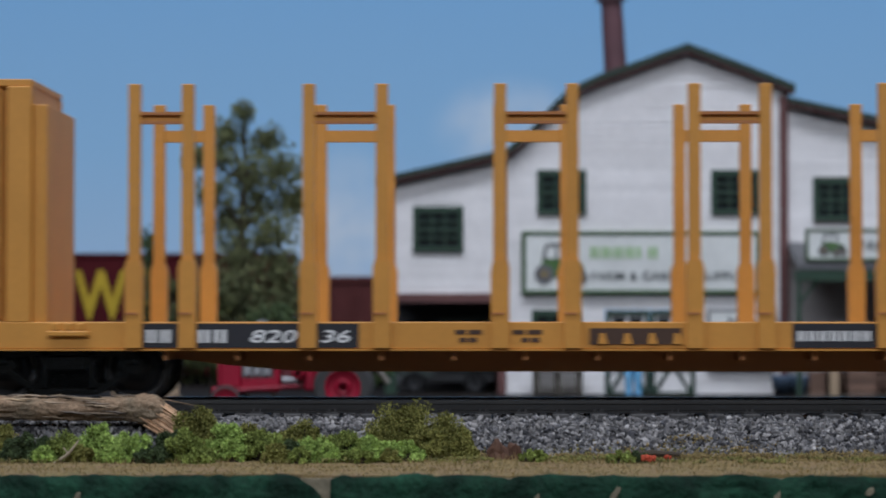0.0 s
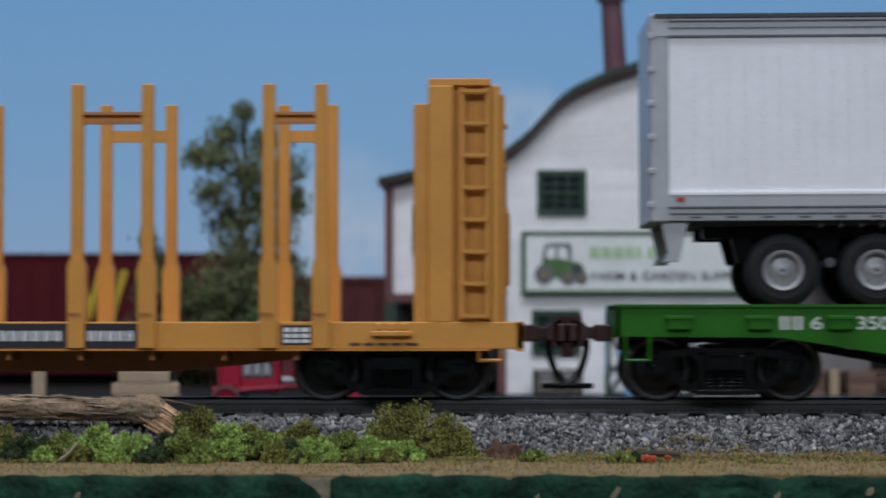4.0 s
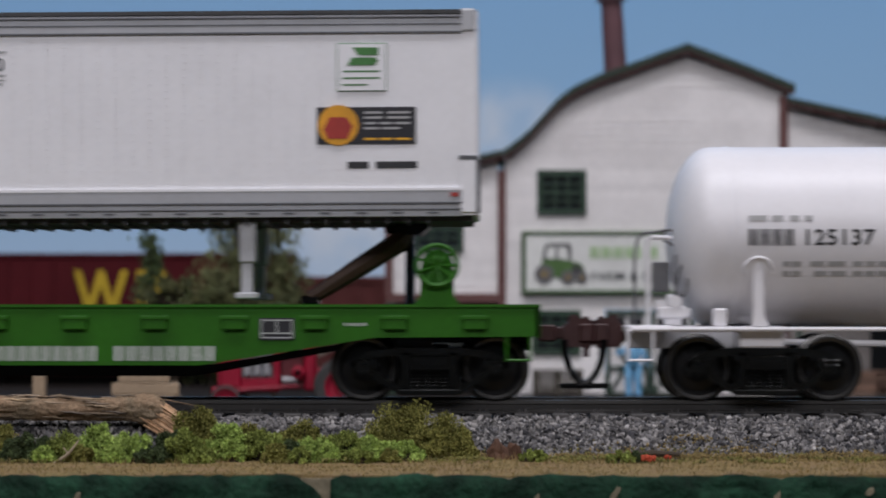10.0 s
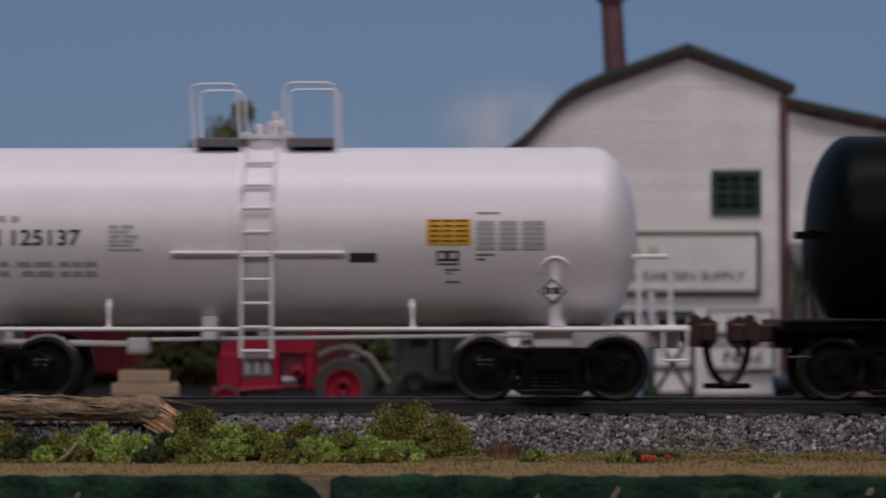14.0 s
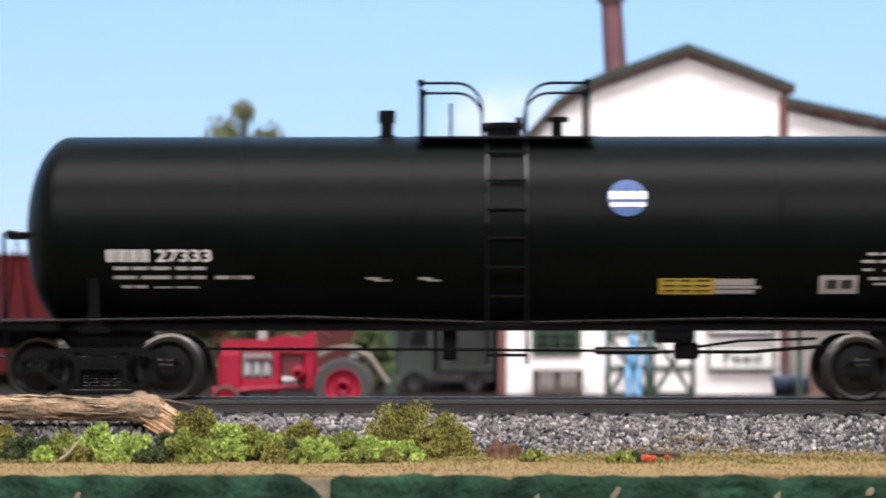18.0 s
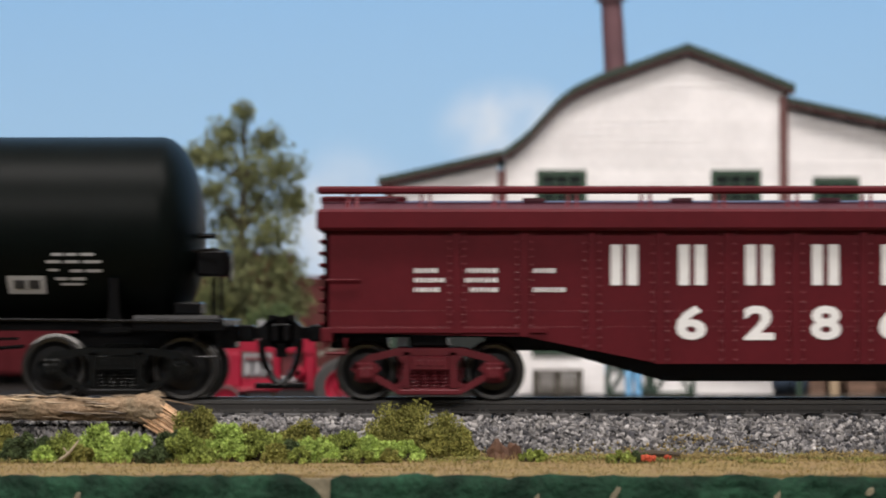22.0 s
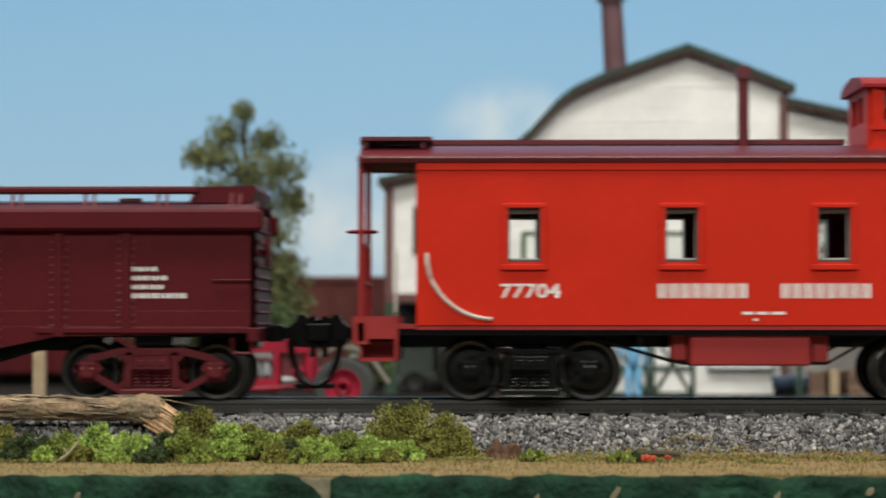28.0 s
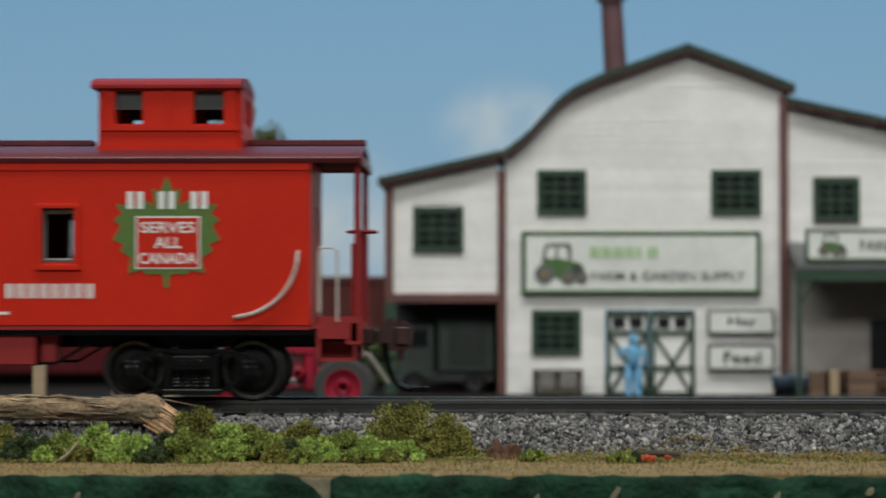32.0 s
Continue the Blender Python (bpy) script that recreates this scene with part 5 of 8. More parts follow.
def crowned_tree():
    """The tall tree: bent limbs carry ragged clumps with gaps between them (offset, height, size of each clump)."""
    k = 0.0001641
    rng = random.Random(31)
    t = tagged(empty("tree", -0.0697, 0.3, GZ), "tall deciduous tree with airy olive green crown", "tree")
    wood, leaf = bmesh.new(), bmesh.new()
    spine = [Vector((rng.uniform(-6, 6), rng.uniform(-6, 6), z)) for z in (-3, 70, 150, 230, 310, 390, 460, 510)]
    tube(wood, spine, [15, 13, 11, 9, 7, 5, 3.5, 2], 8)
    pts, sizes = [], []
    for dx, z, r in CROWN:
        c = Vector((dx, rng.uniform(-34, 34), z))
        s = spine[max(1, min(6, int((z - 30) / 80)))]
        tube(wood, [s, (s + c) / 2 + Vector((0, 0, 6)), c], [4, 3, 1.5], 5)
        for _ in range(3):
            e = c + Vector((rng.gauss(0, 0.5), rng.gauss(0, 0.5), rng.gauss(0.2, 0.4))) * r
            tube(wood, [c, e], [1.5, 0.6], 4)
        for _ in range(int(r * 3)):
            d = Vector((rng.gauss(0, 1), rng.gauss(0, 1), rng.gauss(0, 0.8))).normalized() * r * rng.uniform(0.15, 1.0)
            pts.append(c + d)
            sizes.append(rng.uniform(2, 4.5))
        for _ in range(int(r * 26)):
            d = Vector((rng.gauss(0, 1), rng.gauss(0, 1), rng.gauss(0, 0.8))).normalized() * r * rng.uniform(0.3, 1.4)
            if noise.noise((c + d) * 0.05) > -0.14:
                flake(leaf, c + d, rng.uniform(2.2, 5), rng)
    scatter_lumps(leaf, pts, sizes, 0.6, rng)
    part("trunk", wood, BARK, t, unit=k)
    part("crown", leaf, TREE_LEAF, t, unit=k)


crowned_tree()
tree("tree", -96, 290, 50, 32, "small dark green conifer behind the track", DARKLEAF, 0.7, True, 46, 0.55)
tree("shrub_tree", -88, 285, 36, 33, "low dense olive green shrub by the siding", SHRUB, 1.5, clumps=60)
tree("shrub_tree", -77, 282, 33, 35, "low dense olive green shrub by the siding", SHRUB, 1.5, clumps=60)
tree("shrub_tree", -33, 300, 22, 36, "low dense dark green shrub by the store", DARKLEAF, 1.3, clumps=40)
tree("shrub_tree", -60, 285, 28, 34, "low dense dark green shrub by the siding", DARKLEAF, 1.6, clumps=50)


# ---- the train ----
TRAIN = [0.0, -374.5, -733.5, -1087.3, -1432.0, -1777.7, -2119.3, -2455.7, -2800.1, -3146.1, -3496.9, -3858.9, -4204.5, -4555.9, -4903.1, -5266.0, -5631.0,
         -5980.9, -6327.8, -6686.1, -7070.4, -7423.7, -7769.5, -8101.7, -8459.0, -8805.8, -9141.7, -9475.0, -9797.4, -10151.7, -10507.2, -10834.5, -11175.2]
WHEELSETS, CARS = [], []


def way(t):
    """How far the train has gone at t seconds, in train units."""
    i = min(31, int(t))
    return TRAIN[i] + (TRAIN[i + 1] - TRAIN[i]) * (t - i)


def settle_car(car, centre, t0, tilt=0.0, lift=0.0):
    """Moves the parts so that the car's own zero is at its middle, and notes when the car stands where."""
    for c in car.children:
        c.location.x -= centre * U
    CARS.append((car, centre, t0, tilt, lift))


def blocks(parent, x0, x1, z0, z1, n, material, y, bend=None, gap=0.26, name="lettering_block"):
    """A row of n pairs of plain upright bars in place of a trade name."""
    bm = bmesh.new()
    w = (x1 - x0) / n if n > 1 else x1 - x0
    for i in range(n):
        a = x0 + i * w
        e = w * (1 - gap) if n > 1 else w
        for c in (a, a + e * 0.6):
            bars(bm, c, c + e * 0.4, z0, z1, y, 1, 0, bend)
    return part(name, bm, material, parent)


def rows_of_bars(parent, rows, material, y, bend=None, name="lettering_bar", fine=False):
    """Rows (x0, x1, z0, z1, words) of unreadable small print; fine: each word in thin upright strokes."""
    for x0, x1, z0, z1, n in rows:
        bm = bmesh.new()
        if fine:
            w = (x1 - x0) / n
            for i in range(n):
                a, e = x0 + i * w, x0 + i * w + w * (0.86 if n > 1 else 1)
                bars(bm, a, e, z0, z1, y, max(2, round((e - a) / 6.5)), 0.42, bend)
        else:
            bars(bm, x0, x1, z0, z1, y, n, 0.2, bend)
        part(name, bm, material, parent)


def wheelset(parent, x, r=57, material=None):
    k = r - 53.5
    prof = [(-118, 3), (-118, 7), (-106, 9), (-104, 14), (-102, 20), (-99, 24), (-98, 36 + k), (-101, 42 + k), (-105, 45 + k), (-106, 51 + k), (-105, 53 + k), (-86, 53.5 + k), (-84, 59 + k), (-79, 59 + k), (-78, 47 + k), (-80, 40), (-82, 12), (-60, 7)]
    prof = prof + [(-s, q) for s, q in reversed(prof)]
    bm = bmesh.new()
    lathe(bm, prof, "y", 44)
    bm.normal_update()
    for f in bm.faces:
        c = f.calc_center_median()
        if math.hypot(c.x, c.z) > 44 + k and abs(f.normal.y) < 0.62:
            f.material_index = 1
        elif math.hypot(c.x, c.z) > 44 + k:
            f.material_index = 2
    ob = part("wheelset", bm, [material or WHEEL_STEEL, TREAD_STEEL, RIM_STEEL], parent, "blackened steel wheels on one axle", smooth=False)
    ob.location = (x * U, 0, r * U)
    WHEELSETS.append((ob, r))
    return ob


def strap(bm, pts, w, y0, y1):
    """A flat bar w wide along the polyline pts in x and z."""
    pts = [Vector((x, 0, z)) for x, z in pts]
    up, down = [], []
    for i, p in enumerate(pts):
        d = (pts[min(i + 1, len(pts) - 1)] - pts[max(i - 1, 0)]).normalized()
        n = Vector((-d.z, 0, d.x)) * (w / 2)
        up.append((p.x + n.x, p.z + n.z))
        down.append((p.x - n.x, p.z - n.z))
    return prism(bm, up + down[::-1], y0, y1)


def truck(parent, x, base=117, material=None, style="cast", r=57):
    """A two-axle truck: two open side frames with journal boxes, coil springs, bolster, brake beams and two wheelsets."""
    m = material or TRUCK_BLACK
    t = empty("truck")
    t.parent = parent
    t.location = (x * U, 0, 0)
    slim = style == "slim"
    for s in (-1, 1):
        ya, yb = sorted((s * 124, s * 137))
        f = bmesh.new()
        # top chord, tension members and the spring seat
        strap(f, [(-base - 20, r + 4), (-base + 6, r + 24), (-58, 87), (58, 87), (base - 6, r + 24), (base + 20, r + 4)], 9 if slim else 13, ya, yb)
        strap(f, [(-base + 14, r - 8), (-54, 17), (54, 17), (base - 14, r - 8)], 7 if slim else 12, ya, yb)
        box(f, -54, 54, ya - 2, yb + 2, 10, 20, bevel=2)
        for q in (-1, 1):
            strap(f, [(q * 43, 18), (q * 41, 86)], 12, ya, yb)
            if not slim:
                prism(f, [(q * 60, 80), (q * 47, 80), (q * 47, 66)], ya, yb)
                prism(f, [(q * 47, 24), (q * 62, 26), (q * 47, 40)], ya, yb)
        part("side_frame", f, m, t)
        for q in (-1, 1):
            # journal box: rounded shell, slanted lid and its bolts
            j = bmesh.new()
            c = q * base
            box(j, c - 18, c + 18, ya - 3, yb + 3, r - 19, r + 19, bevel=5)
            prism(j, [(c - 27, r + 5), (c - 18, r + 17), (c + 18, r + 17), (c + 27, r + 5), (c + 18, r - 3), (c - 18, r - 3)], ya, yb)
            out = s * 146
            box(j, c - 14, c + 14, *sorted((s * 138, out)), r - 14, r + 9, bevel=4)
            rod(j, (c, s * 140, r + 13), (c, s * 148, r + 13), 4.5, 8)
            for k in (-7, 7):
                rod(j, (c + k, out, r - 5), (c + k, out + s * 4, r - 5), 3.2, 6)
            part("journal_box", j, m, t)
        for k in range(4):
            sp = bmesh.new()
            cx = -26 + k * 17.3
            tube(sp, [(cx + 6.2 * math.cos(a), s * 129 + 6.2 * math.sin(a), 21 + 31 * a / 31.4) for a in [31.4 * i / 45 for i in range(46)]], 1.9, 5)
            part("coil_spring", sp, m, t)
        en = bmesh.new()
        box(en, -35, 35, *sorted((s * 118, s * 141)), 53, 80, bevel=3)
        for k in (-18, 0, 18):
            box(en, k - 5, k + 5, *sorted((s * 141, s * 144)), 62, 72, bevel=1)
        part("bolster_end", en, m, t)
    bo = bmesh.new()
    box(bo, -30, 30, -118, 118, 60, 92, bevel=3)
    box(bo, -34, 34, -60, 60, 92, 100, bevel=3)
    for y in (-118, 110):
        box(bo, -42, 42, y, y + 8, 14, 78)
    part("bolster", bo, m, t)
    for q in (-1, 1):
        sh = bmesh.new()
        for y in (-104, 84):
            prism(sh, [(q * (base - r - 12), 34), (q * (base - r - 5), 38), (q * (base - r - 4), 74), (q * (base - r - 12), 76)], y, y + 20)
        rod(sh, (q * (base - r - 12), -104, 50), (q * (base - r - 12), 104, 50), 5, 8)
        part("brake_beam", sh, m, t)
        wheelset(t, q * base, r)
    return t


def coupler(parent, x, sgn, z=122, material=None, reach=70):
    """A knuckle coupler with its shank and the air hose beside it; x is the end sill."""
    m = material or BLACK_STEEL
    c = empty("coupler")
    c.parent = parent
    bm = bmesh.new()
    box(bm, min(x, x + sgn * reach), max(x, x + sgn * reach), -13, 13, z - 13, z + 9, bevel=2)
    box(bm, min(x, x + sgn * reach * 0.45), max(x, x + sgn * reach * 0.45), -24, 24, z - 18, z + 13, bevel=3)
    e = x + sgn * reach
    prism(bm, [(e - sgn * 26, z - 16), (e - sgn * 18, z - 27), (e + sgn * 24, z - 30), (e + sgn * 34, z - 18), (e + sgn * 36, z + 16), (e + sgn * 20, z + 25), (e - sgn * 10, z + 24), (e - sgn * 26, z + 10)], -26, 16)
    prism(bm, [(e - sgn * 16, z + 20), (e - sgn * 12, z + 31), (e + sgn * 2, z + 31), (e + sgn * 6, z + 20)], -20, -6)
    box(bm, min(e + sgn * 4, e + sgn * 30), max(e + sgn * 4, e + sgn * 30), -33, -20, z - 19, z + 15, bevel=3)
    rod(bm, (e + sgn * 16, -22, z - 46), (e + sgn * 16, -22, z + 28), 6, 8)
    part("knuckle", bm, m, c)
    h = bmesh.new()
    pts = []
    for i in range(13):
        a = math.pi / 2 * i / 12
        pts.append((x + sgn * (46 + 48 * (1 - math.cos(a))), -34, z - 14 - 84 * math.sin(a)))
    tube(h, pts, 6.5, 8)
    part("air_hose", h, BLACK_STEEL, c)
    g = bmesh.new()
    box(g, min(pts[-1][0] - 10 * sgn, pts[-1][0] + 34 * sgn), max(pts[-1][0] - 10 * sgn, pts[-1][0] + 34 * sgn), -39, -29, pts[-1][2] - 5, pts[-1][2] + 5, bevel=2)
    part("hose_joint", g, BLACK_STEEL, c)
    return c


def stirrup(parent, x0, x1, z0, z1, material, y=-152, r=4, name="stirrup_step"):
    bm = bmesh.new()
    tube(bm, [(x0, y, z1), (x0, y, z0), (x1, y, z0), (x1, y, z1)], r, 6)
    return part(name, bm, material, parent)


def ladder(parent, x0, x1, z0, z1, rungs, material, y, r=3, name="ladder", bend=None):
    lad = empty(name)
    lad.parent = parent
    b = (lambda z: y) if bend is None else bend
    n = 10
    for x in (x0, x1):
        bm = bmesh.new()
        tube(bm, [(x, b(z0 + (z1 - z0) * i / n), z0 + (z1 - z0) * i / n) for i in range(n + 1)], r, 6)
        part("stile", bm, material, lad)
    for i in range(rungs):
        z = z0 + (z1 - z0) * (i + 0.3) / rungs
        bm = bmesh.new()
        rod(bm, (x0, b(z), z), (x1, b(z), z), r * 0.8, 6)
        part("rung", bm, material, lad)
    return lad


# -- yellow bulkhead flat car --
def build_bulkhead_flat():
    car = tagged(empty("bulkhead_flat_car"), "yellow bulkhead flat car with paired side stakes", "flat car", "freight cars of the train")
    L, R = -1206, 1272
    deck = bmesh.new()
    box(deck, L, R, -148, 172, 128, 139, bevel=1.5)
    part("deck", deck, YELLOW, car)
    for s in (-1, 1):
        g = 0 if s < 0 else 24
        ya, yb = sorted((s * 148 + g, s * 158 + g))
        part("side_sill", boxed(L, R, ya, yb, 92, 140, bevel=1.5), YELLOW, car)
        part("sill_flange", boxed(L + 60, R - 60, *sorted((s * 140 + g, s * 161 + g)), 89, 92), YELLOW, car)
    for x in (L, R - 14):
        part("end_sill", boxed(x, x + 14, -158, 182, 88, 141, bevel=1.5), YELLOW, car)
    # sill and bearers under the deck: shade painted in as brown-yellow
    sill = bmesh.new()
    prism(sill, [(-920, 90), (-700, 62), (-560, 50), (620, 50), (770, 62), (990, 90)], -48, 48)
    part("centre_sill", sill, YELLOW_SHADE, car, "fishbelly sill in yellow darkened for its shaded side")
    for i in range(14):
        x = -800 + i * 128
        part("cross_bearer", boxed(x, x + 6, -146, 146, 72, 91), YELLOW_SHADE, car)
    pairs = ((-852, -757), (-542, -412), (-202, -74), (142, 268), (478, 603), (819, 912))
    for a, b in pairs:
        for s in (-1, 1):
            g, top = (0, 0) if s < 0 else (26, -8)
            st = empty("stake_pair")
            st.parent = car
            for x in (a, b):
                bm = bmesh.new()
                box(bm, x - 11, x + 11, *sorted((s * 143 + g, s * 161 + g)), 236, 563 + top, bevel=1.5)
                part("stake", bm, YELLOW, st)
                bm = bmesh.new()
                prism(bm, [(x - 15, 94), (x + 15, 94), (x + 16, 236), (x + 12, 250), (x - 12, 250), (x - 16, 236)], *sorted((s * 141 + g, s * 168 + g)))
                part("stake_pocket", bm, YELLOW, st)
                bm = bmesh.new()
                box(bm, x - 14, x + 8, *sorted((s * 168 + g, s * 170 + g)), 153, 157)
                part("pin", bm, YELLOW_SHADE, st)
            bm = bmesh.new()
            box(bm, a + 11, b - 11, *sorted((s * 146 + g, s * 152 + g)), 492 + top, 514 + top)
            part("cross_bar", bm, YELLOW, st)
            for z in (492, 508):
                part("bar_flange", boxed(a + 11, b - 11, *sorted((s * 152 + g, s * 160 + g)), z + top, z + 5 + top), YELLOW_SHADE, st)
    # end bulkheads
    for s, x0 in ((1, 1102), (-1, -1036)):
        bk = empty("bulkhead")
        bk.parent = car
        X = lambda q: x0 + s * q
        part("end_wall", boxed(*sorted((X(-26), X(0))), -146, 146, 139, 528, bevel=1.5), YELLOW, bk)
        part("back_wall", boxed(*sorted((X(2), X(24))), -137, 137, 139, 560), YELLOW, bk)
        part("top_rail", boxed(*sorted((X(0), X(112))), -152, 152, 560, 573, bevel=1.5), YELLOW, bk)
        for side in (-1, 1):
            part("corner_post", boxed(*sorted((X(0), X(44))), *sorted((side * 138, side * 158)), 139, 560, bevel=2), YELLOW, bk)
            part("corner_post", boxed(*sorted((X(112), X(128))), *sorted((side * 138, side * 156)), 139, 560, bevel=2), YELLOW, bk)
            part("side_web", boxed(*sorted((X(44), X(112))), *sorted((side * 134, side * 140)), 139, 560), YELLOW, bk)
            part("ladder_stile", boxed(*sorted((X(56), X(64))), *sorted((side * 140, side * 160)), 145, 556), YELLOW, bk)
            part("ladder_stile", boxed(*sorted((X(102), X(110))), *sorted((side * 140, side * 160)), 145, 556), YELLOW, bk)
            for k in range(8):
                part("rung", boxed(*sorted((X(60), X(106))), *sorted((side * 152, side * 162)), 148 + k * 57, 154 + k * 57), YELLOW, bk)
        for k in range(6):
            part("stiffener", boxed(*sorted((X(24), X(112))), -134 + k * 50, -126 + k * 50, 139, 558), YELLOW, bk)
        part("brake_housing", boxed(*sorted((X(128), X(146))), -70, -20, 205, 340, bevel=4), YELLOW, bk)
        for y in (-150, -96, 84, 138):
            part("end_post", boxed(*sorted((X(128), X(136))), y, y + 12, 139, 545, bevel=2), YELLOW, bk)
        for z in (188, 262, 336, 410, 484):
            part("end_bracket", boxed(*sorted((X(136), X(140))), -152, -132, z, z + 10, bevel=2), YELLOW, bk)
            part("end_rung", rod(bmesh.new(), (X(138), -146, z + 5), (X(138), -90, z + 5), 3, 6), YELLOW, bk)
    # lettering and small plates
    pl = empty("lettering_panels")
    pl.parent = car
    for a, b in ((-836, -774), (-740, -560), (-527, -453), (314, 462), (494, 587)):
        part("black_panel", boxed(a, b, -160, -158, 94, 137), BLACK_PANEL, pl)
    blocks(pl, -830, -780, 103, 126, 2, WHITE_INK, -160.6)
    blocks(pl, -738, -680, 103, 126, 2, WHITE_INK, -160.6)
    letters(pl, "820", -645, -562, 103, 126, WHITE_INK, -160.6, shear=0.2, bold=0.015)
    letters(pl, "36", -520, -468, 103, 126, WHITE_INK, -160.6, shear=0.2, bold=0.015)
    blocks(pl, 322, 456, 106, 124, 7, WHITE_INK, -160.6)
    blocks(pl, 498, 584, 106, 124, 5, WHITE_INK, -160.6)
    part("black_panel", boxed(842, 895, -160, -158, 100, 134), BLACK_PANEL, pl)
    rows_of_bars(pl, [(846, 892, 122, 130, 3), (846, 892, 112, 119, 3), (846, 892, 103, 109, 3)], WHITE_INK, -160.6)
    rows_of_bars(pl, [(-282, -235, 118, 126, 2), (-275, -243, 104, 112, 2), (-180, -128, 118, 126, 2), (-165, -132, 104, 112, 2), (963, 1085, 98, 103, 5)], BROWN_STEEL, -159)
    part("black_panel", boxed(-44, 118, -160, -158, 100, 129), BROWN_STEEL, pl)
    for k in range(4):
        bm = bmesh.new()
        prism(bm, [(-30 + k * 44, 101), (-12 + k * 44, 101), (-18 + k * 44, 120), (-26 + k * 44, 120)], -163, -160)
        part("tie_down_lug", bm, YELLOW, pl)
    for x in (-970, 1035):
        part("brake_lever_plate", boxed(x - 34, x + 38, -168, -158, 114, 124, bevel=2), YELLOW, car)
        for k in (-20, 2, 24):
            part("lug", boxed(x + k - 6, x + k + 6, -166, -158, 124.5, 138, bevel=2), YELLOW, car)
    stirrup(car, 1192, 1232, 72, 92, YELLOW)
    stirrup(car, -1166, -1126, 72, 92, YELLOW)
    for x in (1037, -972):
        truck(car, x)
    coupler(car, R, 1, material=COUPLER_BROWN)
    coupler(car, L, -1, material=COUPLER_BROWN)
    settle_car(car, 33, 3.0)


# -- green flat car with trailer --
def build_green_flat():
    car = tagged(empty("green_flat_car"), "bright green fishbelly flat car carrying a white trailer", "flat car", "freight cars of the train")
    L, R = 200, 2132
    part("deck", boxed(L, R, -150, 150, 160, 171, bevel=1.5), GREEN, car)
    for s in (-1, 1):
        ya, yb = sorted((s * 148, s * 156))
        bm = bmesh.new()
        prism(bm, [(L, 114), (L, 170), (R, 170), (R, 114), (1838, 112), (1527, 63), (805, 63), (494, 112)], ya, yb)
        part("side_sill", bm, GREEN, car)
        part("sill_flange", boxed(L, R, *sorted((s * 150, s * 160)), 166, 171), GREEN, car)
        for k in range(13):
            x = 312 + k * 142
            pk = bmesh.new()
            box(pk, x - 21, x + 21, *sorted((s * 156, s * 166)), 126, 150, bevel=2)
            box(pk, x - 24, x + 24, *sorted((s * 156, s * 168)), 144, 151, bevel=1)
            part("stake_pocket", pk, GREEN, car)
        bm = bmesh.new()
        prism(bm, [(500, 110), (805, 61), (1527, 61), (1832, 110), (1790, 92), (1510, 42), (822, 42), (542, 92)], *sorted((s * 52, s * 60)))
        part("centre_sill", bm, BLACK_STEEL, car)
        rv = bmesh.new()
        for i in range(155):
            x = L + 10 + i * 12.4
            zs = 119 if x < 494 or x > 1838 else (68 if 805 < x < 1527 else (112 - (x - 494) * 0.1576 if x < 806 else 63 + (x - 1527) * 0.1576) + 5)
            for z in (zs, 161):
                rv.faces.new([rv.verts.new((x + c[0], s * (157.2 if c[2] else 156.1), z + c[1])) for c in ((-1.6, 0, 0), (0, -1.6, 1), (1.6, 0, 0), (0, 1.6, 1))])
        tagged(part("rivet_line", rv, GREEN, car), kind="stuff")
    for k in range(10):
        x = 640 + k * 116
        part("cross_bearer", boxed(x, x + 6, -146, 146, 80, 160), BLACK_STEEL, car)
    for s, x in ((1, L), (-1, R)):
        X = lambda q: x + s * q
        part("draft_sill", boxed(*sorted((X(12), X(340))), -50, 50, 102, 158, bevel=2), BLACK_STEEL, car)
        part("body_bolster", boxed(*sorted((X(190), X(262))), -120, 120, 92, 130, bevel=3), BLACK_STEEL, car)
        part("draft_gear", boxed(*sorted((X(12), X(140))), -52, 52, 88, 103, bevel=3), BLACK_STEEL, car)
    for x in (L, R - 10):
        part("end_sill", boxed(x, x + 10, -156, 156, 112, 170, bevel=1.5), GREEN, car)
    for x in (395, 1935):
        truck(car, x)
    coupler(car, L, -1, material=COUPLER_BROWN)
    coupler(car, R, 1, material=COUPLER_BROWN)
    for a in (218, 2072):
        stirrup(car, a, a + 42, 72, 114, GREEN)
    # lettering
    t = empty("lettering_set")
    t.parent = car
    blocks(t, 490, 536, 126, 150, 2, PALE_INK, -157.2)
    letters(t, "6", 544, 566, 126, 150, PALE_INK, -157.2, bold=0.02)
    letters(t, "3507", 626, 706, 126, 150, PALE_INK, -157.2, bold=0.02)
    letters(t, "4", 772, 790, 126, 150, PALE_INK, -157.2, bold=0.02)
    blocks(t, 1143, 1350, 71, 97, 10, PALE_INK, -157.2)
    blocks(t, 1376, 1560, 71, 97, 8, PALE_INK, -157.2)
    rows_of_bars(t, [(797, 850, 134, 146, 1), (797, 860, 106, 116, 2), (797, 856, 79, 89, 2), (920, 987, 134, 145, 1), (928, 987, 106, 116, 1), (925, 987, 79, 89, 1), (1053, 1093, 134, 145, 1), (1053, 1118, 79, 89, 2), (1785, 1826, 133, 138, 2)], PALE_INK, -157.2, fine=True)
    part("black_panel", boxed(1634, 1696, -159, -156, 108, 147), BLACK_PANEL, t)
    bx = bmesh.new()
    for a in ((1637, 1693, 142, 144), (1637, 1693, 111, 113), (1637, 1639, 113, 142), (1691, 1693, 113, 142), (1664, 1666, 120, 142), (1639, 1691, 119, 121)):
        box(bx, a[0], a[1], -160, -159, a[2], a[3])
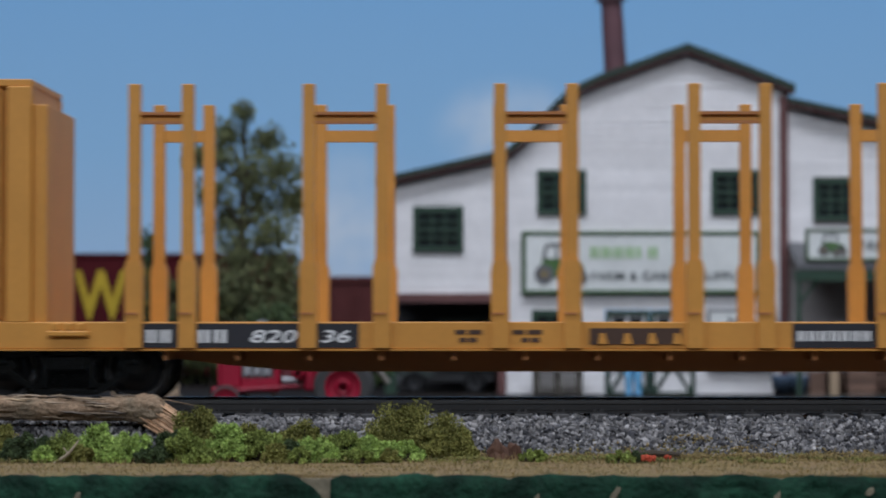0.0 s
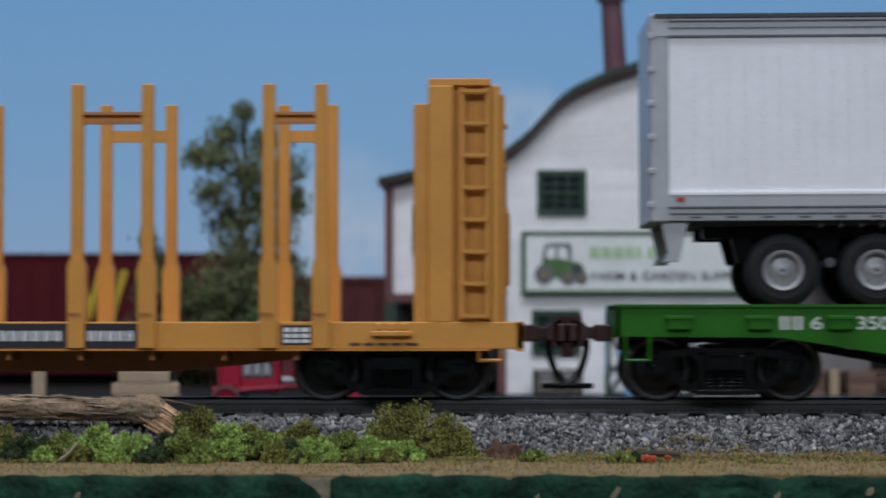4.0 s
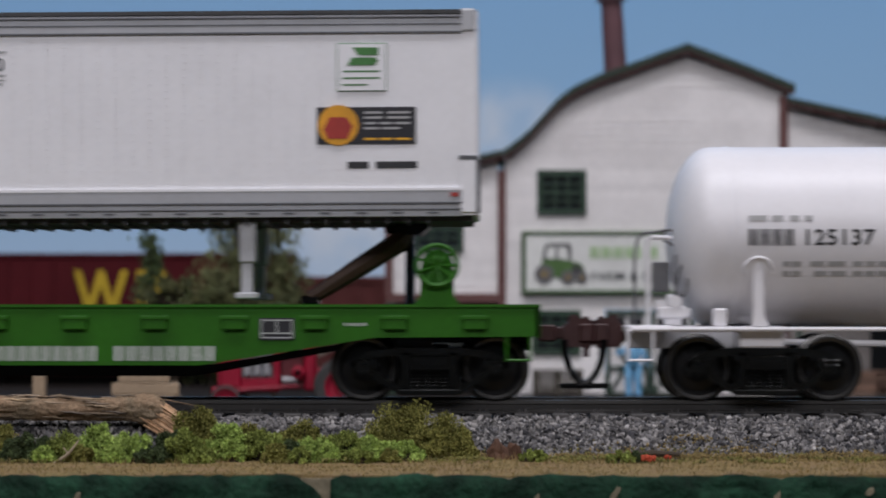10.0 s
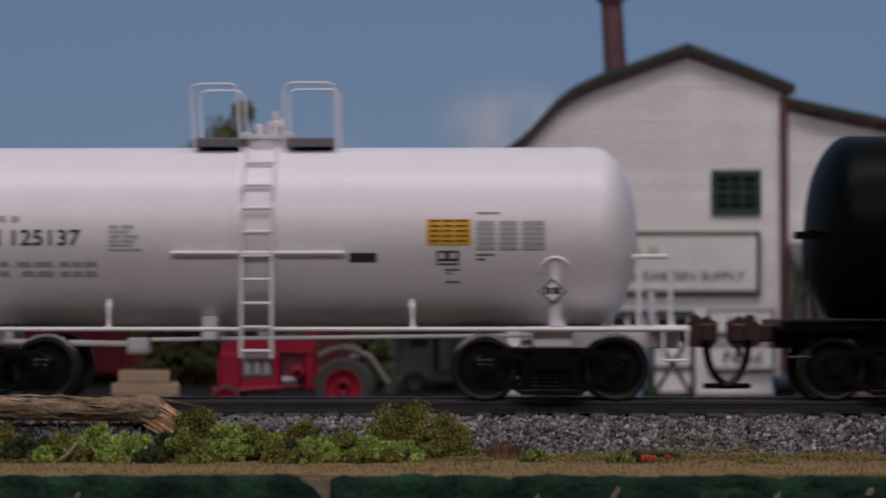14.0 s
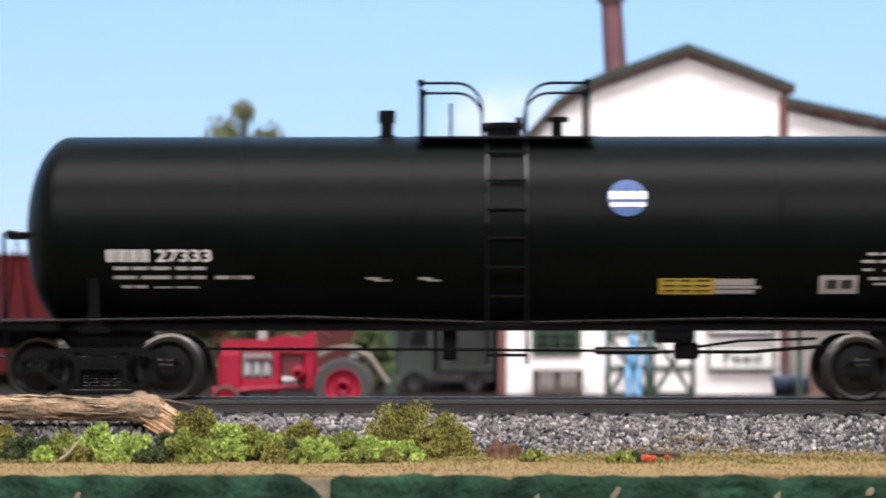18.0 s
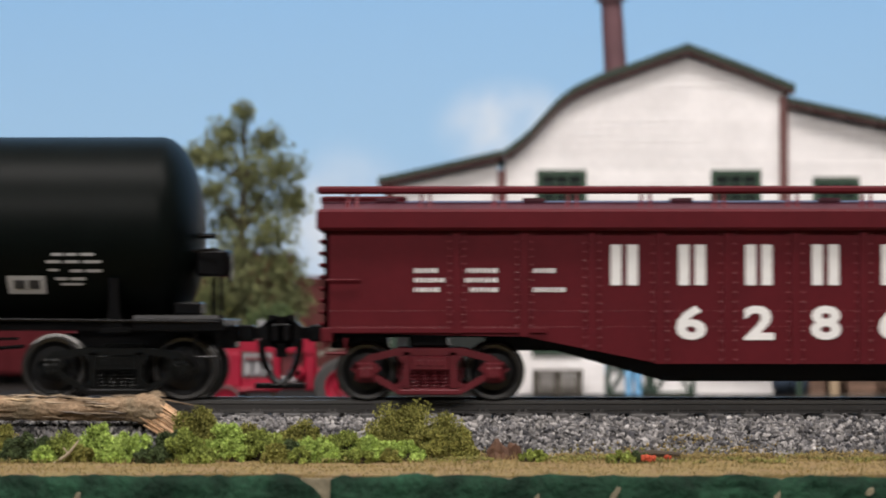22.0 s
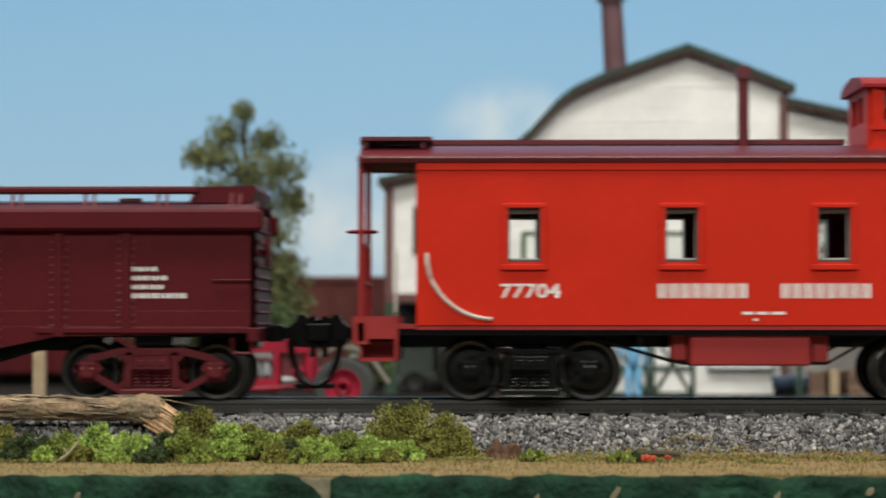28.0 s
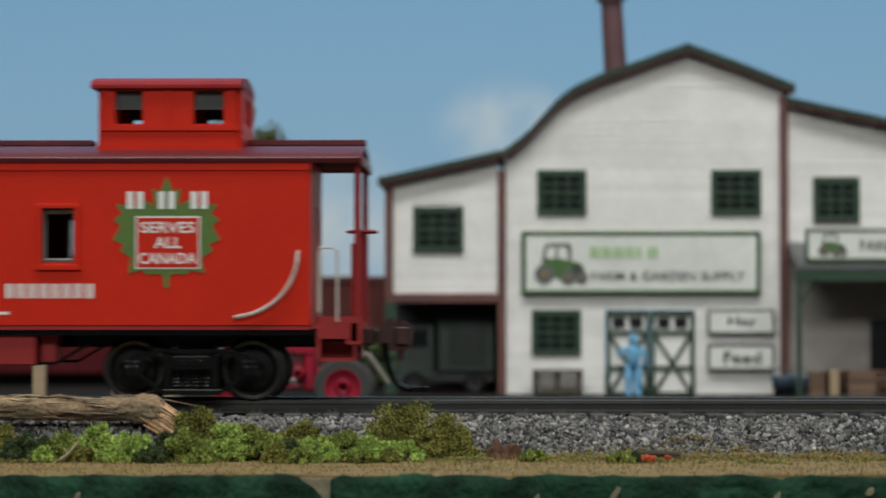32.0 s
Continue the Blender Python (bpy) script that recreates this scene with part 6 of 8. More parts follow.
    part("panel_border", bx, PALE_INK, t)
    # hitch
    h = empty("trailer_hitch")
    h.parent = car
    part("hitch_plate", boxed(1852, 1924, -36, 36, 302, 316, bevel=3), BLACK_STEEL, h)
    bm = bmesh.new()
    for y in (-26, 26):
        tube(bm, [(1896, y, 306), (1882, y, 290), (1800, y, 238), (1715, y, 184)], [13, 19, 17, 12], 8)
    part("hitch_strut", bm, BROWN_STEEL, h)
    bm = bmesh.new()
    for y in (-18, 18):
        tube(bm, [(1898, y, 304), (1896, y, 171)], 9, 8)
    part("hitch_leg", bm, BLACK_STEEL, h)
    part("hitch_foot", boxed(1698, 1730, -38, 38, 171, 188, bevel=3), BLACK_STEEL, h)
    # brake wheel on its stand
    b = empty("hand_brake")
    b.parent = car
    cx, cz = 1949, 240
    bm = bmesh.new()
    pts = [(cx + 36 * math.cos(a), -168, cz + 36 * math.sin(a)) for a in [2 * math.pi * i / 24 for i in range(25)]]
    tube(bm, pts, 4.5, 6)
    part("brake_wheel_rim", bm, GREEN, b)
    for k in range(9):
        a = k * math.pi / 4.5
        part("spoke", rod(bmesh.new(), (cx, -160, cz), (cx + 34 * math.cos(a), -168, cz + 34 * math.sin(a)), 2.6, 6), GREEN, b)
    part("gear_case", lathe(bmesh.new(), [(-158, 8), (-156, 15), (-150, 18), (-148, 27), (-132, 29), (-128, 12)], "y", 24, (cx, 0, cz)), GREEN, b)
    part("brake_stand", prism(bmesh.new(), [(cx - 42, 166), (cx + 42, 166), (cx + 36, 178), (cx + 30, 186), (cx + 29, 236), (cx - 29, 236), (cx - 30, 186), (cx - 36, 178)], -158, -136), GREEN, b)
    settle_car(car, 1166, 6.6)


def build_trailer():
    tr = tagged(empty("semi_trailer"), "white box trailer with grey rails riding on the green flat car", "trailer")
    L, R = 264, 2026
    y0, y1 = -156, 156
    body = bmesh.new()
    box(body, L + 34, R - 30, y0 + 3, y1 - 3, 366, 648)
    part("body", body, TRAILER_WHITE, tr)
    # riveted side sheets
    part("side_sheet", boxed(L + 34, R - 30, y0, y0 + 3, 366.5, 647.5), TRAILER_WHITE, tr)
    part("side_sheet", boxed(L + 34, R - 30, y1 - 3, y1, 366.5, 647.5), TRAILER_WHITE, tr)
    rv = bmesh.new()
    for k in range(55):
        x = L + 48 + k * 30.5
        if x > R - 130:
            break
        for j in range(21):
            z = 378 + j * 12.9
            rv.faces.new([rv.verts.new((x + c[0], y0 - 1.5 if c[2] else y0, z + c[1])) for c in ((-1.9, 0, 0), (0, -1.9, 1), (1.9, 0, 0), (0, 1.9, 1))])
    tagged(part("rivets", rv, TRAILER_WHITE, tr), kind="stuff")
    part("roof", boxed(L + 6, R - 2, y0 + 4, y1 - 4, 684, 688), TRAILER_GREY, tr)
    for s in (-1, 1):
        ya, yb = sorted((s * 152, s * 159))
        part("top_rail", boxed(L + 8, R - 30, ya, yb, 648, 662), TRAILER_GREY, tr)
        part("top_rail", boxed(L + 8, R - 30, *sorted((s * 150, s * 157)), 662, 681, bevel=1), TRAILER_GREY, tr)
        part("top_cap", boxed(L + 8, R - 30, *sorted((s * 150, s * 160)), 681, 688), DARK_GREY, tr)
        part("bottom_rail", boxed(L + 30, R - 30, ya, yb, 344, 366), TRAILER_GREY, tr)
        part("bottom_rail", boxed(L + 30, R - 30, *sorted((s * 150, s * 157)), 320, 344, bevel=1), TRAILER_GREY, tr)
        part("white_strip", boxed(L + 34, R - 30, *sorted((s * 153, s * 160)), 366, 371), TRAILER_WHITE, tr)
        # proud dark strips: the rails' groove shade is given by colour alone
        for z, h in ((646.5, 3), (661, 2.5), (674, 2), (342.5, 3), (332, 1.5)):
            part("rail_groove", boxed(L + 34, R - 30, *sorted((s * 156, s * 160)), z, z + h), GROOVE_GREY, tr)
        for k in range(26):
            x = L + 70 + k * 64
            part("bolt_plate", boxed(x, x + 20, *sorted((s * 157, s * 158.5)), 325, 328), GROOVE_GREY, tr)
        for x, z in ((L + 46, 358), (1975, 358), (1135, 670)):
            part("marker_light", boxed(x, x + 14, *sorted((s * 159, s * 161)), z - 3, z + 4), DECAL_RED, tr)
    # rear door frame and hinges
    part("rear_frame", boxed(L, L + 34, y0 - 1, y1 + 1, 318, 689, bevel=3), TRAILER_GREY, tr)
    for k in range(6):
        part("hinge", boxed(L - 4, L + 10, y0 - 3, y0 + 8, 344 + k * 60, 354 + k * 60, bevel=1), TRAILER_GREY, tr)
    # nose: rounded front corner
    nose = bmesh.new()
    pts = [(R - 30, y0 + 1), (R - 8, y0 + 1.5), (R - 3, y0 + 4), (R, y0 + 12), (R, y1 - 12), (R - 3, y1 - 4), (R - 8, y1 - 1.5), (R - 30, y1 - 1)]
    a = [nose.verts.new((x, y, 322)) for x, y in pts]
    b = [nose.verts.new((x, y, 685)) for x, y in pts]
    for i in range(len(pts)):
        j = (i + 1) % len(pts)
        nose.faces.new((a[i], a[j], b[j], b[i]))
    nose.faces.new(a[::-1]), nose.faces.new(b)
    part("nose", nose, TRAILER_WHITE, tr)
    part("nose_guard", boxed(R - 34, R - 5, y0 - 3, y0 + 4, 326, 421, bevel=2), TRAILER_WHITE, tr)
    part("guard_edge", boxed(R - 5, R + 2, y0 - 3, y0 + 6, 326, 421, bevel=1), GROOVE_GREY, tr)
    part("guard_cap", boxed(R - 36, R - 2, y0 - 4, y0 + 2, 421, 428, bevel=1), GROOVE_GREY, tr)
    part("nose_cap", boxed(R - 34, R - 6, y0 - 3, y1 + 3, 648, 690, bevel=4), LEG_GREY, tr)
    # floor and crossmembers
    part("floor", boxed(L + 20, R - 10, -140, 140, 312, 322), DARK_GREY, tr)
    for k in range(40):
        x = L + 300 + k * 36
        if x < R - 60:
            part("crossmember", boxed(x, x + 5, -148, 148, 308, 320), DARK_GREY, tr)
    kp = bmesh.new()
    prism(kp, [(1866, 320), (1936, 320), (1932, 302), (1920, 292), (1888, 292), (1872, 302)], -50, 50)
    part("hitch_plate", kp, BLACK_STEEL, tr)
    # running gear
    g = empty("running_gear")
    g.parent = tr
    part("slide_rail", boxed(360, 840, -100, -80, 290, 312), BLACK_STEEL, g)
    part("slide_rail", boxed(360, 840, 80, 100, 290, 312), BLACK_STEEL, g)
    for x in (499, 665):
        part("axle", rod(bmesh.new(), (x, -120, 234), (x, 120, 234), 10, 10), BLACK_STEEL, g)
    for x in (430, 586, 744):
        for ya in (-104, 88):
            part("spring_hanger", prism(bmesh.new(), [(x - 22, 296), (x + 22, 296), (x + 8, 246), (x - 8, 246)], ya, ya + 16), BLACK_STEEL, g)
    sp = bmesh.new()
    for a, b in ((436, 580), (592, 738)):
        tube(sp, [(a, -96, 262), ((a + b) / 2, -96, 248), (b, -96, 262)], 7, 6)
        tube(sp, [(a, 96, 262), ((a + b) / 2, 96, 248), (b, 96, 262)], 7, 6)
    part("leaf_spring", sp, BLACK_STEEL, g)
    part("equaliser", rod(bmesh.new(), (586, -120, 246), (586, -96, 246), 9, 10), GRATE_GREY, g)
    for x in (499, 665):
        for y in (-128, -94, 94, 128):
            w = empty("trailer_wheel")
            w.parent = tr
            w.location = Vector((x, y, 231.5)) * U
            sg = 1 if y < 0 else -1
            part("tyre", lathe(bmesh.new(), [(-15 * sg, 35), (-17 * sg, 38), (-18 * sg, 50), (-15 * sg, 61), (-9 * sg, 65.5), (9 * sg, 65.5), (15 * sg, 61), (18 * sg, 50), (17 * sg, 38), (15 * sg, 35)], "y", 40, ring=True), RUBBER, w, smooth=False)
            if abs(y) > 100:
                hub = bmesh.new()
                lathe(hub, [(-15 * sg, 3), (-15 * sg, 8), (-6 * sg, 10), (-2 * sg, 14), (4 * sg, 16), (5 * sg, 25), (-10 * sg, 28), (-18 * sg, 31), (-19 * sg, 35), (-15 * sg, 37), (0, 36)], "y", 32)
                for k in range(10):
                    a = k * math.pi / 5
                    rod(hub, (14 * math.cos(a), -1 * sg, 14 * math.sin(a)), (27 * math.cos(a), -5 * sg, 27 * math.sin(a)), 2.0, 6)
                part("hub", hub, SILVER, w, "silver wheel hub with spokes")
                # the dish's shade is put into its dark grey
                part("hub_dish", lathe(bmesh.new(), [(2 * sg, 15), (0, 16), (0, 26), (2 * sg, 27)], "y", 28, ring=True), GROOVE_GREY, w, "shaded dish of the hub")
    for s in (-1, 1):
        fl = bmesh.new()
        prism(fl, [(284, 318), (330, 318), (322, 278), (314, 248), (288, 248), (296, 264)], *sorted((s * 110, s * 150)))
        part("mud_flap", fl, TRAILER_GREY, tr)
        part("side_bracket", boxed(742, 752, *sorted((s * 120, s * 146)), 262, 300, bevel=1), GRATE_GREY, tr)
        leg = empty("landing_leg")
        leg.parent = tr
        ya, yb = sorted((s * 108, s * 138))
        part("outer_leg", boxed(1597, 1626, ya, yb, 240, 318, bevel=3), LEG_GREY, leg)
        part("inner_leg", boxed(1600, 1620, ya + 5, yb - 5, 186, 242, bevel=2), LEG_GREY, leg)
        part("foot", boxed(1590, 1630, ya - 4, yb + 4, 176, 187, bevel=2), LEG_GREY, leg)
        br = bmesh.new()
        tube(br, [(1586, (ya + yb) / 2, 310), (1604, (ya + yb) / 2, 236)], 4, 6)
        part("leg_brace", br, DARK_GREY, leg)
    # lettering
    t = empty("lettering_set")
    t.parent = tr
    t.location = (0, 0, -5 * U)
    y = y0 - 1.2
    letters(t, "110", 1135, 1180, 588, 612, BLACK_INK, y, bold=0.012)
    rows_of_bars(t, [(1130, 1184, 620, 624, 2), (1134, 1182, 578, 582, 2), (1134, 1182, 570, 573, 3), (1138, 1176, 562, 567, 2)], GREY_INK, y)
    # green company panel
    part("panel", boxed(1774, 1862, y0 - 2, y0 - 0.5, 548, 634, bevel=0.4), DECAL_GREEN, t)
    part("panel_face", boxed(1775.5, 1860.5, y0 - 3, y0 - 2, 549.5, 632.5), TRAILER_WHITE, t)
    em = bmesh.new()
    prism(em, [(1792, 594), (1840, 594), (1848, 602), (1842, 608), (1800, 608)], y0 - 4, y0 - 3)
    prism(em, [(1802, 626), (1848, 626), (1848, 612), (1812, 612)], y0 - 4, y0 - 3)
    part("emblem", em, DECAL_GREEN, t)
    rows_of_bars(t, [(1784, 1850, 582, 585, 1), (1784, 1850, 570, 573, 1), (1784, 1828, 558, 561, 1)], DECAL_GREEN, y0 - 3.4)
    # dark advertising panel with a round emblem
    part("panel", boxed(1738, 1914, y0 - 2, y0 - 0.5, 454, 520), BLACK_PANEL, t)
    part("round_emblem", rod(bmesh.new(), (1776, y0 - 2, 488), (1776, y0 - 3.4, 488), 36, 30), DECAL_ORANGE, t)
    em = bmesh.new()
    prism(em, [(1758, 464), (1792, 464), (1802, 486), (1790, 502), (1760, 502), (1750, 480)], y0 - 4.4, y0 - 3.4)
    part("emblem_patch", em, DECAL_RED, t)
    rows_of_bars(t, [(1822, 1904, 508, 512, 2), (1822, 1904, 499, 503, 2), (1822, 1904, 489, 493, 3), (1822, 1886, 480, 484, 2)], GREY_INK, y0 - 2.6)
    rows_of_bars(t, [(1822, 1904, 461, 465, 3)], DECAL_YELLOW, y0 - 2.6)
    rows_of_bars(t, [(1792, 1830, 411, 423, 1), (1842, 1916, 411, 423, 1)], BLACK_INK, y)
    # lower the box so that its wheels stand on the deck
    settle_car(tr, 1151, 6.6, tilt=-0.30, lift=3.0)


# -- tank cars --
def tank_shell(parent, x0, x1, r, zc, dome, material, bands=()):
    bm = bmesh.new()
    prof = []
    for i in range(13):
        a = math.pi / 2 * i / 12
        prof.append((x0 + dome - dome * math.cos(a), max(0.5, r * math.sin(a))))
    prof += [(x0 + dome + 4, r), (x0 + dome + 14, r)]
    for b in bands:
        prof += [(b - 12, r), (b - 7, r + 0.3), (b - 3, r + 1.4), (b, r + 1.8), (b + 3, r + 1.4), (b + 7, r + 0.3), (b + 12, r)]
    prof += [(x1 - dome - 14, r), (x1 - dome - 4, r)]
    for i in range(13):
        a = math.pi / 2 * (12 - i) / 12
        prof.append((x1 - dome + dome * math.cos(a), max(0.5, r * math.sin(a))))
    lathe(bm, prof, "x", 96, (0, 0, zc))
    return part("tank", bm, material, parent, smooth=True)


def rail_hoop(parent, x0, x1, z0, z1, y, material, r=3.2, lean=0, name="safety_rail", square=0):
    """A hoop of bent pipe. square: -1 or 1 for a sharp corner at that end, with a wide bend at the other."""
    bm = bmesh.new()
    c = 14
    if square:
        a, b = (x0, x1) if square < 0 else (x1, x0)
        q = 1 if b > a else -1
        w = 46
        bend = [(b - q * w + q * w * math.sin(t), y, z1 - w + w * math.cos(t)) for t in [math.pi / 2 * i / 6 for i in range(7)]]
        tube(bm, [(a, y, z0), (a, y, z1 + 5)], r * 1.15, 7)
        rod(bm, (a, y, z1 - 5), (a, y, z1 + 6), r * 1.9, 8)
        tube(bm, [(a, y, z1)] + bend + [(b, y, z0)], r * 0.85, 7)
        return part(name, bm, material, parent)
    tube(bm, [(x0 + lean, y, z0), (x0, y, z1 - c), (x0 + c * 0.3, y, z1 - c * 0.3), (x0 + c, y, z1), (x1 - c, y, z1), (x1 - c * 0.3, y, z1 - c * 0.3), (x1, y, z1 - c), (x1 + lean, y, z0)], r, 7)
    return part(name, bm, material, parent)


def build_white_tank():
    W = TANK_WHITE
    car = tagged(empty("white_tank_car"), "glossy white tank car with top platform and black trucks", "tank car", "freight cars of the train")
    r, zc = 164, 296
    tank_shell(car, 131, 1484, r, zc, 78, W, (240, 760, 836, 1376))
    bend = lambda z: -math.sqrt(max(1, (r + 1) ** 2 - (z - zc) ** 2)) - 0.4
    # underframe
    fr = empty("underframe")
    fr.parent = car
    for a, b in ((62, 345), (1270, 1560)):
        part("draft_sill", boxed(a, b, -40, 40, 92, 134, bevel=2), W, fr)
        part("body_bolster", boxed(*(((250, 330)) if a < 200 else (1290, 1360)), -140, 140, 94, 128, bevel=3), W, fr)
    part("end_platform", boxed(50, 130, -158, 158, 122, 134, bevel=2), W, fr)
    part("end_platform", boxed(1500, 1568, -158, 158, 122, 134, bevel=2), W, fr)
    for s in (-1, 1):
        bm = bmesh.new()
        tube(bm, [(60, s * 160, 127), (1560, s * 160, 127)], 4, 7)
        part("side_handrail", bm, W, fr)
        part("side_walk", boxed(130, 330, *sorted((s * 120, s * 156)), 122, 132), W, fr)
        part("side_walk", boxed(1280, 1500, *sorted((s * 120, s * 156)), 122, 132), W, fr)
        for x in (538, 1078):
            bm = bmesh.new()
            tube(bm, [(x, s * 158, 126), (x - 2, s * 146, 165), (x - 3, s * 130, 178)], 5.5, 7)
            part("handrail_bracket", bm, W, fr)
        for x in (283, 1330):
            bm = bmesh.new()
            prism(bm, [(x - 12, 126), (x + 22, 126), (x + 10, 150), (x + 8, 236), (x, 250), (x - 8, 236), (x - 10, 150)], *sorted((s * 144, s * 156)))
            part("saddle_post", bm, W, fr)
            hoop = bmesh.new()
            tube(hoop, [(x + 26 * math.cos(a), s * (math.sqrt(max(1, r * r - (226 + 28 * math.sin(a) - zc) ** 2)) + 1), 226 + 28 * math.sin(a)) for a in [math.pi * i / 10 for i in range(11)]], 3, 6)
            part("saddle_pad_rim", hoop, W, fr)
    part("outlet_chamber", boxed(698, 726, -118, 40, 106, 150, bevel=3), W, fr)
    part("brake_cylinder", boxed(560, 598, -90, -40, 80, 112, bevel=4), W, fr)
    bm = bmesh.new()
    tube(bm, [(330, -60, 104), (560, -60, 100)], 6, 8)
    tube(bm, [(600, -60, 108), (1290, -60, 116)], 4, 8)
    part("brake_rod", bm, W, fr)
    # end gear
    g = empty("end_gear")
    g.parent = car
    bm = bmesh.new()
    tube(bm, [(88, -150, 128), (88, -150, 286), (94, -150, 290), (130, -120, 290)], 4.5, 7)
    part("corner_handrail", bm, W, g)
    bm = bmesh.new()
    tube(bm, [(1534, -150, 128), (1534, -150, 250), (1528, -150, 256), (1470, -120, 256)], 4.5, 7)
    tube(bm, [(1478, -150, 128), (1478, -150, 250)], 4.5, 7)
    tube(bm, [(1516, 40, 128), (1512, 40, 196)], 7, 7)
    part("corner_handrail", bm, W, g)
    bm = bmesh.new()
    tube(bm, [(70, -60, 132), (70, -60, 262), (74, -60, 286), (84, -60, 300), (136, -60, 307)], 2.6, 6)
    part("end_rail", bm, GRATE_GREY, g)
    part("brake_housing", boxed(100, 132, -82, -72, 194, 248, bevel=2), GRATE_GREY, g)
    bm = bmesh.new()
    box(bm, 106, 160, -130, -96, 146, 168, bevel=4)
    rod(bm, (112, -128, 170), (112, -98, 170), 10, 12)
    rod(bm, (138, -132, 176), (138, -98, 176), 12, 12)
    box(bm, 124, 134, -124, -104, 168, 190, bevel=2)
    box(bm, 146, 166, -124, -104, 150, 164, bevel=2)
    box(bm, 118, 150, -124, -100, 134, 147, bevel=2)
    part("brake_valve", bm, W, g)
    part("valve_block", boxed(204, 228, -150, -120, 132, 164, bevel=3), W, g)
    bm = bmesh.new()
    tube(bm, [(118, -60, 292), (126, -64, 306), (160, -60, 306)], 3, 6)
    tube(bm, [(118, -60, 292), (140, -66, 278), (166, -60, 282)], 3, 6)
    part("brake_wheel_lever", bm, GRATE_GREY, g)
    bw = bmesh.new()
    tube(bw, [(150 + 12 * math.cos(a), -96 + 20 * math.sin(a), 226 + 40 * math.sin(a)) for a in [2 * math.pi * i / 20 for i in range(21)]], 3, 6)
    tube(bw, [(140, -96, 188), (146, -96, 226), (160, -96, 262)], 2.4, 6)
    part("brake_wheel", bw, GRATE_GREY, g)
    stirrup(car, 52, 96, 72, 124, W, -158)
    stirrup(car, 1520, 1562, 72, 124, W, -158)
    # ladder and platform
    lb = lambda z: -170 if z < zc else -max(60, math.sqrt(max(1, 170 ** 2 - (z - zc) ** 2)))
    ladder(car, 774, 828, 76, 455, 9, W, -170, 3.6, bend=lb)
    bm = bmesh.new()
    tube(bm, [(650, -168, 262), (956, -168, 262)], 4, 7)
    part("grab_pole", bm, W, car)
    top = empty("top_platform")
    top.parent = car
    for y in (-66, 66):
        rail_hoop(top, 672, 756, 440, 572, y, W, 2.5, 8)
        rail_hoop(top, 840, 934, 440, 574, y, W, 2.5, 2)
    part("walkway", boxed(680, 766, -70, 70, 458, 474, bevel=2), GRATE_GREY, top)
    part("walkway", boxed(848, 932, -70, 70, 458, 474, bevel=2), GRATE_GREY, top)
    bm = bmesh.new()
    rod(bm, (806, -2, 440), (806, -2, 474), 44, 28)
    rod(bm, (806, -2, 474), (806, -2, 482), 50, 28)
    for k in range(10):
        a = k * math.pi / 5
        rod(bm, (806 + 44 * math.cos(a), 44 * math.sin(a), 480), (806 + 44 * math.cos(a), 44 * math.sin(a), 490), 4, 6)
    part("manway", bm, W, top)
    bm = bmesh.new()
    box(bm, 786, 800, -30, -16, 482, 502, bevel=2)
    box(bm, 806, 812, -30, -20, 482, 508, bevel=1)
    rod(bm, (822, -24, 482), (822, -24, 526), 6, 8)
    box(bm, 814, 838, -30, -18, 496, 508, bevel=2)
    rod(bm, (834, -10, 482), (834, -10, 516), 5, 8)
    part("top_valve", bm, W, top)
    # lettering
    t = empty("lettering_set")
    t.parent = car
    blocks(t, 265, 350, 275, 304, 4, BLACK_INK, 0, bend)
    letters(t, "125137", 366, 488, 275, 304, BLACK_INK, 0, bend=bend, bold=0.015)
    rows_of_bars(t, [(265, 298, 319, 328, 1), (306, 326, 319, 328, 1), (338, 355, 319, 328, 1), (364, 378, 319, 328, 1), (326, 358, 238, 247, 2), (374, 436, 238, 247, 2), (450, 515, 238, 247, 3), (326, 358, 221, 230, 2), (382, 438, 221, 230, 2), (450, 515, 221, 230, 3)], GREY_INK, 0, bend)
    rows_of_bars(t, [(538, 582, 307, 312, 2), (538, 574, 298, 302, 1), (538, 590, 289, 294, 2), (538, 582, 281, 285, 2), (538, 578, 274, 278, 1), (538, 596, 266, 270, 3)], GREY_INK, 0, bend)
    rows_of_bars(t, [(965, 1013, 246, 262, 1), (1120, 1159, 241, 266, 1), (1190, 1232, 332, 334, 1)], BLACK_INK, 0, bend)
    rows_of_bars(t, [(1102, 1181, 276, 322, 1)], DECAL_YELLOW, 0, bend)
    b2 = lambda z: bend(z) - 0.8
    rows_of_bars(t, [(1108, 1175, 282 + k * 9, 284.5 + k * 9, 3) for k in range(5)], BLACK_INK, 0, b2)
    rows_of_bars(t, [(1190, 1311, 268 + k * 9, 274 + k * 9, 3) for k in range(6)], GREY_INK, 0, b2)
    rows_of_bars(t, [(1124, 1134, 252, 262, 1), (1143, 1154, 252, 262, 1), (1122, 1157, 244, 247, 1)], WHITE_INK, 0, b2)
    rows_of_bars(t, [(1134, 1160, 232, 234, 1), (1136, 1146, 225, 227, 1), (1134, 1160, 210, 212, 1), (1190, 1222, 258, 260, 1), (1190, 1206, 250, 252, 1)], BLACK_INK, 0, b2)
    part("placard", prism(bmesh.new(), [(1300, 194), (1325, 217), (1350, 194), (1325, 171)], -164, -161), BLACK_INK, t)
    part("placard_face", prism(bmesh.new(), [(1305, 194), (1325, 212), (1345, 194), (1325, 176)], -166, -164), TANK_WHITE, t)
    rows_of_bars(t, [(1311, 1339, 189, 201, 2)], BLACK_INK, -166.6)
    for x in (297, 1322):
        truck(car, x)
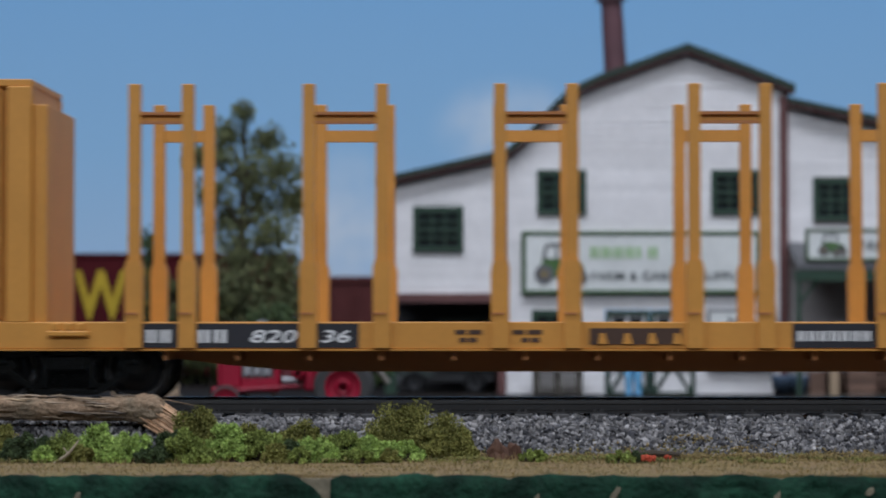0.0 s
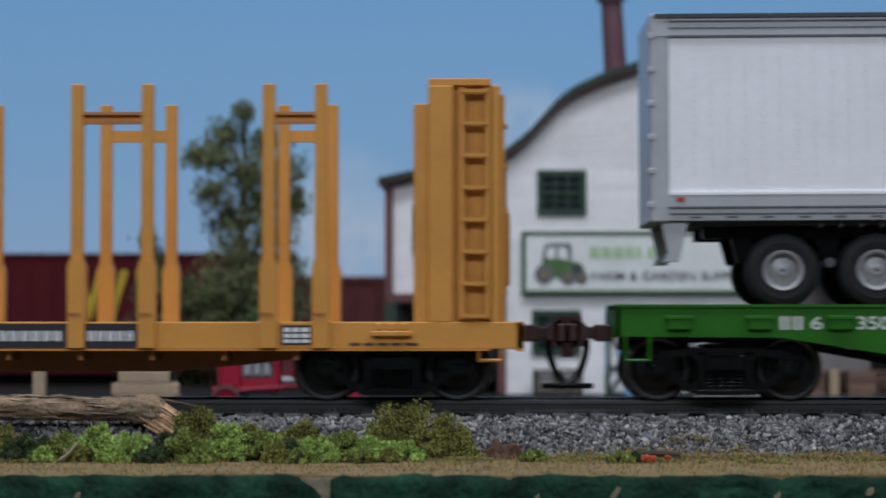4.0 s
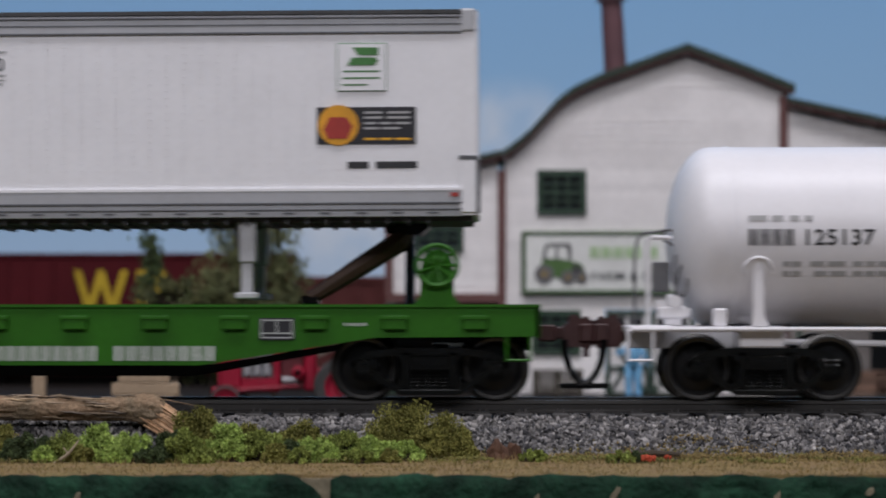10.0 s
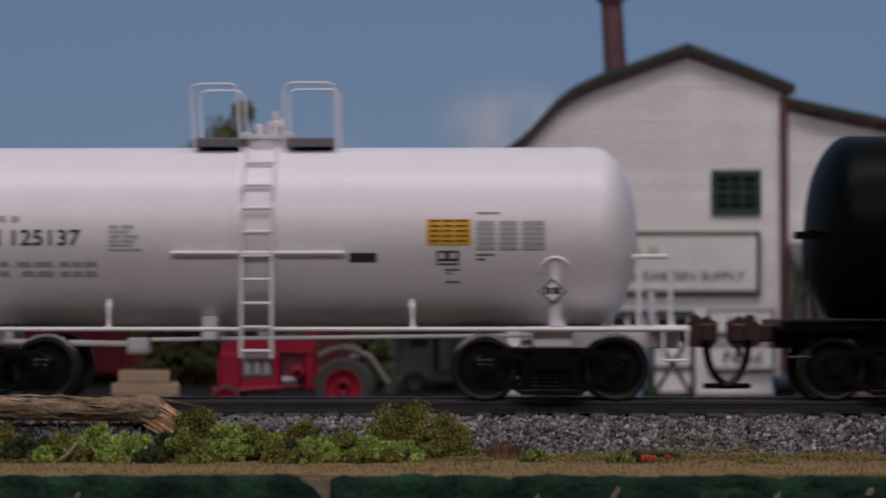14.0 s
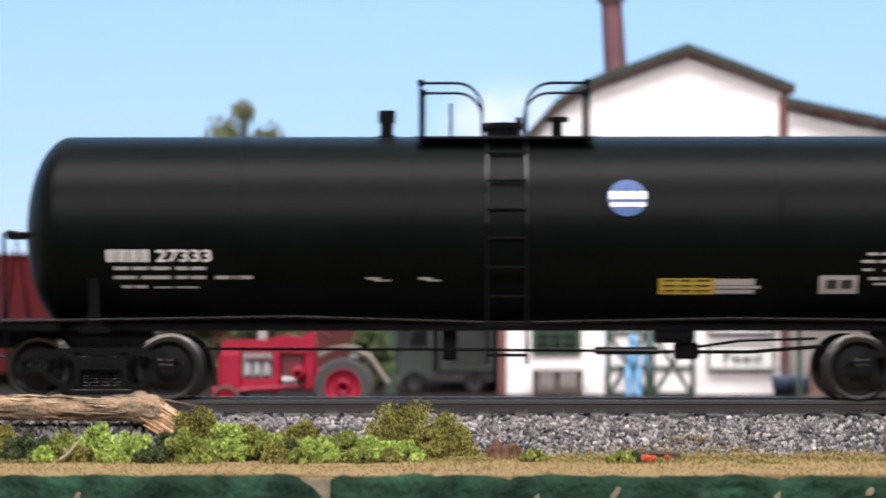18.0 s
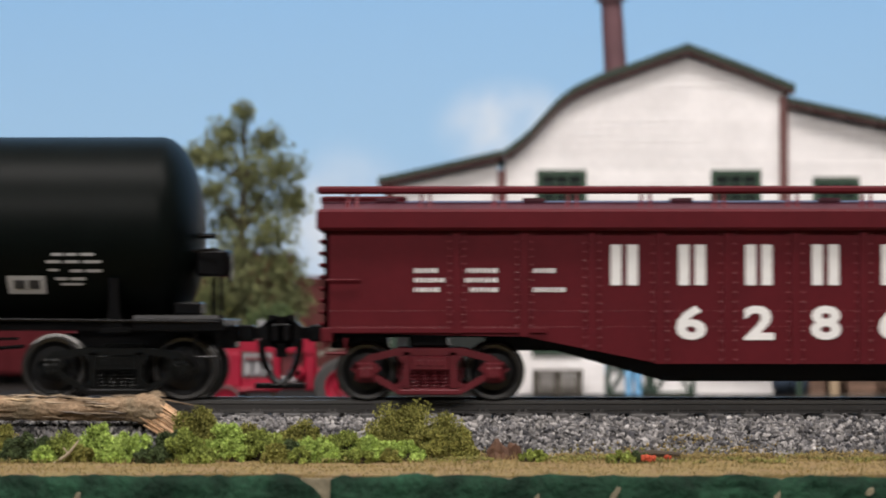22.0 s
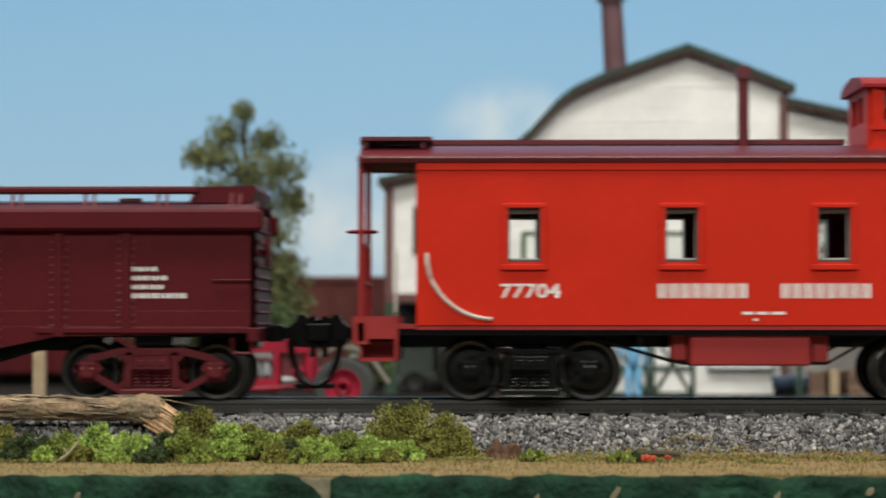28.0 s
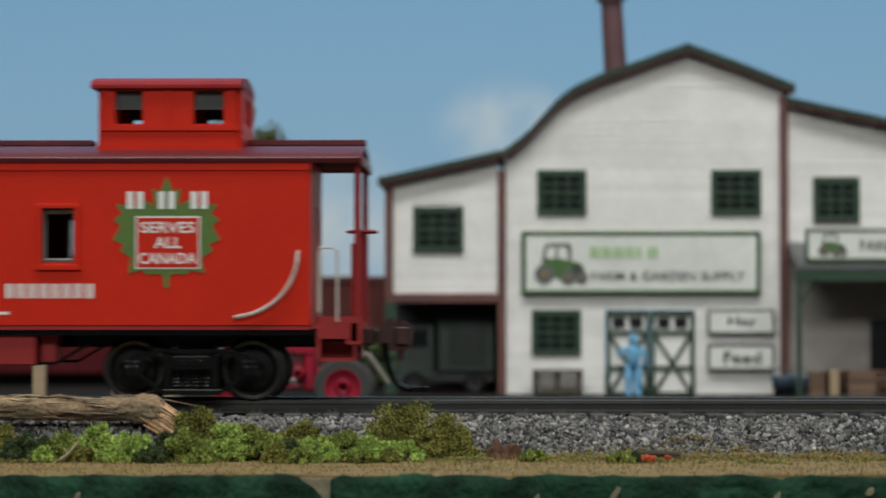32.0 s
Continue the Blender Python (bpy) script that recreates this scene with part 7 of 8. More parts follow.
    coupler(car, 62, -1, material=COUPLER_BROWN, reach=34)
    coupler(car, 1560, 1, material=COUPLER_BROWN, reach=34)
    settle_car(car, 808, 13.0)


def build_black_tank():
    K = TANK_BLACK
    car = tagged(empty("black_tank_car"), "satin black tank car with long tank and platform rails", "tank car", "freight cars of the train")
    r, zc = 176, 304
    tank_shell(car, 125, 1890, r, zc, 78, K, (525, 838, 1165, 1480))
    bend = lambda z: -math.sqrt(max(1, (r + 1) ** 2 - (z - zc) ** 2)) - 0.4
    fr = empty("underframe")
    fr.parent = car
    for a, b in ((62, 360), (1660, 1950)):
        part("draft_sill", boxed(a, b, -40, 40, 92, 134, bevel=2), BLACK_STEEL, fr)
    part("end_platform", boxed(62, 205, -158, 158, 124, 146, bevel=2), BLACK_STEEL, fr)
    part("end_platform", boxed(1776, 1940, -158, 158, 124, 146, bevel=2), BLACK_STEEL, fr)
    part("platform_grating", boxed(1780, 1930, -156, -60, 146, 152), DARK_GREY, fr)
    part("platform_box", boxed(1846, 1896, -120, -50, 152, 176, bevel=4), BLACK_STEEL, fr)
    for x in (268, 1745):
        bm = bmesh.new()
        prism(bm, [(x - 18, 126), (x + 18, 126), (x + 10, 160), (x + 8, 218), (x - 8, 218), (x - 8, 160)], -160, -148)
        part("saddle_post", bm, BLACK_STEEL, fr)
        part("saddle_post_foot", boxed(x - 26, x + 30, -162, -120, 120, 132, bevel=2), BLACK_STEEL, fr)
    for s in (-1, 1):
        bm = bmesh.new()
        tube(bm, [(62, s * 160, 140), (420, s * 164, 146), (620, s * 166, 149), (960, s * 164, 139), (1040, s * 164, 139), (1400, s * 166, 146), (1930, s * 160, 140)], 3, 6)
        part("side_handrail", bm, BLACK_STEEL, fr)
    part("skid_sill", boxed(205, 1776, -60, 60, 124, 140), BLACK_STEEL, fr)
    bm = bmesh.new()
    tube(bm, [(200, -70, 92), (900, -70, 90), (1160, -70, 88), (1270, -70, 88)], 3, 6)
    tube(bm, [(1340, -70, 94), (1420, -70, 106), (1560, -70, 110)], 3, 6)
    part("brake_rod", bm, BLACK_STEEL, fr)
    part("brake_cylinder", rod(bmesh.new(), (1160, -70, 88), (1275, -70, 88), 7, 12), BLACK_STEEL, fr)
    part("brake_reservoir", boxed(1267, 1337, -96, -44, 102, 126, bevel=4), BLACK_STEEL, fr)
    part("control_valve", boxed(1302, 1347, -90, -50, 73, 103, bevel=5), BLACK_STEEL, fr)
    bm = bmesh.new()
    tube(bm, [(1275, -70, 86), (1300, -70, 86)], 4, 6)
    tube(bm, [(1345, -70, 86), (1440, -70, 86), (1570, -70, 96)], 4, 6)
    part("brake_rod", bm, BLACK_STEEL, fr)
    part("outlet", boxed(884, 912, -30, 30, 70, 126, bevel=3), BLACK_STEEL, fr)
    lb = lambda z: -180 if z < zc else -max(70, math.sqrt(max(1, 181 ** 2 - (z - zc) ** 2)))
    ladder(car, 966, 1036, 66, 478, 8, BLACK_STEEL, -180, 3.4, bend=lb)
    top = empty("top_platform")
    top.parent = car
    for y in (-96, 96):
        for a, b in ((847, 957), (1036, 1148)):
            rail_hoop(top, a, b, 460, 570, y, BLACK_STEEL, 3.2, 0, square=-1 if a < 1000 else 1)
    part("walkway", boxed(842, 1156, -102, 102, 468, 474, bevel=1), BLACK_STEEL, top)
    bm = bmesh.new()
    rod(bm, (996, 0, 478), (996, 0, 494), 34, 24)
    rod(bm, (996, 0, 494), (996, 0, 504), 40, 24)
    box(bm, 955, 970, -30, 20, 490, 500, bevel=2)
    box(bm, 1018, 1030, -30, -10, 494, 514, bevel=2)
    part("manway", bm, BLACK_STEEL, top)
    bm = bmesh.new()
    rod(bm, (1094, -20, 478), (1094, -20, 506), 10, 12)
    rod(bm, (1094, -20, 506), (1094, -20, 514), 22, 14)
    rod(bm, (900, -20, 478), (900, -20, 540), 3, 8)
    part("top_valve", bm, BLACK_STEEL, top)
    bm = bmesh.new()
    rod(bm, (782, 0, 470), (782, 0, 506), 12, 14)
    rod(bm, (782, 0, 506), (782, 0, 528), 16, 14)
    rod(bm, (782, 0, 474), (782, 0, 482), 19, 14)
    part("safety_vent", bm, BLACK_STEEL, car)
    t = empty("lettering_set")
    t.parent = car
    blocks(t, 292, 372, 246, 268, 4, WHITE_INK, 0, bend)
    letters(t, "27333", 380, 478, 246, 268, WHITE_INK, 0, bend=bend, bold=0.02)
    rows_of_bars(t, [(304, 404, 232, 238, 3), (414, 467, 232, 238, 2), (304, 344, 216, 222, 1), (352, 404, 216, 222, 1), (414, 467, 216, 222, 2), (484, 550, 216, 222, 2), (316, 362, 200, 205, 2), (374, 452, 200, 203, 2), (752, 776, 215, 219, 1), (766, 796, 212, 215, 1), (845, 868, 215, 219, 1), (858, 884, 212, 215, 1)], GREY_INK, 0, bend)
    disc = bmesh.new()
    rings = []
    for q in (0.0, 0.35, 0.7, 1.0):
        rings.append([disc.verts.new((1214 + 35 * q * math.cos(a), bend(359 + 33 * q * math.sin(a)) - 0.5, 359 + 33 * q * math.sin(a))) for a in [2 * math.pi * i / 36 for i in range(36)]])
    for a, b in zip(rings[1:], rings[2:]):
        for i in range(36):
            disc.faces.new((a[i], a[(i + 1) % 36], b[(i + 1) % 36], b[i]))
    disc.faces.new(rings[1])
    part("round_emblem", disc, DECAL_BLUE, t)
    b2 = lambda z: bend(z) - 1.6
    rows_of_bars(t, [(1182, 1248, 357, 371, 4), (1184, 1246, 343, 351, 5)], WHITE_INK, 0, b2)
    rows_of_bars(t, [(1270, 1369, 189, 217, 1)], DECAL_LEMON, 0, bend)
    rows_of_bars(t, [(1277, 1362, 194 + k * 9, 196.5 + k * 9, 3) for k in range(3)], BLACK_INK, 0, b2)
    rows_of_bars(t, [(1370, 1440, 205, 216, 1), (1370, 1450, 199, 204, 1), (1370, 1440, 190, 197, 1), (1554, 1622, 190, 222, 1)], GREY_INK, 0, bend)
    rows_of_bars(t, [(1566, 1586, 199, 214, 1), (1592, 1612, 199, 214, 1)], BLACK_INK, 0, b2)
    rows_of_bars(t, [(1636, 1712, 257, 262, 3), (1626, 1724, 244, 249, 3), (1628, 1648, 230, 234, 1), (1668, 1724, 228, 233, 2), (1640, 1694, 214, 219, 2), (1650, 1690, 205, 209, 1)], GREY_INK, 0, bend)
    g = empty("end_gear")
    g.parent = car
    bm = bmesh.new()
    tube(bm, [(104, -140, 146), (104, -140, 298), (112, -138, 302), (150, -120, 296)], 3, 6)
    tube(bm, [(92, -60, 146), (111, -60, 292), (134, -60, 146)], 3.4, 6)
    box(bm, 96, 132, -82, -40, 290, 303, bevel=2)
    part("end_rail", bm, BLACK_STEEL, g)
    bm = bmesh.new()
    box(bm, 1884, 1942, -104, -40, 222, 270, bevel=5)
    rod(bm, (1880, -60, 296), (1918, -60, 296), 5, 8)
    tube(bm, [(1934, -140, 146), (1934, -140, 264), (1926, -140, 270), (1880, -120, 266)], 3, 6)
    rod(bm, (1912, -60, 152), (1912, -60, 220), 4, 8)
    part("brake_gear", bm, BLACK_STEEL, g)
    part("brake_wheel", lathe(bmesh.new(), [(1938, 8), (1938, 26), (1942, 30), (1946, 26), (1944, 8)], "x", 24, (0, -64, 240)), BLACK_STEEL, g)
    stirrup(car, 70, 112, 78, 128, BLACK_STEEL)
    stirrup(car, 1890, 1930, 78, 128, BLACK_STEEL)
    for x in (277, 1747):
        truck(car, x)
    coupler(car, 62, -1, material=COUPLER_BROWN, reach=46)
    coupler(car, 1950, 1)
    settle_car(car, 1008, 17.7)


# -- maroon gondola --
def build_gondola():
    car = tagged(empty("maroon_gondola"), "maroon fishbelly gondola with raised pipe rail and white lettering", "gondola car", "freight cars of the train")
    L, R = 205, 2110
    for s in (-1, 1):
        ya, yb = sorted((s * 142, s * 150))
        bm = bmesh.new()
        prism(bm, [(L, 120), (L, 306), (R, 306), (R, 120), (1755, 114), (1520, 66), (800, 66), (560, 114)], ya, yb)
        part("side", bm, MAROON, car)
        part("top_chord", boxed(L - 14, R + 14, *sorted((s * 140, s * 168)), 302, 340, bevel=5), MAROON, car)
        bm = bmesh.new()
        c = [(s * 162, 340), (s * 148, 352), (s * 132, 356), (s * 132, 350), (s * 150, 339)]
        a = [bm.verts.new((L - 4, y, z)) for y, z in c]
        b = [bm.verts.new((R + 4, y, z)) for y, z in c]
        for i in range(5):
            bm.faces.new((a[i], b[i], b[(i + 1) % 5], a[(i + 1) % 5]))
        bm.faces.new(a), bm.faces.new(b)
        bmesh.ops.recalc_face_normals(bm, faces=bm.faces)
        part("cover_flange", bm, MAROON_TOP, car)
        if s < 0:
            part("top_pipe", boxed(L - 14, R - 100, -157, -143, 367, 381, bevel=4), MAROON, car)
        for k in range(15):
            x = L + 40 + k * 130
            cl = bmesh.new()
            tube(cl, [(x, s * 158, 340), (x + 3, s * 152, 356), (x + 3, s * 150, 356 if s > 0 else 370)], 3.2, 5)
            tube(cl, [(x + 18, s * 158, 340), (x + 18, s * 154, 352), (x + 18, s * 150, 354 if s > 0 else 368)], 3, 5)
            part("rail_clip", cl, MAROON_WORN, car)
        for k in range(7):
            x = L + 90 + k * 262
            tp = bmesh.new()
            box(tp, x, x + 40, *sorted((s * 130, s * 150)), 352, 360, bevel=2)
            part("lid_latch", tp, MAROON_TOP, car)
        part("bottom_sill", boxed(L, 600, *sorted((s * 150, s * 155)), 120, 130, bevel=1), MAROON, car)
        part("bottom_sill", boxed(1720, R, *sorted((s * 150, s * 155)), 120, 130, bevel=1), MAROON, car)
        for k in range(13):
            x = 440 + 120 * k
            zb = 66 if 800 <= x <= 1520 else max(66, 114 - (x - 560) * 0.2 if x < 800 else 66 + (x - 1520) * 0.2)
            zb = min(zb, 120)
            rb = bmesh.new()
            prism(rb, [(x - 9, zb), (x + 9, zb), (x + 6, 302), (x - 6, 302)], *sorted((s * 150, s * 156)))
            part("side_rib", rb, MAROON, car)
            rv = bmesh.new()
            for j in range(14):
                z = zb + 8 + j * (288 - zb) / 13
                for q in (-13, 13):
                    rv.faces.new([rv.verts.new((x + q + c[0], s * (151.8 if c[2] else 150.1), z + c[1])) for c in ((-2.8, 0, 0), (0, -2.8, 1), (2.8, 0, 0), (0, 2.8, 1))])
            tagged(part("rivets", rv, MAROON_WORN, car), kind="stuff")
        bm = bmesh.new()
        prism(bm, [(530, 126), (560, 124), (800, 78), (1520, 78), (1755, 124), (1785, 126), (1735, 100), (1505, 33), (815, 33), (575, 100)], *sorted((s * 56, s * 64)))
        part("centre_sill", bm, BLACK_STEEL, car)
    part("floor", boxed(L + 6, R - 6, -142, 142, 122, 128), MAROON, car)
    for s, x in ((1, L), (-1, R)):
        X = lambda q: x + s * q
        part("draft_sill", boxed(*sorted((X(4), X(110))), -52, 52, 92, 121, bevel=2), BLACK_STEEL, car)
        part("body_bolster", boxed(*sorted((X(150), X(218))), -128, 128, 96, 121, bevel=3), BLACK_STEEL, car)
        part("centre_sill", boxed(*sorted((X(284), X(420))), -52, 52, 88, 121, bevel=2), BLACK_STEEL, car)
        part("sill_web", boxed(*sorted((X(110), X(284))), -40, 40, 112, 121), BLACK_STEEL, car)
    for x, s in ((L, -1), (R - 8, 1)):
        part("end_wall", boxed(x, x + 8, -150, 150, 112, 335), MAROON, car)
        for k in range(9):
            part("end_rib", boxed(*sorted((x + 4 + s * 4, x + 4 + s * (14 if s < 0 else 9))), -146, 146, 132 + k * 21, 140 + k * 21, bevel=3), MAROON, car)
        part("end_sill", boxed(x - 6, x + 14, -156, 156, 104, 130, bevel=2), MAROON, car)
    part("end_cover", boxed(L - 8, 350, -136, 136, 350, 364, bevel=3), MAROON, car)
    cover = bmesh.new()
    prism(cover, [(R - 118, 352), (R - 104, 380), (R - 2, 382), (R + 2, 376), (R - 8, 352)], -152, 136)
    part("end_cover", cover, MAROON, car)
    part("brake_wheel", lathe(bmesh.new(), [(R + 14, 6), (R + 14, 26), (R + 18, 31), (R + 22, 26), (R + 20, 6)], "x", 24, (0, -96, 266)), MAROON, car)
    part("brake_shaft", rod(bmesh.new(), (R, -96, 266), (R + 16, -96, 266), 5, 8), MAROON, car)
    for xa, xb in ((L + 4, L + 62), (R - 74, R - 8)):
        for z in (150, 182, 214, 246, 278):
            if z != 214:
                continue
            gb = bmesh.new()
            tube(gb, [(xa, -150, z), (xa, -157, z), (xb, -157, z), (xb, -150, z)], 2.2, 6)
            part("grab_iron", gb, MAROON, car)
    for z in (160, 132, 296):
        rv = bmesh.new()
        for i in range(150):
            x = L + 12 + i * 12.6
            rv.faces.new([rv.verts.new((x + c[0], -151.2 if c[2] else -150.1, z + c[1])) for c in ((-2, 0, 0), (0, -1.6, 1), (2, 0, 0), (0, 1.6, 1))])
        tagged(part("rivet_line", rv, MAROON_WORN, car), kind="stuff")
    for x in (L + 4, R - 40):
        stirrup(car, x, x + 34, 84, 112, MAROON)
    t = empty("lettering_set")
    t.parent = car
    for x in (737, 857, 975, 1093, 1215, 1333, 1450, 1563):
        blocks(t, x - 24, x + 24, 205, 277, 1, WHITE_INK, -151.2)
    for ch, x in zip("62864", (855, 975, 1093, 1213, 1335)):
        letters(t, ch, x - 27, x + 27, 108, 169, WHITE_INK, -151.2, bold=0.018 if ch == "4" else 0.035)
    rows_of_bars(t, [(365, 405, 227, 235, 1), (365, 418, 210, 218, 1), (365, 412, 193, 201, 2), (458, 512, 227, 235, 1), (456, 512, 210, 218, 1), (464, 512, 193, 201, 1), (576, 614, 227, 235, 1), (576, 636, 193, 201, 2), (1416, 1486, 150, 154, 3), (1432, 1468, 142, 146, 2), (1534, 1586, 94, 102, 2)], WHITE_INK, -151.2, fine=True)
    rows_of_bars(t, [(1891, 1938, 230, 238, 2), (1891, 1957, 214, 222, 2), (1891, 1950, 198, 206, 2), (1891, 1990, 182, 191, 4)], WHITE_INK, -151.2, fine=True)
    for x in (392, 1924):
        truck(car, x, base=114, material=MAROON_TRUCK, r=51)
    coupler(car, L - 6, -1)
    coupler(car, R + 8, 1)
    settle_car(car, 1158, 23.1)


# -- red caboose --
LEAF = ((0, 112), (12, 84), (26, 90), (22, 58), (48, 74), (54, 58), (92, 62), (82, 44), (96, 34), (84, 22), (98, -2), (78, -10), (84, -22), (64, -34), (70, -62), (44, -56), (36, -64), (14, -62), (6, -66), (4, -88))


def build_caboose():
    car = tagged(empty("red_caboose"), "bright red caboose with cupola, maroon roof and green leaf emblem", "caboose", "freight cars of the train")
    L, R = 169, 1358
    ZB, ZT = 132, 427
    # walls with real window openings
    wins = [(328, 392), (607, 671), (877, 941)]
    for s in (-1, 1):
        ya, yb = sorted((s * 142, s * 150))
        bm = pierced(bmesh.new(), L, R, ZB, ZT, [(a, b, 246, 342) for a, b in wins], ya, yb)
        part("side_wall", bm, RED, car)
        part("letter_board", boxed(L, R, *sorted((s * 150, s * 153)), 410, 425), RED, car)
        for a, b in wins:
            w = empty("window")
            w.parent = car
            fr = bmesh.new()
            for q in ((a - 6, b + 6, 342, 350), (a - 9, b + 9, 232, 242), (a - 6, a + 3, 242, 342), (b - 3, b + 6, 242, 342)):
                box(fr, q[0], q[1], *sorted((s * 149, s * 156)), q[2], q[3], bevel=1)
            part("window_frame", fr, RED, w)
            inn = bmesh.new()
            for q in ((a + 3, b - 3, 336, 342), (a + 3, b - 3, 246, 250), (a + 3, a + 6, 250, 336), (b - 6, b - 3, 250, 336)):
                box(inn, q[0], q[1], *sorted((s * 144, s * 148)), q[2], q[3])
            part("sash", inn, DARK_GREY, w)
            ins = bmesh.new()
            for q in ((a + 2, b - 2, 333, 340), (a + 2, b - 2, 248, 253), (a + 2, a + 6, 253, 333), (b - 6, b - 2, 253, 333)):
                box(ins, q[0], q[1], *sorted((s * 118, s * 141)), q[2], q[3], bevel=1)
            part("window_liner", ins, LINER, w)
    for x in (L, R - 8):
        bm = bmesh.new()
        box(bm, x, x + 8, -142, -50, ZB, ZT)
        box(bm, x, x + 8, 50, 142, ZB, ZT)
        box(bm, x, x + 8, -50, 50, 350, ZT)
        part("end_wall", bm, RED, car)
        part("end_door", boxed(x + 2, x + 6, -48, 48, ZB, 348), RED, car)
    part("floor", boxed(62, 1436, -146, 146, 116, 132), BLACK_STEEL, car)
    part("side_sill", boxed(L, R, -150, 150, 126, 134), STEP_RED, car)
    # roof: shallow arch
    rf = bmesh.new()
    pts = [(158 * math.sin(a), 431 + 31 * math.cos(a) ** 1.3) for a in [radians(-90 + 180 * i / 24) for i in range(25)]]
    pts = [(y, z) for y, z in pts]
    low = [(y * 0.98, z - 8) for y, z in reversed(pts)]
    a = [rf.verts.new((68, y, z)) for y, z in pts + low]
    b = [rf.verts.new((1450, y, z)) for y, z in pts + low]
    n = len(a)
    fs = [rf.faces.new((a[i], b[i], b[(i + 1) % n], a[(i + 1) % n])) for i in range(n)]
    fs += [rf.faces.new(a), rf.faces.new(b)]
    bmesh.ops.recalc_face_normals(rf, faces=fs)
    part("roof", rf, ROOF_RED, car)
    for x in (68, 1450):
        bm = bmesh.new()
        prism(bm, [(x - 3, 419), (x + 3, 419), (x + 3, 435), (x - 3, 435)], -158, 158)
        part("roof_end_band", bm, ROOF_RED, car)
    for k, (p0, p1) in enumerate(((62, 948), (1230, 1450))):
        for q in (-18, 0, 18):
            part("running_board", boxed(p0, p1, q - 8, q + 8, 464, 473), ROOF_RED, car)
        x = p0 + 20
        while x < p1:
            part("board_saddle", boxed(x, x + 6, -27, 27, 455, 464), ROOF_RED, car)
            x += 110
    part("fascia", boxed(L, R, -153, -150, 422, 431), ROOF_RED, car)
    part("smoke_jack", rod(bmesh.new(), (761, -40, 440), (761, -40, 586), 10, 14), ROOF_RED, car)
    part("smoke_jack_cap", rod(rod(bmesh.new(), (761, -53, 593), (761, -27, 593), 12.5, 16), (761, -40, 580), (761, -40, 586), 12, 14), ROOF_RED, car)
    rp = empty("roof_platform")
    rp.parent = car
    for q in range(4):
        part("platform_board", boxed(68, 196, -130 + q * 27, -105 + q * 27, 464, 471), ROOF_RED, rp)
    for q in (72, 176):
        part("platform_leg", boxed(q, q + 8, -124, -30, 450, 464), ROOF_RED, rp)
    # cupola
    c = empty("cupola")
    c.parent = car
    c.location = (4 * U, 0, -5 * U)
    for s in (-1, 1):
        ya, yb = sorted((s * 112, s * 120))
        bm = pierced(bmesh.new(), 978, 1220, 430, 568, [(1000, 1050, 500, 560), (1142, 1196, 500, 560)], ya, yb)
        part("cupola_side", bm, RED, c)
        part("cupola_sill", boxed(970, 1228, *sorted((s * 120, s * 124)), 452, 462), RED, c)
        part("cupola_sill", boxed(974, 1224, *sorted((s * 120, s * 124)), 488, 497), RED, c)
        part("cupola_sill", boxed(972, 1226, *sorted((s * 120, s * 126)), 436, 446, bevel=2), RED, c)
        for q in (982, 1096, 1212):
            part("cupola_batten", boxed(q - 3, q + 3, *sorted((s * 120, s * 123)), 497, 564), RED, c)
        for q in ((1000, 1050), (1142, 1196)):
            part("window_bar", boxed(q[0], q[1], ya + 2, yb - 2, 526, 530), DARK_GREY, c)
            # added dark panel that blackens the upper half of the opening
            part("window_blind", boxed(q[0] - 4, q[1] + 4, *sorted((s * 104, s * 110)), 528, 562), DARK_GREY, c)
    for x in (970, 1220):
        bm = bmesh.new()
        box(bm, x, x + 8, -112, -70, 430, 568)
        box(bm, x, x + 8, 70, 112, 430, 568)
        box(bm, x, x + 8, -70, 70, 430, 505)
        box(bm, x, x + 8, -70, 70, 555, 568)
        box(bm, x, x + 8, -8, 8, 505, 555)
        part("cupola_end", bm, RED, c)
    cr = bmesh.new()
    pts = [(-129, 564), (-129, 570), (-122, 577), (-80, 586), (0, 592), (80, 586), (122, 577), (129, 570), (129, 564)]
    a = [cr.verts.new((958, y, z)) for y, z in pts]
    b = [cr.verts.new((1228, y, z)) for y, z in pts]
    for i in range(len(pts)):
        cr.faces.new((a[i], b[i], b[(i + 1) % len(pts)], a[(i + 1) % len(pts)]))
    cr.faces.new(a), cr.faces.new(b)
    bmesh.ops.recalc_face_normals(cr, faces=cr.faces)
    part("cupola_roof", cr, CUPOLA_RED, c)
    # platforms, railings, steps
    for s, x0 in ((-1, 72), (1, 1434)):
        e = empty("end_platform")
        e.parent = car
        X = lambda q: x0 - s * q
        part("platform_deck", boxed(*sorted((X(-4), L - 2 if s < 0 else R + 2)), -148, 148, 128, 136), STEP_RED, e)
        part("end_beam", boxed(*sorted((X(-10), X(6))), -150, 150, 104, 140, bevel=2), STEP_RED, e)
        for y in (-138, 138):
            part("roof_post", rod(bmesh.new(), (X(-8 if s > 0 else -2), y, 130), (X(-8 if s > 0 else -2), y, 431), 5.5, 8), STEP_RED, e)
        for y in (-128, -98, -40, 40, 98, 128):
            part("railing_post", rod(bmesh.new(), (X(2), y, 136), (X(2), y, 280), 3, 6), STEP_RED, e)
        for z in (210, 278):
            part("railing_bar", rod(bmesh.new(), (X(2), -130, z), (X(2), 130, z), 3, 6), STEP_RED, e)
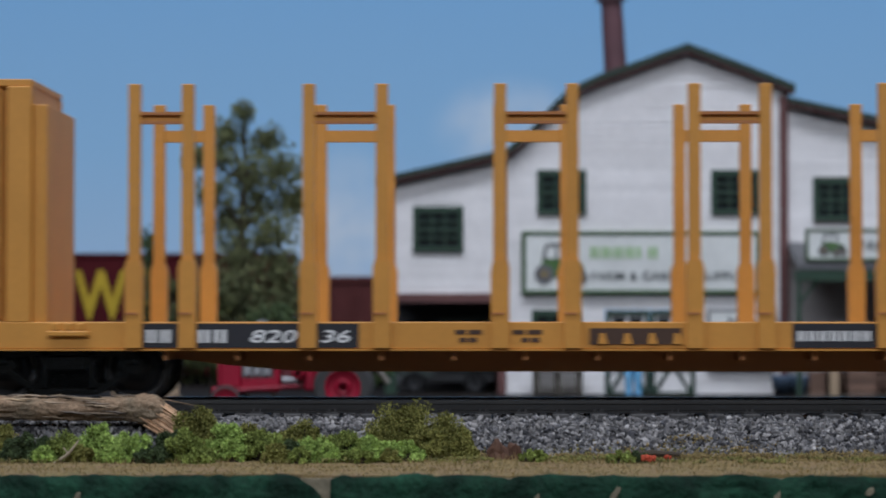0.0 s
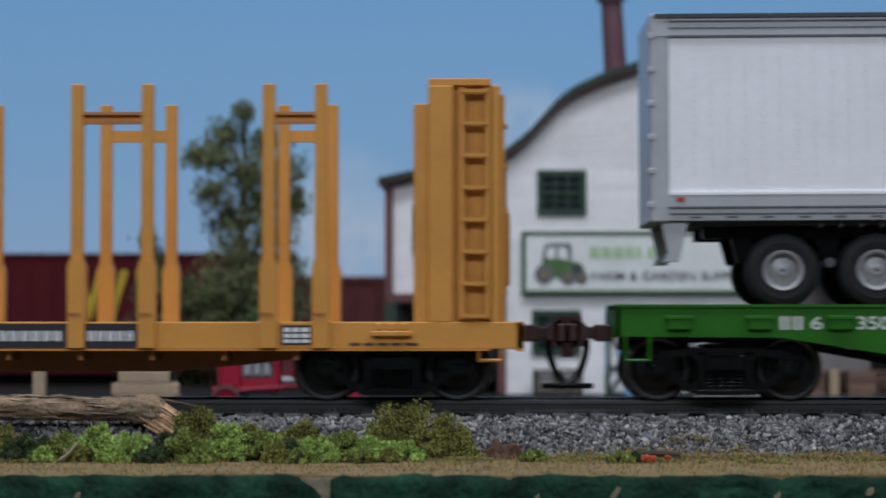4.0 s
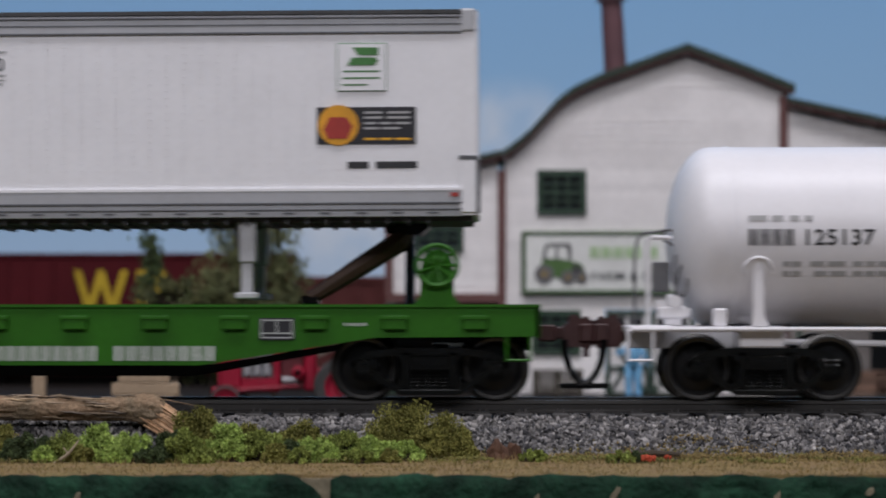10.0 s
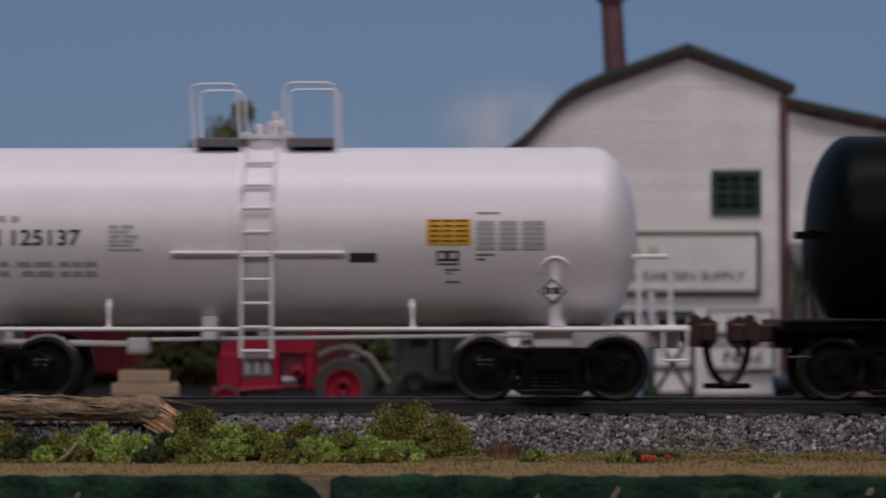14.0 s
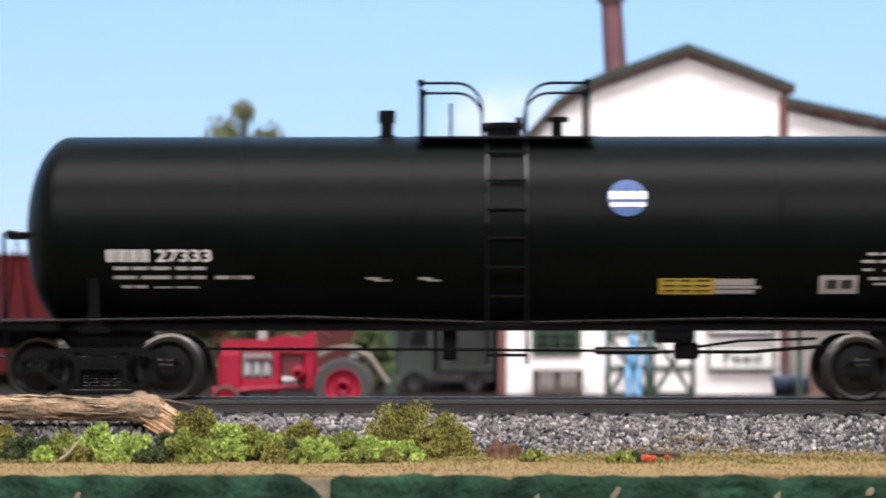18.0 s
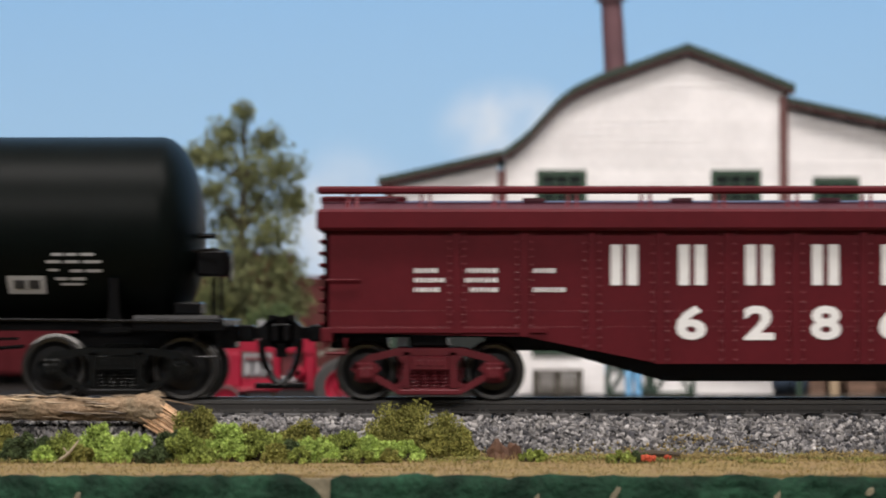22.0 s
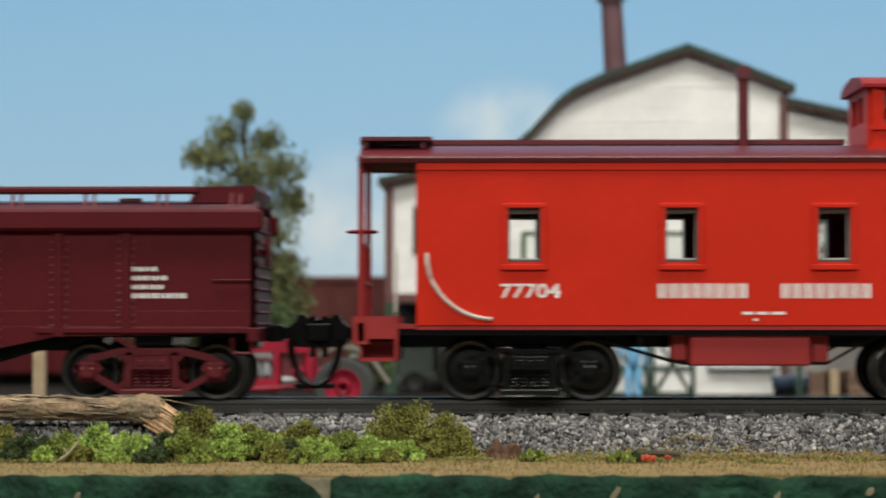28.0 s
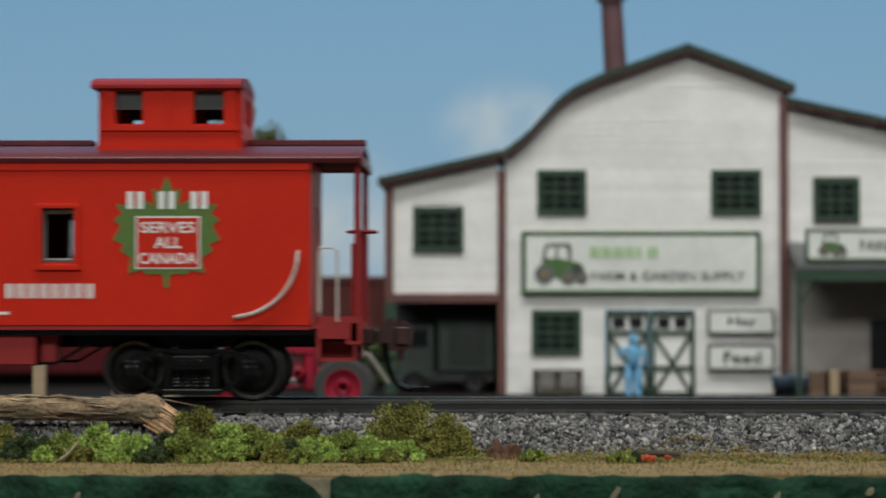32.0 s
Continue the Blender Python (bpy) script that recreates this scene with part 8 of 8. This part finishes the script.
        for y in (-120, 120):
            st = bmesh.new()
            box(st, *sorted((X(-4), X(0))), y - 26, y + 26, 70, 130)
            box(st, *sorted((X(58), X(62))), y - 26, y + 26, 70, 130)
            box(st, *sorted((X(0), X(58))), y - 26, y + 26, 70, 76)
            box(st, *sorted((X(0), X(58))), y - 10, y + 26, 100, 105)
            box(st, *sorted((X(0), X(58))), y + 20 * (1 if y < 0 else -1), y + 24 * (1 if y < 0 else -1), 76, 128)
            part("steps", st, STEP_RED, e)
            sk = bmesh.new()
            prism(sk, [(X(-16), 150), (X(64), 150), (X(64), 118), (X(12), 118), (X(12), 100), (X(-16), 100)], *sorted((y * 1.22, y * 1.25)))
            prism(sk, [(X(12), 118), (X(64), 118), (X(64), 74), (X(58), 74), (X(58), 110), (X(12), 110)], *sorted((y * 1.22, y * 1.25)))
            part("step_side", sk, STEP_RED, e)
        bm = bmesh.new()
        tube(bm, [(X(60), -144, 150), (X(60), -152, 158), (X(60), -152, 262), (X(60), -144, 270)], 3, 6)
        if s > 0:
            tube(bm, [(X(28), -150, 140), (X(28), -150, 266), (X(40), -150, 272), (X(60), -148, 272)], 2.4, 6)
        part("grab_iron", bm, GRAB_GREY, e)
        # brake staff and wheel
        part("brake_staff", rod(bmesh.new(), (X(-12 if s > 0 else -4), -60, 126), (X(-12 if s > 0 else -4), -60, 306), 4, 8), STEP_RED, e)
        bw = part("brake_wheel", lathe(bmesh.new(), [(299, 4), (300, 26), (303, 30), (306, 26), (307, 4)], "x", 22), STEP_RED, e)
        bw.data.transform(Matrix.Rotation(radians(-90), 4, "Y"))
        bw.location = Vector((X(-12 if s > 0 else -4), -60, 0)) * U
        part("end_ladder", boxed(*sorted((X(0), X(5))), -20, 20, 280, 437), STEP_RED, e)
    # curved corner handrails
    bm = bmesh.new()
    tube(bm, [(187, -152, 262)] + [(187 + 118 * (1 - math.cos(a)), -158, 258 - 113 * math.sin(a)) for a in [radians(8 + 74 * i / 8) for i in range(9)]] + [(302, -152, 145)], 3.6, 7)
    part("corner_handrail", bm, GRAB_GREY, car)
    bm = bmesh.new()
    tube(bm, [(1336, -152, 266)] + [(1336 - 116 * (1 - math.cos(a)), -158, 262 - 113 * math.sin(a)) for a in [radians(8 + 74 * i / 8) for i in range(9)]] + [(1224, -152, 148)], 3.6, 7)
    part("corner_handrail", bm, GRAB_GREY, car)
    # under the floor
    part("battery_box", boxed(654, 868, -140, -60, 62, 124, bevel=3), STEP_RED, car)
    part("box_bracket", boxed(622, 652, -120, -70, 70, 126, bevel=3), STEP_RED, car)
    part("box_bracket", boxed(872, 902, -120, -70, 66, 126, bevel=3), STEP_RED, car)
    for s in (-1, 1):
        bm = bmesh.new()
        tube(bm, [(440, s * 120, 124), (640, s * 120, 66), (900, s * 120, 66), (1000, s * 120, 124)], 3, 6)
        part("truss_rod", bm, BLACK_STEEL, car)
    part("centre_sill", boxed(100, 1430, -34, 34, 94, 118), BLACK_STEEL, car)
    part("cross_bearer", boxed(560, 572, -140, 140, 96, 118), BLACK_STEEL, car)
    part("interior_partition", boxed(780, 786, -140, 140, 134, 420), INSIDE, car)
    # lettering
    t = empty("lettering_set")
    t.parent = car
    letters(t, "77704", 318, 424, 182, 208, WHITE_INK, -150.8, bold=0.015)
    blocks(t, 597, 760, 182, 208, 8, WHITE_INK, -150.8)
    blocks(t, 815, 978, 182, 208, 8, WHITE_INK, -150.8)
    rows_of_bars(t, [(746, 822, 153, 158, 3), (766, 774, 142, 146, 1)], WHITE_INK, -150.8)
    cx, cz = 1102, 288
    pts = [(cx + x * 0.98, cz + z) for x, z in LEAF] + [(cx - x * 0.98, cz + z) for x, z in reversed(LEAF[1:])]
    part("leaf_emblem", prism(bmesh.new(), pts, -151.2, -150.2), LEAF_GREEN, t)
    for x in (1046, 1102, 1160):
        blocks(t, x - 15, x + 15, 341, 372, 1, WHITE_INK, -152.0)
    part("emblem_border", boxed(1047, 1162, -152.0, -151.2, 234, 328), WHITE_INK, t)
    part("emblem_field", boxed(1050, 1159, -152.8, -152.0, 237, 325), RED, t)
    for word, a, b, z in (("SERVES", 1056, 1153, 298), ("ALL", 1080, 1129, 271), ("CANADA", 1053, 1156, 243)):
        letters(t, word, a, b, z, z + 20, WHITE_INK, -153.4, bold=0.02)
    for x in (370, 1145):
        truck(car, x, base=106, style="slim", r=54)
    coupler(car, 72, -1, reach=58)
    coupler(car, 1440, 1, z=116, material=COUPLER_BROWN, reach=60)
    settle_car(car, 764, 29.6)


build_bulkhead_flat()
build_green_flat()
build_trailer()
build_white_tank()
build_black_tank()
build_gondola()
build_caboose()


def motions():
    for car, centre, t0, tilt, lift in CARS:
        walk(car, [(t, pose((centre + way(t) - way(t0) - 855) * U, 0, lift * U, 0, tilt, 0)) for t in range(33)])
    for ob, r in WHEELSETS:
        at = ob.location.copy()
        walk(ob, [(k * 0.2, Matrix.Translation(at) @ Matrix.Rotation(way(k * 0.2) / r, 4, "Y")) for k in range(161)])


motions()
